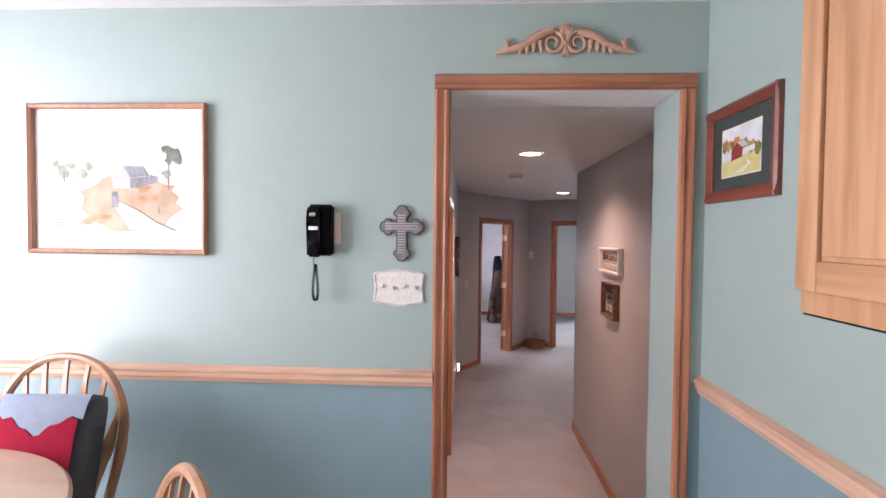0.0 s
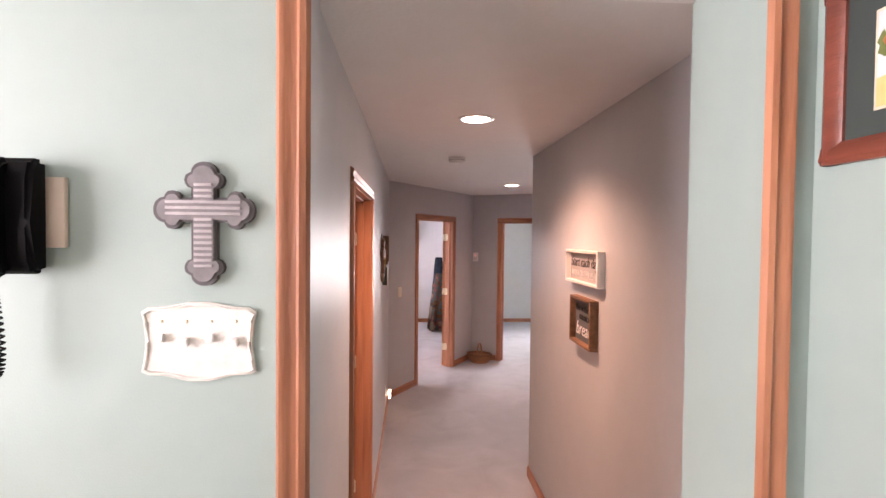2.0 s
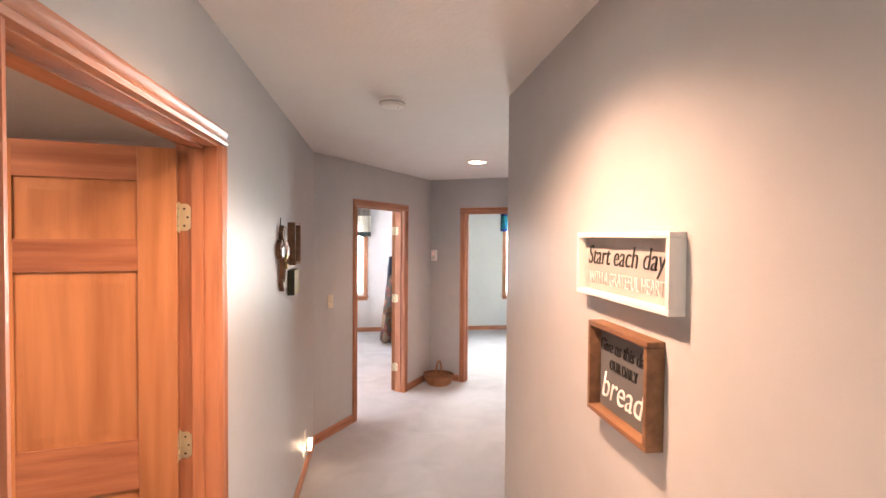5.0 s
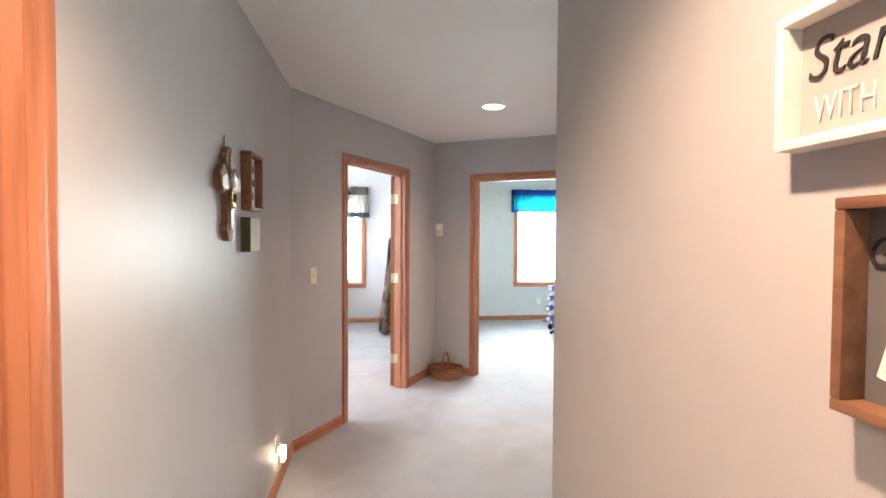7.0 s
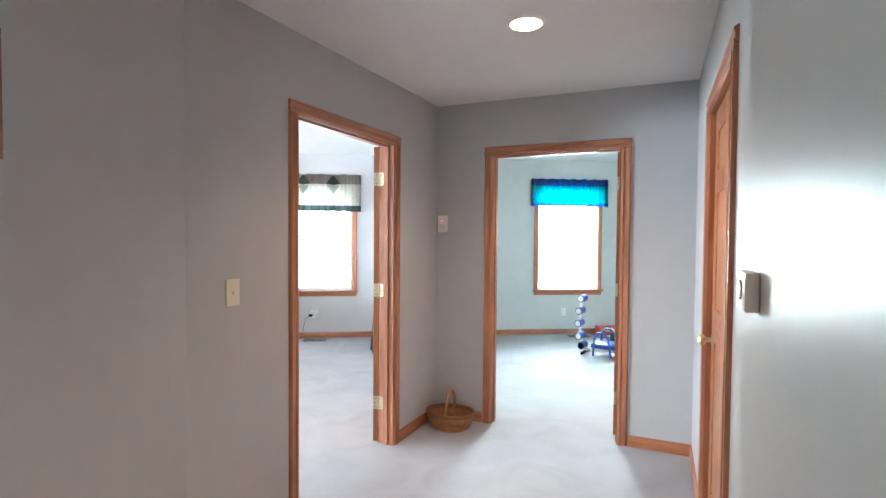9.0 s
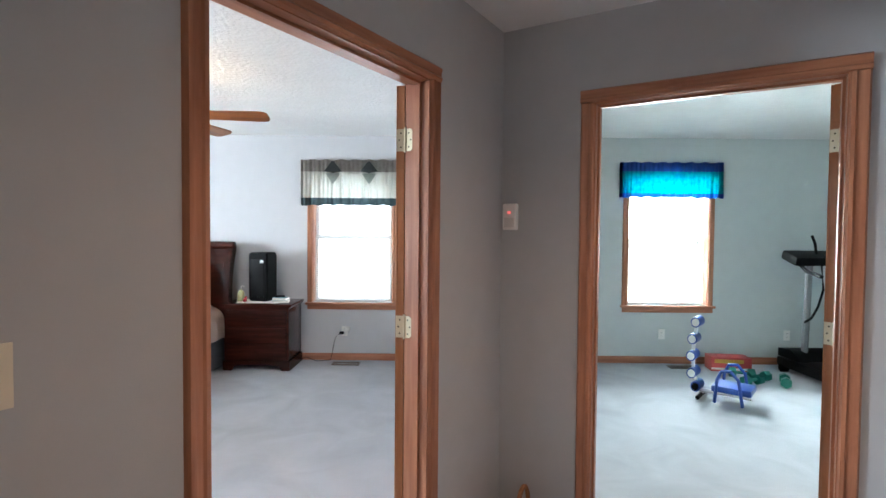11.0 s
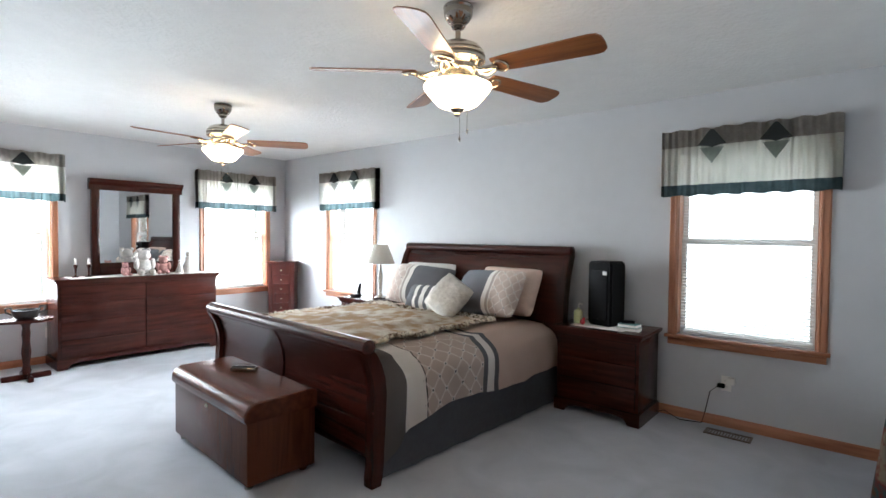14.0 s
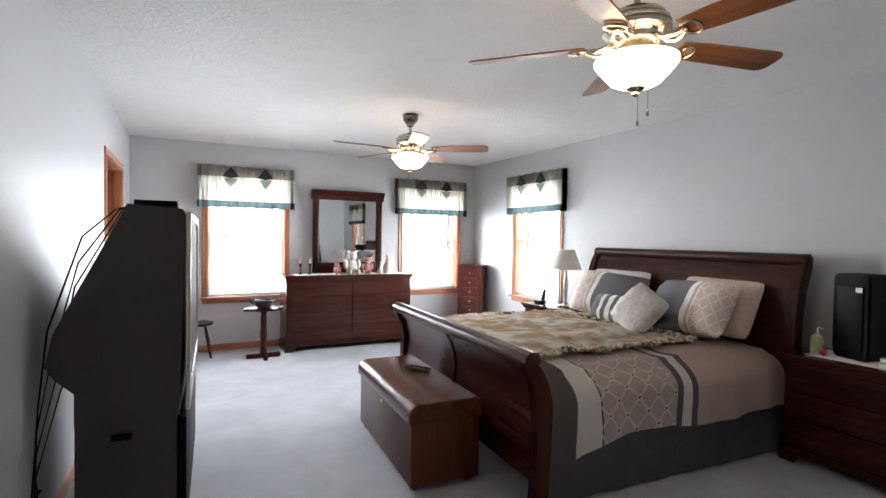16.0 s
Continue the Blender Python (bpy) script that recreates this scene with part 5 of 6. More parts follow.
part("seat", box(bmesh.new(), 0.0, -0.15, 0.10, 0.36, 0.15, 0.16, 0.02), BLUEP, r)
part("rail", tube(bmesh.new(), [(-0.14, 0, 0.06), (0.0, 0, 0.06), (0.34, 0, 0.06)], 0.02), WHITE, r)
for d in (-1, 1):
    part("handle", tube(bmesh.new(), [(0.04, d * 0.17, 0.012), (0.06, d * 0.17, 0.22), (0.10, d * 0.17, 0.30), (0.18, d * 0.17, 0.31), (0.25, d * 0.17, 0.24), (0.29, d * 0.17, 0.012)], 0.016), BLUEP, r)
part("front_foot", cyl(bmesh.new(), (-0.12, -0.16, 0.02), (-0.12, 0.16, 0.02), 0.02), BLACK, r)


def dumbbell(m):
    root = thing("dumbbell", m, "green vinyl dumbbell on the carpet", "dumbbell", "green dumbbells")
    part("grip", cyl(bmesh.new(), (-0.07, 0, 0.05), (0.07, 0, 0.05), 0.015), GREENP, root)
    for d in (-1, 1):
        bm = cyl(bmesh.new(), (d * 0.055, 0, 0.05), (d * 0.115, 0, 0.05), 0.05, n=6)
        part("weight", bm, GREENP, root)


for dx, dy, rz in ((0, 0, 20), (0.14, 0.13, 10), (0.32, 0.0, 60), (0.05, 0.26, -20)):
    dumbbell(pose(3.98 + dx, 11.05 + dy, 0, 0, 0, rz))
BOXRED, BOXYEL = mat("red_print_card", (0.48, 0.06, 0.06), 0.5, amount=0.1), mat("yellow_print_card", (0.65, 0.42, 0.06), 0.5, amount=0.1)
r = thing("shoe_box", pose(4.06, 11.62, 0, 0, 0, -8), "red printed cardboard box by the wall", "box")
part("carton", box(bmesh.new(), -0.20, -0.10, 0, 0.20, 0.10, 0.15, 0.003), BOXRED, r)
part("label_panel", box(bmesh.new(), -0.17, -0.1015, 0.09, 0.12, -0.1003, 0.13), BOXYEL, r, "yellow printed bar")
part("lid_band", box(bmesh.new(), -0.201, -0.1016, 0.02, 0.201, -0.1004, 0.04), C_CREAM, r)


POLE = mat("grey_painted_upright", (0.20, 0.20, 0.21), 0.45, amount=0.1)


def treadmill():
    root = thing("treadmill", pose(4.95, 10.85, 0, 0, 0, 90), "black folding treadmill with upright console", "treadmill")
    part("deck", box(bmesh.new(), -0.75, -0.36, 0.06, 0.78, 0.36, 0.16, 0.02), BLACK, root)
    part("belt", box(bmesh.new(), -0.72, -0.25, 0.162, 0.5, 0.25, 0.168, 0.002), GREYPL, root)
    part("motor_hood", prism(bmesh.new(), [(0.45, 0.16), (0.80, 0.16), (0.80, 0.24), (0.62, 0.26), (0.48, 0.20)], -0.33, 0.33, "y"), BLACK, root)
    for d in (-1, 1):
        part("upright", tube(bmesh.new(), [(0.60, d * 0.19, 0.14), (0.58, d * 0.19, 0.6), (0.56, d * 0.19, 1.18)], 0.032), POLE, root)
        part("handrail", tube(bmesh.new(), [(0.56, d * 0.30, 1.17), (0.40, d * 0.33, 1.10), (0.20, d * 0.33, 1.06)], 0.02), BLACK, root)
        part("foot", box(bmesh.new(), -0.7, d * 0.30, 0.0, -0.6, d * 0.36, 0.062), BLACK, root)
        part("wheel", cyl(bmesh.new(), (0.70, d * 0.30, 0.045), (0.70, d * 0.36, 0.045), 0.045), BLACK, root)
    part("console", box(bmesh.new(), -0.10, -0.40, -0.04, 0.14, 0.40, 0.06, 0.03, pose(0.56, 0, 1.21, 0, -18)), BLACK, root)
    part("phone_holder", tube(bmesh.new(), [(0.56, 0.12, 1.24), (0.56, 0.14, 1.38), (0.58, 0.16, 1.46)], 0.014), BLACK, root)
    part("safety_cord", tube(bmesh.new(), [(0.54, 0.08, 1.16), (0.52, 0.07, 0.9), (0.52, 0.12, 0.72), (0.53, 0.18, 0.60), (0.54, 0.24, 0.56)], 0.012), BLACK, root)


treadmill()

# ---- hall ----
def recessed(place):
    root = thing("recessed_light", (place[0], place[1], HC), "round recessed ceiling light, switched on", "ceiling light", "recessed hall lights")
    part("trim_ring", lathe(bmesh.new(), [(0.074, -0.002), (0.074, -0.007), (0.09, -0.006), (0.097, -0.001), (0.097, 0.0), (0.074, 0.0)], n=36), WHITE, root)
    part("lens", lathe(bmesh.new(), [(0.0, -0.001), (0.073, -0.001), (0.073, -0.004), (0.0, -0.004)], n=36), LAMPGLASS, root, "glowing white lens")


for p in (LAMP1, LAMP2):
    recessed(p)
r = thing("smoke_detector", (0.70, 5.17, HC), "round white smoke detector on the ceiling", "smoke detector")
part("base", lathe(bmesh.new(), [(0.0, 0), (0.068, 0), (0.068, -0.010), (0.0, -0.010)], n=28), WHITE, r)
part("cover", lathe(bmesh.new(), [(0.0, -0.0105), (0.062, -0.0105), (0.064, -0.02), (0.058, -0.036), (0.045, -0.042), (0.0, -0.043)], n=28), WHITE, r)
part("vent_ring", lathe(bmesh.new(), [(0.0645, -0.016), (0.066, -0.018), (0.066, -0.022), (0.0635, -0.024)], n=28), mat("grey_vent", (0.42, 0.41, 0.40), 0.5, amount=0.05), r)
part("indicator", ball(bmesh.new(), (0.03, -0.02, -0.0425), 0.003, 8), RED, r)

INK_B, INK_W = mat("black_paint", (0.015, 0.015, 0.016), 0.6, amount=0.1), mat("white_paint", (0.78, 0.77, 0.75), 0.6, amount=0.03)
INK_PALE = mat("pale_grey_paint", (0.60, 0.585, 0.57), 0.6, amount=0.03)
GREYBOARD = mat("grey_painted_board", (0.40, 0.375, 0.36), 0.7, noise_scale=20, amount=0.06)
DARKBOARD = mat("slate_painted_board", (0.115, 0.115, 0.118), 0.7, noise_scale=20, amount=0.08)
RUSTIC = wood("rustic_walnut", (0.24, 0.12, 0.06), (0.12, 0.055, 0.028), 0.6, 0.0, "x")
WHITEWOOD = mat("white_painted_wood", (0.74, 0.72, 0.68), 0.5, noise_scale=14, amount=0.04)


def lettering(text, parent, m, size, width, material, bold=0.0, shear=0.0):
    """Words as thin raised paint, scaled to a width."""
    cu = bpy.data.curves.new("lettering", "FONT")
    cu.body, cu.size, cu.align_x, cu.align_y, cu.extrude, cu.offset, cu.shear = text, size, "CENTER", "CENTER", 0.0012, bold, shear
    tmp = new("tmp", cu)
    bpy.context.view_layer.update()
    me = bpy.data.meshes.new_from_object(tmp.evaluated_get(bpy.context.evaluated_depsgraph_get()))
    bpy.data.objects.remove(tmp)
    xs = [v.co.x for v in me.vertices]
    k = width / (max(xs) - min(xs))
    me.transform(m @ Matrix.Diagonal((k, 1, 1, 1)))
    me.materials.clear()
    me.materials.append(material)
    ob = new("lettering", me)
    ob.parent = parent
    return ob


def box_sign(name, m, w, h, d, frame_mat, board, label, fw=0.022):
    """A shallow wooden box sign. Local x along the wall, z up, its face towards -y; the wall is at y = 0."""
    root = thing(name, m, label, "wall sign", "box signs in the hall")
    for z0, z1 in ((0, fw), (h - fw, h)):
        part("frame_rail", box(bmesh.new(), -w / 2, -d, z0, w / 2, 0, z1, 0.0025), frame_mat, root)
    for s in (-1, 1):
        part("frame_stile", box(bmesh.new(), s * w / 2, -d, fw + 0.0003, s * (w / 2 - fw), 0, h - fw - 0.0003, 0.0025), frame_mat, root)
    part("board", box(bmesh.new(), -w / 2 + fw, -0.012, fw, w / 2 - fw, 0, h - fw), board, root)
    return root


UP = pose(0, -0.0135, 0, 90)
EASTW = -90                          # turns a wall piece so that it faces west
s1 = box_sign("box_sign", pose(1.27, 3.815, 1.60, 0, 0, EASTW), 0.483, 0.178, 0.04, WHITEWOOD, GREYBOARD, "white framed box sign with black and white words", 0.014)
lettering("Start each day", s1, Matrix.Translation((-0.018, 0, 0.112)) @ UP, 0.078, 0.405, INK_B, -0.0008, 0.28)
lettering("WITH A GRATEFUL HEART", s1, Matrix.Translation((-0.01, 0, 0.048)) @ UP, 0.052, 0.39, INK_PALE, -0.0006)
s2 = box_sign("box_sign", pose(1.27, 3.80, 1.282, 0, 0, EASTW), 0.312, 0.25, 0.045, RUSTIC, DARKBOARD, "walnut framed box sign with dark board and words", 0.014)
lettering("Give us this day", s2, Matrix.Translation((-0.018, 0, 0.185)) @ UP, 0.05, 0.25, INK_B, 0.0, 0.25)
lettering("OUR DAILY", s2, Matrix.Translation((-0.012, 0, 0.138)) @ UP, 0.038, 0.145, INK_B, 0.0006)
lettering("bread", s2, Matrix.Translation((-0.024, 0, 0.075)) @ UP, 0.105, 0.225, INK_W, -0.0008, 0.3)

# the wall opposite: a cross with a mirror and a flower, a sign and a small block
WESTW = 90


def trefoil_cross(w, h, arm, cz):
    """The outline of a cross with three-lobed ends. x, z from its foot; arm is half an end's width."""
    s = arm / 0.036
    half = [(-0.050, 0.023), (-0.048, 0.029), (-0.042, 0.034), (-0.034, 0.036), (-0.026, 0.034), (-0.021, 0.028), (-0.020, 0.024), (-0.012, 0.022), (-0.005, 0.016), (-0.001, 0.008)]
    ring = [(a, -b) for a, b in half] + [(0.0, 0.0)] + [(a, b) for a, b in reversed(half)]
    b = 0.023 * s
    out = []
    for tip, ax, corner in (((0, 0), (0, -1), (b, cz - b)), ((w / 2, cz), (1, 0), (b, cz + b)), ((0, h), (0, 1), (-b, cz + b)), ((-w / 2, cz), (-1, 0), (-b, cz - b))):
        out += [(tip[0] + ax[0] * p * s - ax[1] * q * s, tip[1] + ax[1] * p * s + ax[0] * q * s) for p, q in ring] + [corner]
    return out


r = thing("mirror_cross", pose(HX, 5.43, 1.455, 0, 0, WESTW) @ Matrix.Diagonal((0.9, 1, 0.95, 1)), "carved brown cross with round mirror and gilt sunflower", "wall cross")
part("cross_body", prism(bmesh.new(), trefoil_cross(0.27, 0.38, 0.055, 0.245), -0.026, -0.002, "y"), RUSTIC, r, "", 20)
PEWTER = mat("pale_pewter_inlay", (0.36, 0.31, 0.28), 0.45, 0.3, amount=0.12)
for q in ((0, 0.06, 0.018, 0.10), (0, 0.30, 0.018, 0.075), (-0.075, 0.215, 0.055, 0.06), (0.075, 0.215, 0.055, 0.06)):
    out = [(q[0] - q[2], q[1]), (q[0] - q[2] * 0.6, q[1] - 0.012), (q[0] + q[2] * 0.6, q[1] - 0.012), (q[0] + q[2], q[1]), (q[0] + q[2], q[1] + q[3] * 0.6), (q[0], q[1] + q[3] * 0.8), (q[0] - q[2], q[1] + q[3] * 0.6)]
    part("inlay", prism(bmesh.new(), out, -0.033, -0.0282, "y"), PEWTER, r, "pale pewter inlay")
part("round_mirror", lathe(bmesh.new(), [(0.0, 0.0), (0.04, 0.0), (0.04, 0.006), (0.0, 0.008)], (0, -0.034, 0.245), 24, pose(0, 0, 0, 90)), MIRROR, r, "round mirror")
GILT = mat("gilt_petals", (0.60, 0.40, 0.10), 0.4, 0.5, amount=0.15)
for k in range(12):
    q = pose(0, -0.036, 0.175) @ pose(0, 0, 0, 0, 30 * k)
    part("petal", prism(bmesh.new(), [(0.008, -0.002), (0.026, -0.011), (0.044, 0.0), (0.026, 0.011), (0.008, 0.002)], -0.005, 0.003, "y", q), GILT, r)
part("flower_centre", ball(bmesh.new(), (0, -0.042, 0.175), (0.018, 0.008, 0.018)), mat("brown_seed_head", (0.10, 0.05, 0.02), 0.8, noise_scale=60, amount=0.2), r)
part("hanger", cyl(bmesh.new(), (0, -0.004, 0.378), (0, -0.004, 0.425), 0.002, n=6), GREYPL, r)
s3 = box_sign("box_sign", pose(HX, 5.77, 1.585, 0, 0, WESTW), 0.21, 0.255, 0.045, RUSTIC, WHITEWOOD, "brown framed white box sign with dark script", 0.015)
for k, wbar in enumerate((0.12, 0.14, 0.11)):
    part("script_bar", box(bmesh.new(), -wbar / 2, -0.0145, 0.175 - k * 0.06, wbar / 2, -0.0122, 0.205 - k * 0.06, 0.0008), GREYPL, s3, "illegible dark script")
r = thing("picture_block", pose(HX, 5.742, 1.405, 0, 0, WESTW) @ Matrix.Diagonal((0.68, 1, 1, 1)), "small canvas block painted with pale yellow flowers", "picture")
part("canvas", box(bmesh.new(), -0.12, -0.04, 0, 0.12, 0, 0.15, 0.002), mat("dark_green_edge", (0.05, 0.055, 0.035), 0.8, amount=0.1), r)
part("painting", box(bmesh.new(), -0.118, -0.0425, 0.002, 0.118, -0.0402, 0.148), mat("flower_painting", (0.50, 0.47, 0.22), 0.6, noise_scale=18, second=(0.36, 0.40, 0.33)), r)


def switch_plate(m, label):
    root = thing("light_switch", m, label, "light switch")
    part("plate", box(bmesh.new(), -0.035, -0.006, -0.058, 0.035, 0, 0.058, 0.0025), mat("ivory_plastic", (0.70, 0.64, 0.50), 0.4, amount=0.03), root)
    part("toggle", box(bmesh.new(), -0.005, -0.016, -0.004, 0.005, -0.005, 0.012, 0.001, pose(0, 0, 0, 20)), WHITE, root)
    for z in (-0.042, 0.042):
        part("screw", ball(bmesh.new(), (0, -0.006, z), 0.003, 8), WHITE, root)


mb, _ = along(L0, CC)
switch_plate(mb @ pose(0.225, 0, 1.187), "ivory wall switch beside the bedroom door")
me_, _ = along(CC, RB)
r = thing("motion_sensor", me_ @ pose(0.056, 0, 1.465), "white wall sensor with a red light", "wall sensor")
part("case", box(bmesh.new(), -0.036, -0.038, 0, 0.036, 0, 0.13, 0.008), WHITE, r)
part("window_strip", box(bmesh.new(), -0.026, -0.0405, 0.012, 0.026, -0.0385, 0.06, 0.001), mat("milky_lens", (0.66, 0.65, 0.62), 0.25, amount=0.03), r)
part("indicator", box(bmesh.new(), -0.008, -0.0405, 0.082, 0.008, -0.0385, 0.09, 0.001), glow("red_indicator", (1.0, 0.05, 0.05), 3.0), r, "small red indicator light")
mr_, _ = along(RA, RB)
r = thing("wall_thermostat", mr_ @ pose(1.05, 0.0, 1.265), "white thermostat on the wall", "thermostat")
part("case", box(bmesh.new(), -0.06, 0, 0, 0.06, 0.032, 0.095, 0.008), WHITE, r)
part("dial", lathe(bmesh.new(), [(0.0, 0), (0.025, 0), (0.024, 0.005), (0, 0.005)], (0, 0.032, 0.05), 18, pose(0, 0, 0, -90)), SILVER, r)

# night light at the bend
outlet(pose(HX, 6.36, 0.26, 0, 0, WESTW), "white wall outlet with a night light")
r = thing("night_light", pose(HX, 6.36, 0.225, 0, 0, WESTW), "small plug-in night light, glowing", "night light")
part("body", box(bmesh.new(), -0.022, -0.03, -0.01, 0.022, -0.0095, 0.045, 0.004), WHITE, r)
part("shade", prism(bmesh.new(), [(-0.028, 0.03), (0.028, 0.03), (0.024, -0.045), (-0.024, -0.045)], -0.05, -0.032, "y"), glow("night_light_shade", (1.0, 0.75, 0.5), 14.0), r, "glowing shade")

# basket in the corner
WICKER = mat("woven_wicker", (0.42, 0.20, 0.09), 0.7, noise_scale=30, second=(0.26, 0.11, 0.05), bump=0.6, bump_scale=120)
WICKER_D = mat("dark_wicker_band", (0.26, 0.12, 0.055), 0.7, noise_scale=30, amount=0.15, bump=0.6, bump_scale=120)
r = thing("wicker_basket", pose(1.36, 8.50, 0, 0, 0, -24), "brown woven basket with a hoop handle on the carpet", "basket")
for k in range(9):
    z = 0.012 + k * 0.0135
    a, b = 0.135 + 0.045 * (k / 8) ** 0.7, 0.10 + 0.035 * (k / 8) ** 0.7
    pts = [(a * math.cos(t) * (1 + 0.012 * (-1) ** j), b * math.sin(t) * (1 + 0.012 * (-1) ** j), z) for j, t in enumerate([2 * math.pi * j / 40 for j in range(41)])]
    part("weave", tube(bmesh.new(), pts, 0.0085, 6), WICKER_D if k in (7, 8) else WICKER, r)
part("bottom", lathe(bmesh.new(), [(0.0, 0.0), (0.125, 0.0), (0.125, 0.012), (0.0, 0.012)]), WICKER, r)
part("handle", tube(bmesh.new(), [(0, 0.115 * math.cos(t), 0.10 + 0.17 * math.sin(t)) for t in [math.pi * j / 16 for j in range(17)]], 0.011, 6), WICKER, r)

# inside the side room: a white cabinet with a dark pull
r = thing("bathroom_cabinet", pose(-0.50, 5.6, 0), "white bathroom cabinet with a dark curved pull", "cabinet")
part("body", box(bmesh.new(), -0.5, -0.3, 0.08, 0.5, 0.3, 1.02, 0.004), WHITE, r)
part("toe_kick", box(bmesh.new(), -0.48, -0.25, 0.0, 0.48, 0.29, 0.08), GREYPL, r)
part("worktop", box(bmesh.new(), -0.52, -0.33, 1.03, 0.51, 0.3, 1.06, 0.004), mat("pale_worktop", (0.6, 0.57, 0.54), 0.4, amount=0.06), r)
for s in (-1, 1):
    d = part("door", box(bmesh.new(), s * 0.005, -0.32, 0.10, s * 0.49, -0.301, 1.0, 0.003), WHITE, r)
    part("handle", tube(bmesh.new(), [(s * 0.05, -0.322, 0.70), (s * 0.05, -0.35, 0.74), (s * 0.05, -0.352, 0.80), (s * 0.05, -0.322, 0.84)], 0.007), GREYPL, d)
# second added fill; its ceiling ring is invented and out of view
spot("side_room_fill", (-1.0, 4.4, HC - 0.02), 60, WARM)
r = thing("unseen_light_ring", (-1.0, 4.4, HC), "small unseen ceiling ring added for the fill lamp", "ceiling light")
part("ring", lathe(bmesh.new(), [(0.074, 0.0), (0.074, -0.006), (0.10, -0.004), (0.10, 0.0)], n=24), WHITE, r)

# ---- kitchen ----
CABOAK = wood("honey_oak_cabinet", (0.48, 0.275, 0.145), (0.30, 0.145, 0.065), 0.4, 0.2, "z", 1.1)


def wall_cabinet():
    root = thing("wall_cabinet", pose(0.0, 0.0, 0.0), "honey oak wall cabinet with a raised panel door", "cabinet")
    x0, x1, z0, z1 = 0.865, 1.17, 1.72, KC - 0.02
    y1 = 1.185
    part("carcass", box(bmesh.new(), x0 + 0.002, -0.5, z0, x1, y1, z1, 0.002), CABOAK, root)
    part("bottom_panel", box(bmesh.new(), x0 + 0.004, -0.498, z0 - 0.0035, x1, y1 - 0.004, z0 - 0.0005), BLACK, root)
    for a, b in ((0.655, 1.172), (0.12, 0.637), (-0.48, 0.10)):
        zz0, zz1 = z0 + 0.045, z1 - 0.03
        d = part("door", box(bmesh.new(), x0 - 0.008, a, zz0, x0 + 0.0015, b, zz1), CABOAK, root)
        for q0, q1, e0, e1 in ((a, a + 0.055, zz0, zz1), (b - 0.055, b, zz0, zz1)):
            part("door_stile", box(bmesh.new(), x0 - 0.019, q0, e0, x0 - 0.0082, q1, e1, 0.003), CABOAK, d)
        for e0, e1 in ((zz0, zz0 + 0.055), (zz1 - 0.055, zz1)):
            part("door_rail", box(bmesh.new(), x0 - 0.0188, a + 0.0553, e0, x0 - 0.0082, b - 0.0553, e1, 0.003), OAKLIGHT, d)
        part("raised_panel", box(bmesh.new(), x0 - 0.017, a + 0.064, zz0 + 0.064, x0 - 0.0082, b - 0.064, zz1 - 0.064, 0.006), CABOAK, d)
        for z in (zz0 + 0.09, zz1 - 0.09):
            part("hinge", box(bmesh.new(), x0 - 0.013, b + 0.0005, z - 0.024, x0 - 0.001, b + 0.006, z + 0.024, 0.001), SILVER, d, "small nickel hinge")


OAKLIGHT = wood("honey_oak_rail", (0.48, 0.275, 0.145), (0.30, 0.145, 0.065), 0.4, 0.2, "y", 1.1)
wall_cabinet()


def framed(name, m, w, h, fw, frame_mat, mat_color, label, depth=0.022):
    """A framed picture. Local x along the wall, z up from its lower edge, facing -y."""
    root = thing(name, m, label, "picture")
    prof = [(0, 0), (0, -depth * 0.7), (fw * 0.25, -depth), (fw * 0.5, -depth * 0.85), (fw * 0.75, -depth * 0.8), (fw, -depth * 0.5), (fw, 0)]
    for s in (-1, 1):
        part("frame_side", prism(bmesh.new(), [(s * (w / 2 - u), v) for u, v in prof], 0, h, "z"), frame_mat, root)
    for z, s in ((0, 1), (h, -1)):
        part("frame_rail", prism(bmesh.new(), [(v - 0.0006, z + s * u) for u, v in prof], -w / 2 + 0.0005, w / 2 - 0.0005, "x"), frame_mat, root)
    part("mount", box(bmesh.new(), -w / 2 + fw - 0.004, -0.005, fw - 0.004, w / 2 - fw + 0.004, 0, h - fw + 0.004), mat("picture_mount", mat_color, 0.7, amount=0.02), root)
    return root


def paint(root, poly, color, y, name="painted_shape", second=None, scale=30):
    part(name, prism(bmesh.new(), poly, y - 0.0004, y, "y"), mat("watercolour", color, 0.8, noise_scale=scale, amount=0.14, second=second, spec=0.1), root)


def blob(cx, cz, rx, rz, seed, n=18, rough=0.3):
    rng = random.Random(seed)
    return [(cx + rx * (1 + rng.uniform(-rough, rough)) * math.cos(2 * math.pi * k / n), cz + rz * (1 + rng.uniform(-rough, rough)) * math.sin(2 * math.pi * k / n)) for k in range(n)]


PICWOOD = wood("picture_frame_oak", (0.40, 0.20, 0.11), (0.24, 0.11, 0.06), 0.4, 0.2, "z")
pk = framed("framed_watercolour", pose(-1.228, KY, 1.765), 0.765, 0.625, 0.022, PICWOOD, (0.82, 0.82, 0.80), "oak framed farm watercolour with wide white mount", 0.03)
Y0 = -0.0056
paint(pk, [(-0.30, 0.10), (0.26, 0.10), (0.26, 0.53), (-0.30, 0.53)], (0.70, 0.71, 0.72), Y0, "paper")
paint(pk, blob(0.045, 0.215, 0.215, 0.115, 21, 30, 0.10), (0.38, 0.26, 0.165), Y0 - 0.0005, "field", (0.56, 0.46, 0.36), 11)
WASH = random.Random(12)
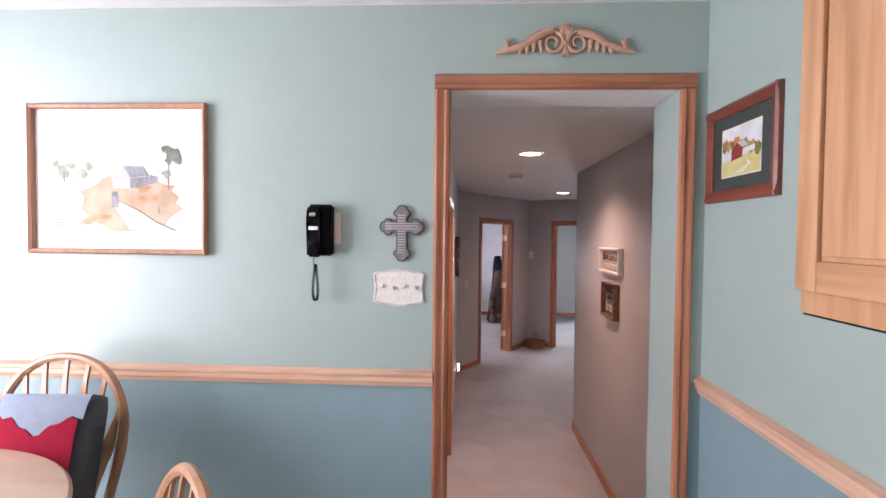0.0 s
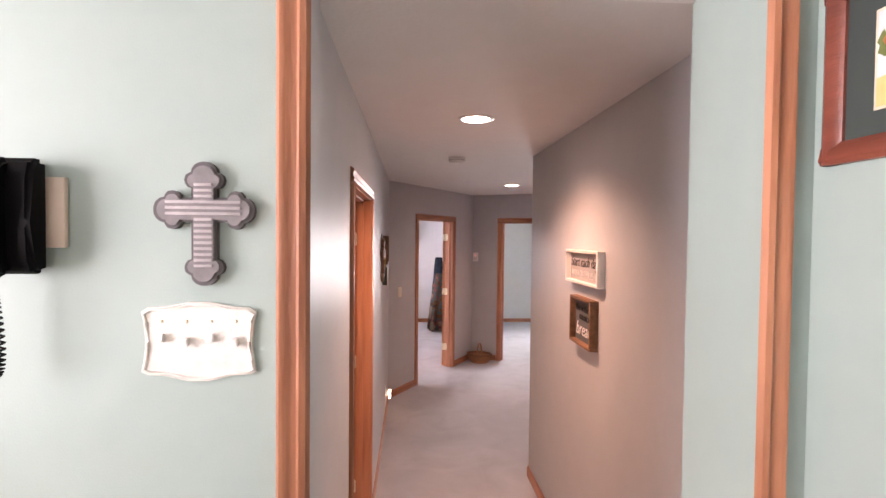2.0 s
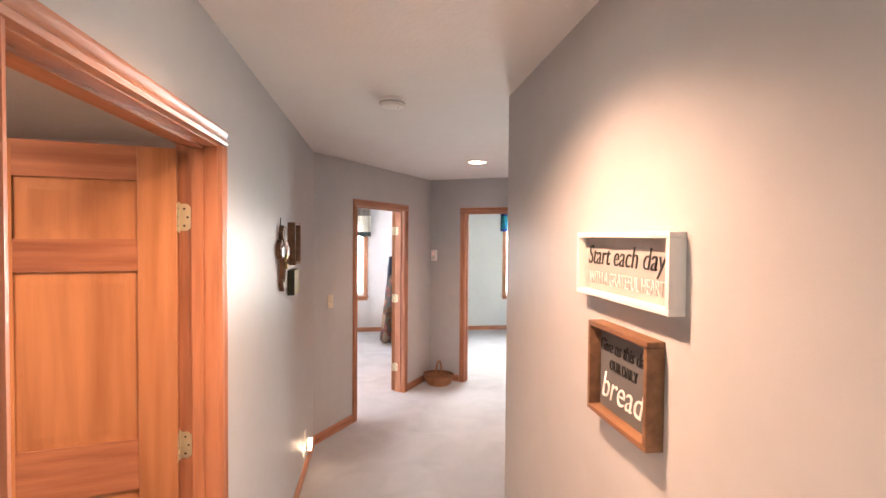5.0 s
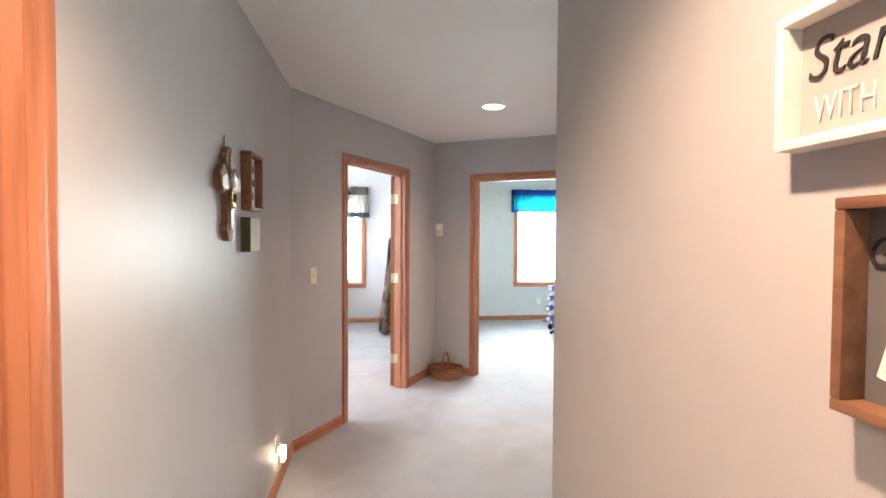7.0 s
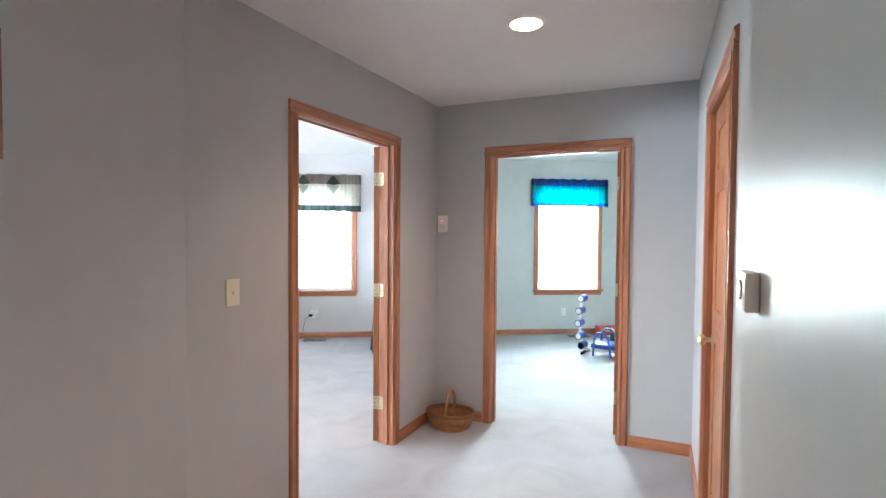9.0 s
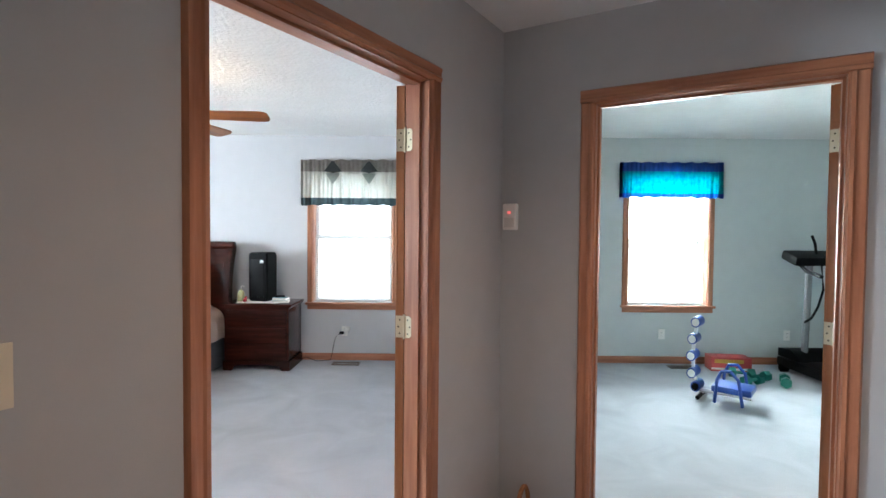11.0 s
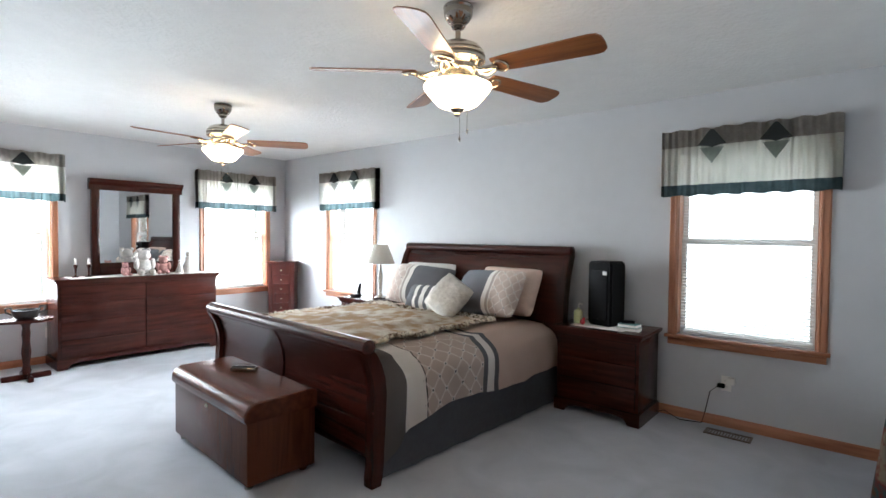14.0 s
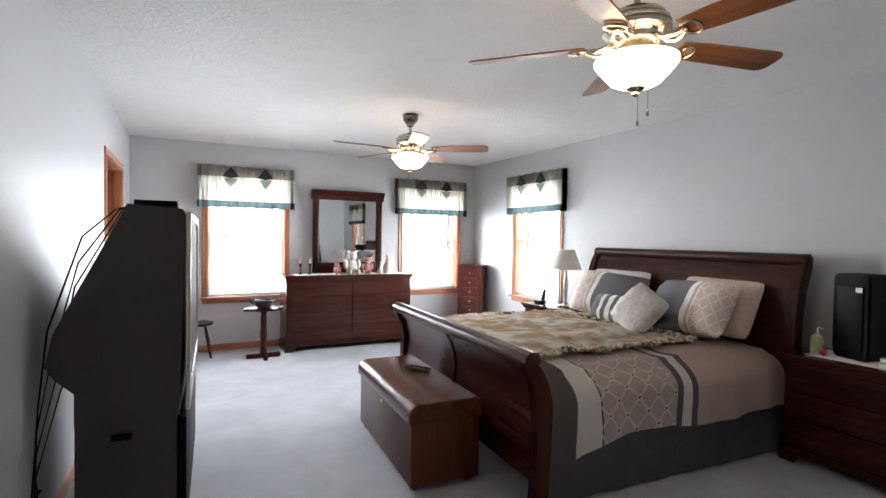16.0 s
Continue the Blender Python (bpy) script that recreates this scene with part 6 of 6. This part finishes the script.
for k in range(9):
    cx, cz = (-0.09, 0.135) if k < 4 else (0.15, 0.235)
    paint(pk, blob(cx + WASH.uniform(-0.05, 0.07), cz + WASH.uniform(-0.03, 0.05), WASH.uniform(0.02, 0.05), WASH.uniform(0.006, 0.015), 30 + k, 16, 0.35), (0.36, 0.20, 0.10), Y0 - 0.0009 - 0.00002 * k, "brown_wash", (0.56, 0.40, 0.26), 26)
paint(pk, [(0.05, 0.10), (0.245, 0.10), (0.16, 0.135), (0.08, 0.185), (0.01, 0.215), (-0.03, 0.215), (-0.005, 0.18)], (0.74, 0.73, 0.74), Y0 - 0.0014, "road")
paint(pk, [(0.246, 0.103), (0.165, 0.138), (0.085, 0.188), (0.02, 0.216), (0.02, 0.212), (0.083, 0.182), (0.163, 0.132), (0.243, 0.098)], (0.16, 0.15, 0.13), Y0 - 0.0018, "fence_line", (0.36, 0.34, 0.31), 40)
for k, (cx, cz, w, n, dark) in enumerate(((-0.235, 0.345, 0.045, 7, 0.24), (-0.13, 0.325, 0.05, 5, 0.30), (-0.075, 0.345, 0.03, 5, 0.46), (0.225, 0.40, 0.05, 9, 0.17), (0.19, 0.315, 0.035, 4, 0.26))):
    for j in range(n):
        paint(pk, blob(cx + WASH.uniform(-w, w) * 0.8, cz + WASH.uniform(-0.3, 0.9) * w, w * WASH.uniform(0.22, 0.5), w * WASH.uniform(0.18, 0.42), 60 + 10 * k + j, 14, 0.4), (dark * 0.75, dark * 0.92, dark * 0.68), Y0 - 0.0012 - 0.00003 * j, "foliage", (dark * 1.6, dark * 1.75, dark * 1.45), 45)
for x, z0, z1 in ((0.215, 0.27, 0.40), (-0.235, 0.30, 0.345), (0.175, 0.17, 0.20)):
    paint(pk, [(x - 0.003, z0), (x + 0.003, z0), (x + 0.002, z1), (x - 0.002, z1)], (0.28, 0.24, 0.21), Y0 - 0.0018, "trunk")
paint(pk, [(-0.02, 0.275), (0.05, 0.275), (0.05, 0.322), (0.02, 0.368), (-0.03, 0.322)], (0.40, 0.42, 0.45), Y0 - 0.002, "barn_gable", (0.54, 0.55, 0.57), 50)
paint(pk, [(0.051, 0.275), (0.125, 0.285), (0.125, 0.325), (0.051, 0.317)], (0.20, 0.20, 0.21), Y0 - 0.002, "barn_wall", (0.36, 0.36, 0.37), 60)
paint(pk, [(0.02, 0.37), (0.11, 0.366), (0.13, 0.327), (0.051, 0.319)], (0.22, 0.23, 0.26), Y0 - 0.0022, "barn_roof", (0.38, 0.39, 0.43), 60)
paint(pk, [(0.126, 0.29), (0.17, 0.30), (0.17, 0.325), (0.135, 0.332)], (0.24, 0.24, 0.26), Y0 - 0.0021, "shed", (0.40, 0.40, 0.42), 60)
paint(pk, [(-0.03, 0.195), (0.0, 0.195), (-0.002, 0.255), (-0.008, 0.262), (-0.024, 0.262), (-0.029, 0.255)], (0.17, 0.17, 0.19), Y0 - 0.002, "buggy", (0.36, 0.36, 0.38), 60)
for k in range(3):
    paint(pk, [(-0.275, 0.115 + k * 0.013), (-0.235, 0.115 + k * 0.013), (-0.235, 0.119 + k * 0.013), (-0.275, 0.119 + k * 0.013)], (0.3, 0.3, 0.32), Y0 - 0.001, "written_bar")
tagged(pk, group="")
REDWOOD = wood("mahogany_frame", (0.22, 0.06, 0.035), (0.12, 0.03, 0.018), 0.35, 0.3, "x")
pr = framed("framed_painting", pose(1.17, 1.975, 1.99, 0, 0, EASTW), 0.45, 0.345, 0.042, REDWOOD, (0.035, 0.05, 0.045), "mahogany framed red barn painting with dark mount")
paint(pr, [(-0.125, 0.085), (0.125, 0.085), (0.125, 0.26), (-0.125, 0.26)], (0.68, 0.62, 0.48), Y0, "inner_mount")
paint(pr, [(-0.12, 0.09), (0.12, 0.09), (0.12, 0.255), (-0.12, 0.255)], (0.62, 0.66, 0.68), Y0 - 0.0005, "sky")
paint(pr, [(-0.12, 0.09), (0.12, 0.09), (0.12, 0.165), (0.0, 0.15), (-0.12, 0.14)], (0.42, 0.40, 0.14), Y0 - 0.001, "meadow", (0.55, 0.50, 0.24), 20)
AUTUMN = ((0.10, 0.12, 0.04), (0.30, 0.11, 0.04), (0.16, 0.17, 0.06), (0.34, 0.17, 0.05), (0.08, 0.10, 0.05))
for k in range(16):
    x = -0.105 + 0.014 * k
    c = AUTUMN[k % 5]
    paint(pr, blob(x, 0.172 + 0.028 * math.sin(1.1 + 2.4 * k / 15) + WASH.uniform(-0.008, 0.01), WASH.uniform(0.012, 0.019), WASH.uniform(0.012, 0.022), 140 + k, 14, 0.35), c, Y0 - 0.0012 - 0.00004 * k, "tree", tuple(1.9 * v for v in c), 60)
paint(pr, [(-0.055, 0.14), (0.015, 0.148), (0.015, 0.18), (-0.02, 0.20), (-0.055, 0.178)], (0.26, 0.05, 0.04), Y0 - 0.002, "red_barn")
paint(pr, [(-0.02, 0.202), (0.03, 0.20), (0.05, 0.182), (0.015, 0.18)], (0.42, 0.44, 0.47), Y0 - 0.0022, "barn_roof")
paint(pr, [(0.02, 0.155), (0.09, 0.16), (0.09, 0.178), (0.02, 0.175)], (0.60, 0.60, 0.60), Y0 - 0.002, "shed")
paint(pr, [(-0.05, 0.095), (0.02, 0.095), (0.07, 0.12), (0.03, 0.145), (0.05, 0.12)], (0.62, 0.60, 0.52), Y0 - 0.0015, "lane")
framed("framed_picture", pose(1.17, 1.40, 1.71, 0, 0, EASTW), 0.44, 0.345, 0.042, REDWOOD, (0.035, 0.05, 0.045), "mahogany framed picture partly behind the cabinet")


# carved ornament over the doorway
def carving():
    root = thing("carved_ornament", pose(0.61, KY, 2.572), "carved wooden scroll ornament above the doorway", "wall ornament")
    wd = mat("pinkish_carved_wood", (0.52, 0.33, 0.23), 0.55, noise_scale=24, second=(0.40, 0.23, 0.15), bump=0.2)
    for s in (-1, 1):
        pts = []
        for k in range(30):
            t = k / 29
            a = math.pi * 0.5 + t * math.pi * 2.9
            rr = 0.046 * (1 - 0.72 * t)
            pts.append((s * (0.048 + rr * math.cos(a)), -0.012, 0.052 + rr * math.sin(a)))
        part("spiral", tube(bmesh.new(), pts, [0.0095 - 0.004 * k / 29 for k in range(30)], 6), wd, root, "", 70)
        part("arm", tube(bmesh.new(), [(s * 0.05, -0.012, 0.10), (s * 0.10, -0.012, 0.085), (s * 0.15, -0.012, 0.05), (s * 0.20, -0.012, 0.028), (s * 0.245, -0.012, 0.02), (s * 0.275, -0.010, 0.012)], [0.016, 0.02, 0.018, 0.015, 0.012, 0.005], 8), wd, root, "", 70)
        for x, z, dx, dz in ((0.10, 0.06, -0.008, -0.045), (0.125, 0.055, 0.0, -0.04), (0.15, 0.04, 0.002, -0.03), (0.175, 0.03, 0.004, -0.022), (0.235, 0.02, -0.015, 0.045), (0.225, 0.02, 0.012, 0.05), (0.215, 0.02, -0.03, 0.03)):
            part("leaf", tube(bmesh.new(), [(s * x, -0.012, z), (s * (x + dx / 2), -0.014, z + dz * 0.6), (s * (x + dx), -0.010, z + dz)], [0.013, 0.010, 0.004], 6), wd, root, "", 70)
    for k in range(-3, 4):
        a = k * 0.33
        part("leaf", tube(bmesh.new(), [(0.0, -0.012, 0.055), (0.026 * math.sin(a), -0.016, 0.055 + 0.05 * math.cos(a)), (0.034 * math.sin(a), -0.012, 0.055 + 0.072 * math.cos(a))], [0.004, 0.009, 0.006], 6), wd, root, "", 70)
    part("boss", ball(bmesh.new(), (0, -0.014, 0.05), (0.013, 0.012, 0.013), 10), wd, root, "", 70)
    for k in (-1, 0, 1):
        part("leaf", tube(bmesh.new(), [(0, -0.012, 0.04), (k * 0.012, -0.012, 0.0)], [0.008, 0.005], 6), wd, root, "", 70)


carving()


def wall_phone():
    root = thing("wall_telephone", pose(-0.375, KY, 1.762), "black wall telephone with its handset hung up", "telephone")
    part("wall_plate", box(bmesh.new(), 0.02, -0.012, 0.055, 0.090, 0, 0.185, 0.004), mat("ivory_plate", (0.62, 0.52, 0.42), 0.4, amount=0.03), root, "ivory wall plate")
    bm = prism(bmesh.new(), [(-0.0125, 0.012), (-0.040, 0.006), (-0.056, 0.022), (-0.060, 0.10), (-0.058, 0.19), (-0.046, 0.215), (-0.0125, 0.215)], -0.024, 0.063, "x")
    bmesh.ops.bevel(bm, geom=bm.edges[:], offset=0.009, segments=3, affect="EDGES", clamp_overlap=True)
    part("base", bm, BLACK, root, "", 60)
    hs = prism(bmesh.new(), [(-0.066, 0.208), (-0.040, 0.218), (-0.030, 0.20), (-0.030, 0.03), (-0.040, 0.012), (-0.070, 0.0), (-0.080, 0.02), (-0.074, 0.07), (-0.074, 0.14), (-0.084, 0.19)], -0.033, 0.022, "x")
    bmesh.ops.bevel(hs, geom=hs.edges[:], offset=0.009, segments=3, affect="EDGES", clamp_overlap=True)
    h = part("handset", hs, BLACK, root, "", 60)
    part("badge", box(bmesh.new(), -0.018, -0.0875, 0.165, 0.006, -0.079, 0.18, 0.001), SILVER, h, "small silver badge")
    part("name_strip", box(bmesh.new(), -0.026, -0.0785, 0.112, 0.014, -0.0725, 0.126, 0.001), WHITE, h, "pale name strip")
    pts = [(-0.008, -0.06, 0.006), (-0.010, -0.055, -0.03)]
    part("lead", tube(bmesh.new(), pts, 0.003, 6), SILVER, root)
    coil = []
    for k in range(240):
        t = k / 239
        loop = math.pi * 2 * t
        cx, cz = -0.004 + 0.015 * math.sin(loop) * (0.6 - 0.4 * math.cos(loop)), -0.10 + 0.072 * math.cos(loop)
        coil.append((cx + 0.005 * math.cos(k * 1.05), -0.05 + 0.005 * math.sin(k * 1.05), cz))
    part("coiled_cord", tube(bmesh.new(), coil, 0.0022, 5), BLACK, root)


wall_phone()
r = thing("decorative_cross", pose(-0.035, KY, 1.748), "grey weathered cross with lobed ends", "wall cross")
EDGE = mat("dark_weathered_edge", (0.10, 0.095, 0.095), 0.7, amount=0.2)
FACE = mat("grey_ribbed_face", (0.22, 0.205, 0.21), 0.6, noise_scale=40, amount=0.2)
RIB = mat("pale_weathered_rib", (0.42, 0.39, 0.39), 0.6, noise_scale=40, amount=0.15)
part("back", prism(bmesh.new(), trefoil_cross(0.184, 0.232, 0.036, 0.142), -0.014, 0, "y"), EDGE, r, "", 20)
inner = [(x, 0.008 + z) for x, z in trefoil_cross(0.168, 0.216, 0.029, 0.134)]
part("face", prism(bmesh.new(), inner, -0.018, -0.0142, "y"), FACE, r, "", 20)
for k in range(15):
    z = 0.035 + k * 0.0108
    w = 0.068 if 0.122 < z < 0.158 else 0.0165
    part("rib", box(bmesh.new(), -w, -0.021, z, w, -0.0182, z + 0.0055, 0.001), RIB, r)
r = thing("switch_plate", pose(-0.048, KY, 1.572), "ornate white four-gang switch plate", "light switch")
W, H = 0.106, 0.138
out = [(-W, 0.012), (-W + 0.012, 0.006), (-0.06, 0.004), (-0.02, -0.006), (0.02, -0.006), (0.06, 0.004), (W - 0.012, 0.006), (W, 0.012), (W - 0.004, 0.03), (W - 0.008, H / 2), (W - 0.004, H - 0.03), (W, H - 0.012), (W - 0.012, H - 0.004), (0.06, H - 0.002), (0.02, H + 0.006), (-0.02, H + 0.006), (-0.06, H - 0.002), (-W + 0.012, H - 0.004), (-W, H - 0.012), (-W + 0.004, H - 0.03), (-W + 0.008, H / 2), (-W + 0.004, 0.03)]
CHALK = mat("distressed_white_metal", (0.74, 0.72, 0.66), 0.5, noise_scale=50, amount=0.1, bump=0.2)
part("plate", prism(bmesh.new(), out, -0.006, 0, "y"), CHALK, r)
part("raised_border", tube(bmesh.new(), [(x * 0.95, -0.0065, H / 2 + (z - H / 2) * 0.93) for x, z in out + out[:1]], 0.0035, 6), CHALK, r)
for k in range(4):
    x = -0.068 + k * 0.0455
    part("toggle", box(bmesh.new(), -0.005, -0.018, -0.004, 0.005, -0.005, 0.012, 0.0012, pose(x, 0, H / 2, 20 if k % 2 else -20)), WHITE, r)
    part("screw", ball(bmesh.new(), (x, -0.006, H - 0.03), 0.003, 8), BRASS, r)


# table and chairs
TABLEW = wood("oak_table_top", (0.46, 0.33, 0.24), (0.36, 0.24, 0.16), 0.4, 0.25, "x", 0.5)
CHAIRW = wood("oak_chair_wood", (0.38, 0.20, 0.10), (0.24, 0.115, 0.055), 0.4, 0.25, "z")
r = thing("dining_table", (-1.37, 1.17, KZ), "round oak pedestal dining table", "table")
part("tabletop", lathe(bmesh.new(), [(0.0, 0.72), (0.60, 0.72), (0.62, 0.732), (0.62, 0.742), (0.61, 0.75), (0.0, 0.75)], n=64), TABLEW, r)
part("pedestal", lathe(bmesh.new(), [(0.05, 0.08), (0.09, 0.12), (0.06, 0.25), (0.10, 0.40), (0.06, 0.55), (0.10, 0.66), (0.16, 0.72)], n=24), CHAIRW, r)
for k in range(4):
    q = pose(0, 0, 0, 0, 0, 45 + 90 * k)
    part("foot", tube(bmesh.new(), [q @ Vector((0.03, 0, 0.16)), q @ Vector((0.2, 0, 0.12)), q @ Vector((0.38, 0, 0.03))], [0.045, 0.04, 0.03]), CHAIRW, r)
r = thing("place_mat", pose(-1.49, 1.47, KZ + 0.7505, 0, 0, 20), "white place mat with a dark edge on the table", "place mat")
part("mat_edge", box(bmesh.new(), -0.21, -0.15, 0, 0.21, 0.15, 0.003), BLACK, r)
part("mat_face", box(bmesh.new(), -0.205, -0.145, 0.0031, 0.205, 0.145, 0.005), WHITE, r)


def windsor_chair(m, label):
    """A hoop-back chair with shaped slats. It faces local -y; origin on the floor under the seat."""
    root = thing("windsor_chair", m, label, "chair", "chairs round the table")
    seat = [(-0.20, -0.21), (0.20, -0.21), (0.225, -0.10), (0.215, 0.10), (0.16, 0.20), (-0.16, 0.20), (-0.215, 0.10), (-0.225, -0.10)]
    bm = prism(bmesh.new(), seat, 0.43, 0.465, "z")
    bmesh.ops.bevel(bm, geom=bm.edges[:], offset=0.012, segments=2, affect="EDGES", clamp_overlap=True)
    part("seat", bm, CHAIRW, root)
    lean = 0.20

    def hoop(t):
        a = math.pi * t
        z = 0.52 * math.sin(a) ** 0.62
        return Vector((-0.235 * math.copysign(abs(math.cos(a)) ** 0.9, math.cos(a)) * (0.80 + 0.20 * min(1, z * 3.2)), 0.16 + z * lean, 0.455 + z * 1.06))
    part("hoop", tube(bmesh.new(), [hoop(t / 32) for t in range(33)], 0.016, 8), CHAIRW, root)
    for k in range(7):
        x = (k - 3) * 0.053
        t = math.acos(max(-1, min(1, -x * 1.22 / 0.235))) / math.pi
        top = hoop(t)
        w = [0.008, 0.010, 0.017, 0.022, 0.012, 0.007, 0.006]
        pts = [Vector((x * 0.82, 0.165, 0.46)).lerp(top, s) for s in (0, 0.25, 0.45, 0.58, 0.72, 0.85, 1.0)]
        bm = bmesh.new()
        g = []
        for p, ww in zip(pts, w):
            g.append([bm.verts.new(p + Vector((dx * ww, dy, 0))) for dx, dy in ((-1, -0.005), (1, -0.005), (1, 0.005), (-1, 0.005))])
        for a, b in zip(g, g[1:]):
            for i in range(4):
                bm.faces.new((a[i], a[(i + 1) % 4], b[(i + 1) % 4], b[i]))
        bm.faces.new(g[0][::-1]), bm.faces.new(g[-1])
        part("slat", bm, CHAIRW, root)
    for sx in (-1, 1):
        for sy in (-1, 1):
            part("leg", tube(bmesh.new(), [(sx * 0.21, sy * 0.20, 0), (sx * 0.19, sy * 0.18, 0.15), (sx * 0.165, sy * 0.15, 0.30), (sx * 0.15, sy * 0.135, 0.435)], [0.013, 0.019, 0.022, 0.014]), CHAIRW, root)
        part("stretcher", tube(bmesh.new(), [(sx * 0.185, -0.175, 0.18), (sx * 0.185, 0, 0.185), (sx * 0.185, 0.175, 0.18)], [0.009, 0.014, 0.009]), CHAIRW, root)
    part("cross_stretcher", tube(bmesh.new(), [(-0.185, 0, 0.185), (0, 0, 0.185), (0.185, 0, 0.185)], [0.009, 0.013, 0.009]), CHAIRW, root)
    return root


windsor_chair(pose(-1.325, 1.80, KZ, 0, 0, -2) @ Matrix.Diagonal((1.22, 1, 0.985, 1)), "oak hoop-back chair with a knitted pillow, by the wall")
windsor_chair(pose(-0.565, 1.10, KZ, 0, 0, -48) @ Matrix.Diagonal((1.22, 1, 0.925, 1)), "oak hoop-back chair drawn up to the table")
KN1, KN2, KN3 = cloth("pale_blue_knit", (0.42, 0.50, 0.60)), cloth("red_knit", (0.52, 0.025, 0.06)), cloth("charcoal_knit", (0.07, 0.075, 0.08))
r = thing("knitted_pillow", pose(-1.215, 1.85, KZ + 0.70, 74, -2, -2) @ Matrix.Diagonal((1.02, 1.12, 1.0, 1)), "red and pale blue knitted pillow with dark border", "pillow")
part("filling", pillow_mesh(0.40, 0.38, 0.12, 11), KN3, r, "charcoal knitted border", 80)


def patch(x0, x1, y0, y1, top):
    def f(u, v):
        x, y = x0 + (x1 - x0) * u, y0 + (top(u) - y0 if y1 is None else y1 - y0) * v
        a, b = x / 0.2, y / 0.19
        return (x, y, 0.06 * ((1 - min(1, abs(a)) ** 3.2) * (1 - min(1, abs(b)) ** 3.2)) ** 0.55 + 0.016)
    return thicken(surface(20, 12, f), 0.004)


def edge(u):
    return 0.115 - 0.05 * math.exp(-((u - 0.55) / 0.2) ** 2) + 0.006 * math.sin(u * 30)


part("red_patch", patch(-0.185, 0.135, -0.17, None, edge), KN2, r, "red knitted patch", 80)


def blue(u, v):
    x = -0.185 + 0.335 * u
    y = edge(u) + 0.0015 + (0.182 - edge(u)) * v
    a, b = x / 0.2, y / 0.19
    return (x, y, 0.06 * ((1 - min(1, abs(a)) ** 3.2) * (1 - min(1, abs(b)) ** 3.2)) ** 0.55 + 0.017)


part("blue_patch", thicken(surface(20, 10, blue), 0.004), KN1, r, "pale blue knitted patch", 80)

# kitchen windows behind the camera
for wn, x0, x1, y0, y1, z0, z1 in (("window_6", -3.12, -3.0, -1.0, 1.4, KZ + 0.1, 2.75), ("window_7", -1.4, 0.2, -3.32, -3.2, 1.3, 2.5)):
    root = thing(wn, (0, 0, 0), "large bright kitchen window", "window", kind="structure")
    bm = bmesh.new()
    if x1 - x0 < 0.2:
        for y in (y0, (y0 + y1) / 2 - 0.03, y1 - 0.06):
            box(bm, x0 + 0.04, y, z0, x1 - 0.03, y + 0.06, z1)
        for z in (z0, z1 - 0.06):
            box(bm, x0 + 0.04, y0, z, x1 - 0.03, y1, z + 0.06)
        pane = part("pane", box(bmesh.new(), x0 + 0.06, y0 + 0.05, z0 + 0.05, x0 + 0.065, y1 - 0.05, z1 - 0.05), GLASS, root)
    else:
        for x in (x0, (x0 + x1) / 2 - 0.03, x1 - 0.06):
            box(bm, x, y0 + 0.04, z0, x + 0.06, y1 - 0.03, z1)
        for z in (z0, z1 - 0.06):
            box(bm, x0, y0 + 0.04, z, x1, y1 - 0.03, z + 0.06)
        pane = part("pane", box(bmesh.new(), x0 + 0.05, y0 + 0.06, z0 + 0.05, x1 - 0.05, y0 + 0.065, z1 - 0.05), GLASS, root)
    pane.visible_shadow = False
    part("window_frame", bm, WHITE, root, "white window frame")
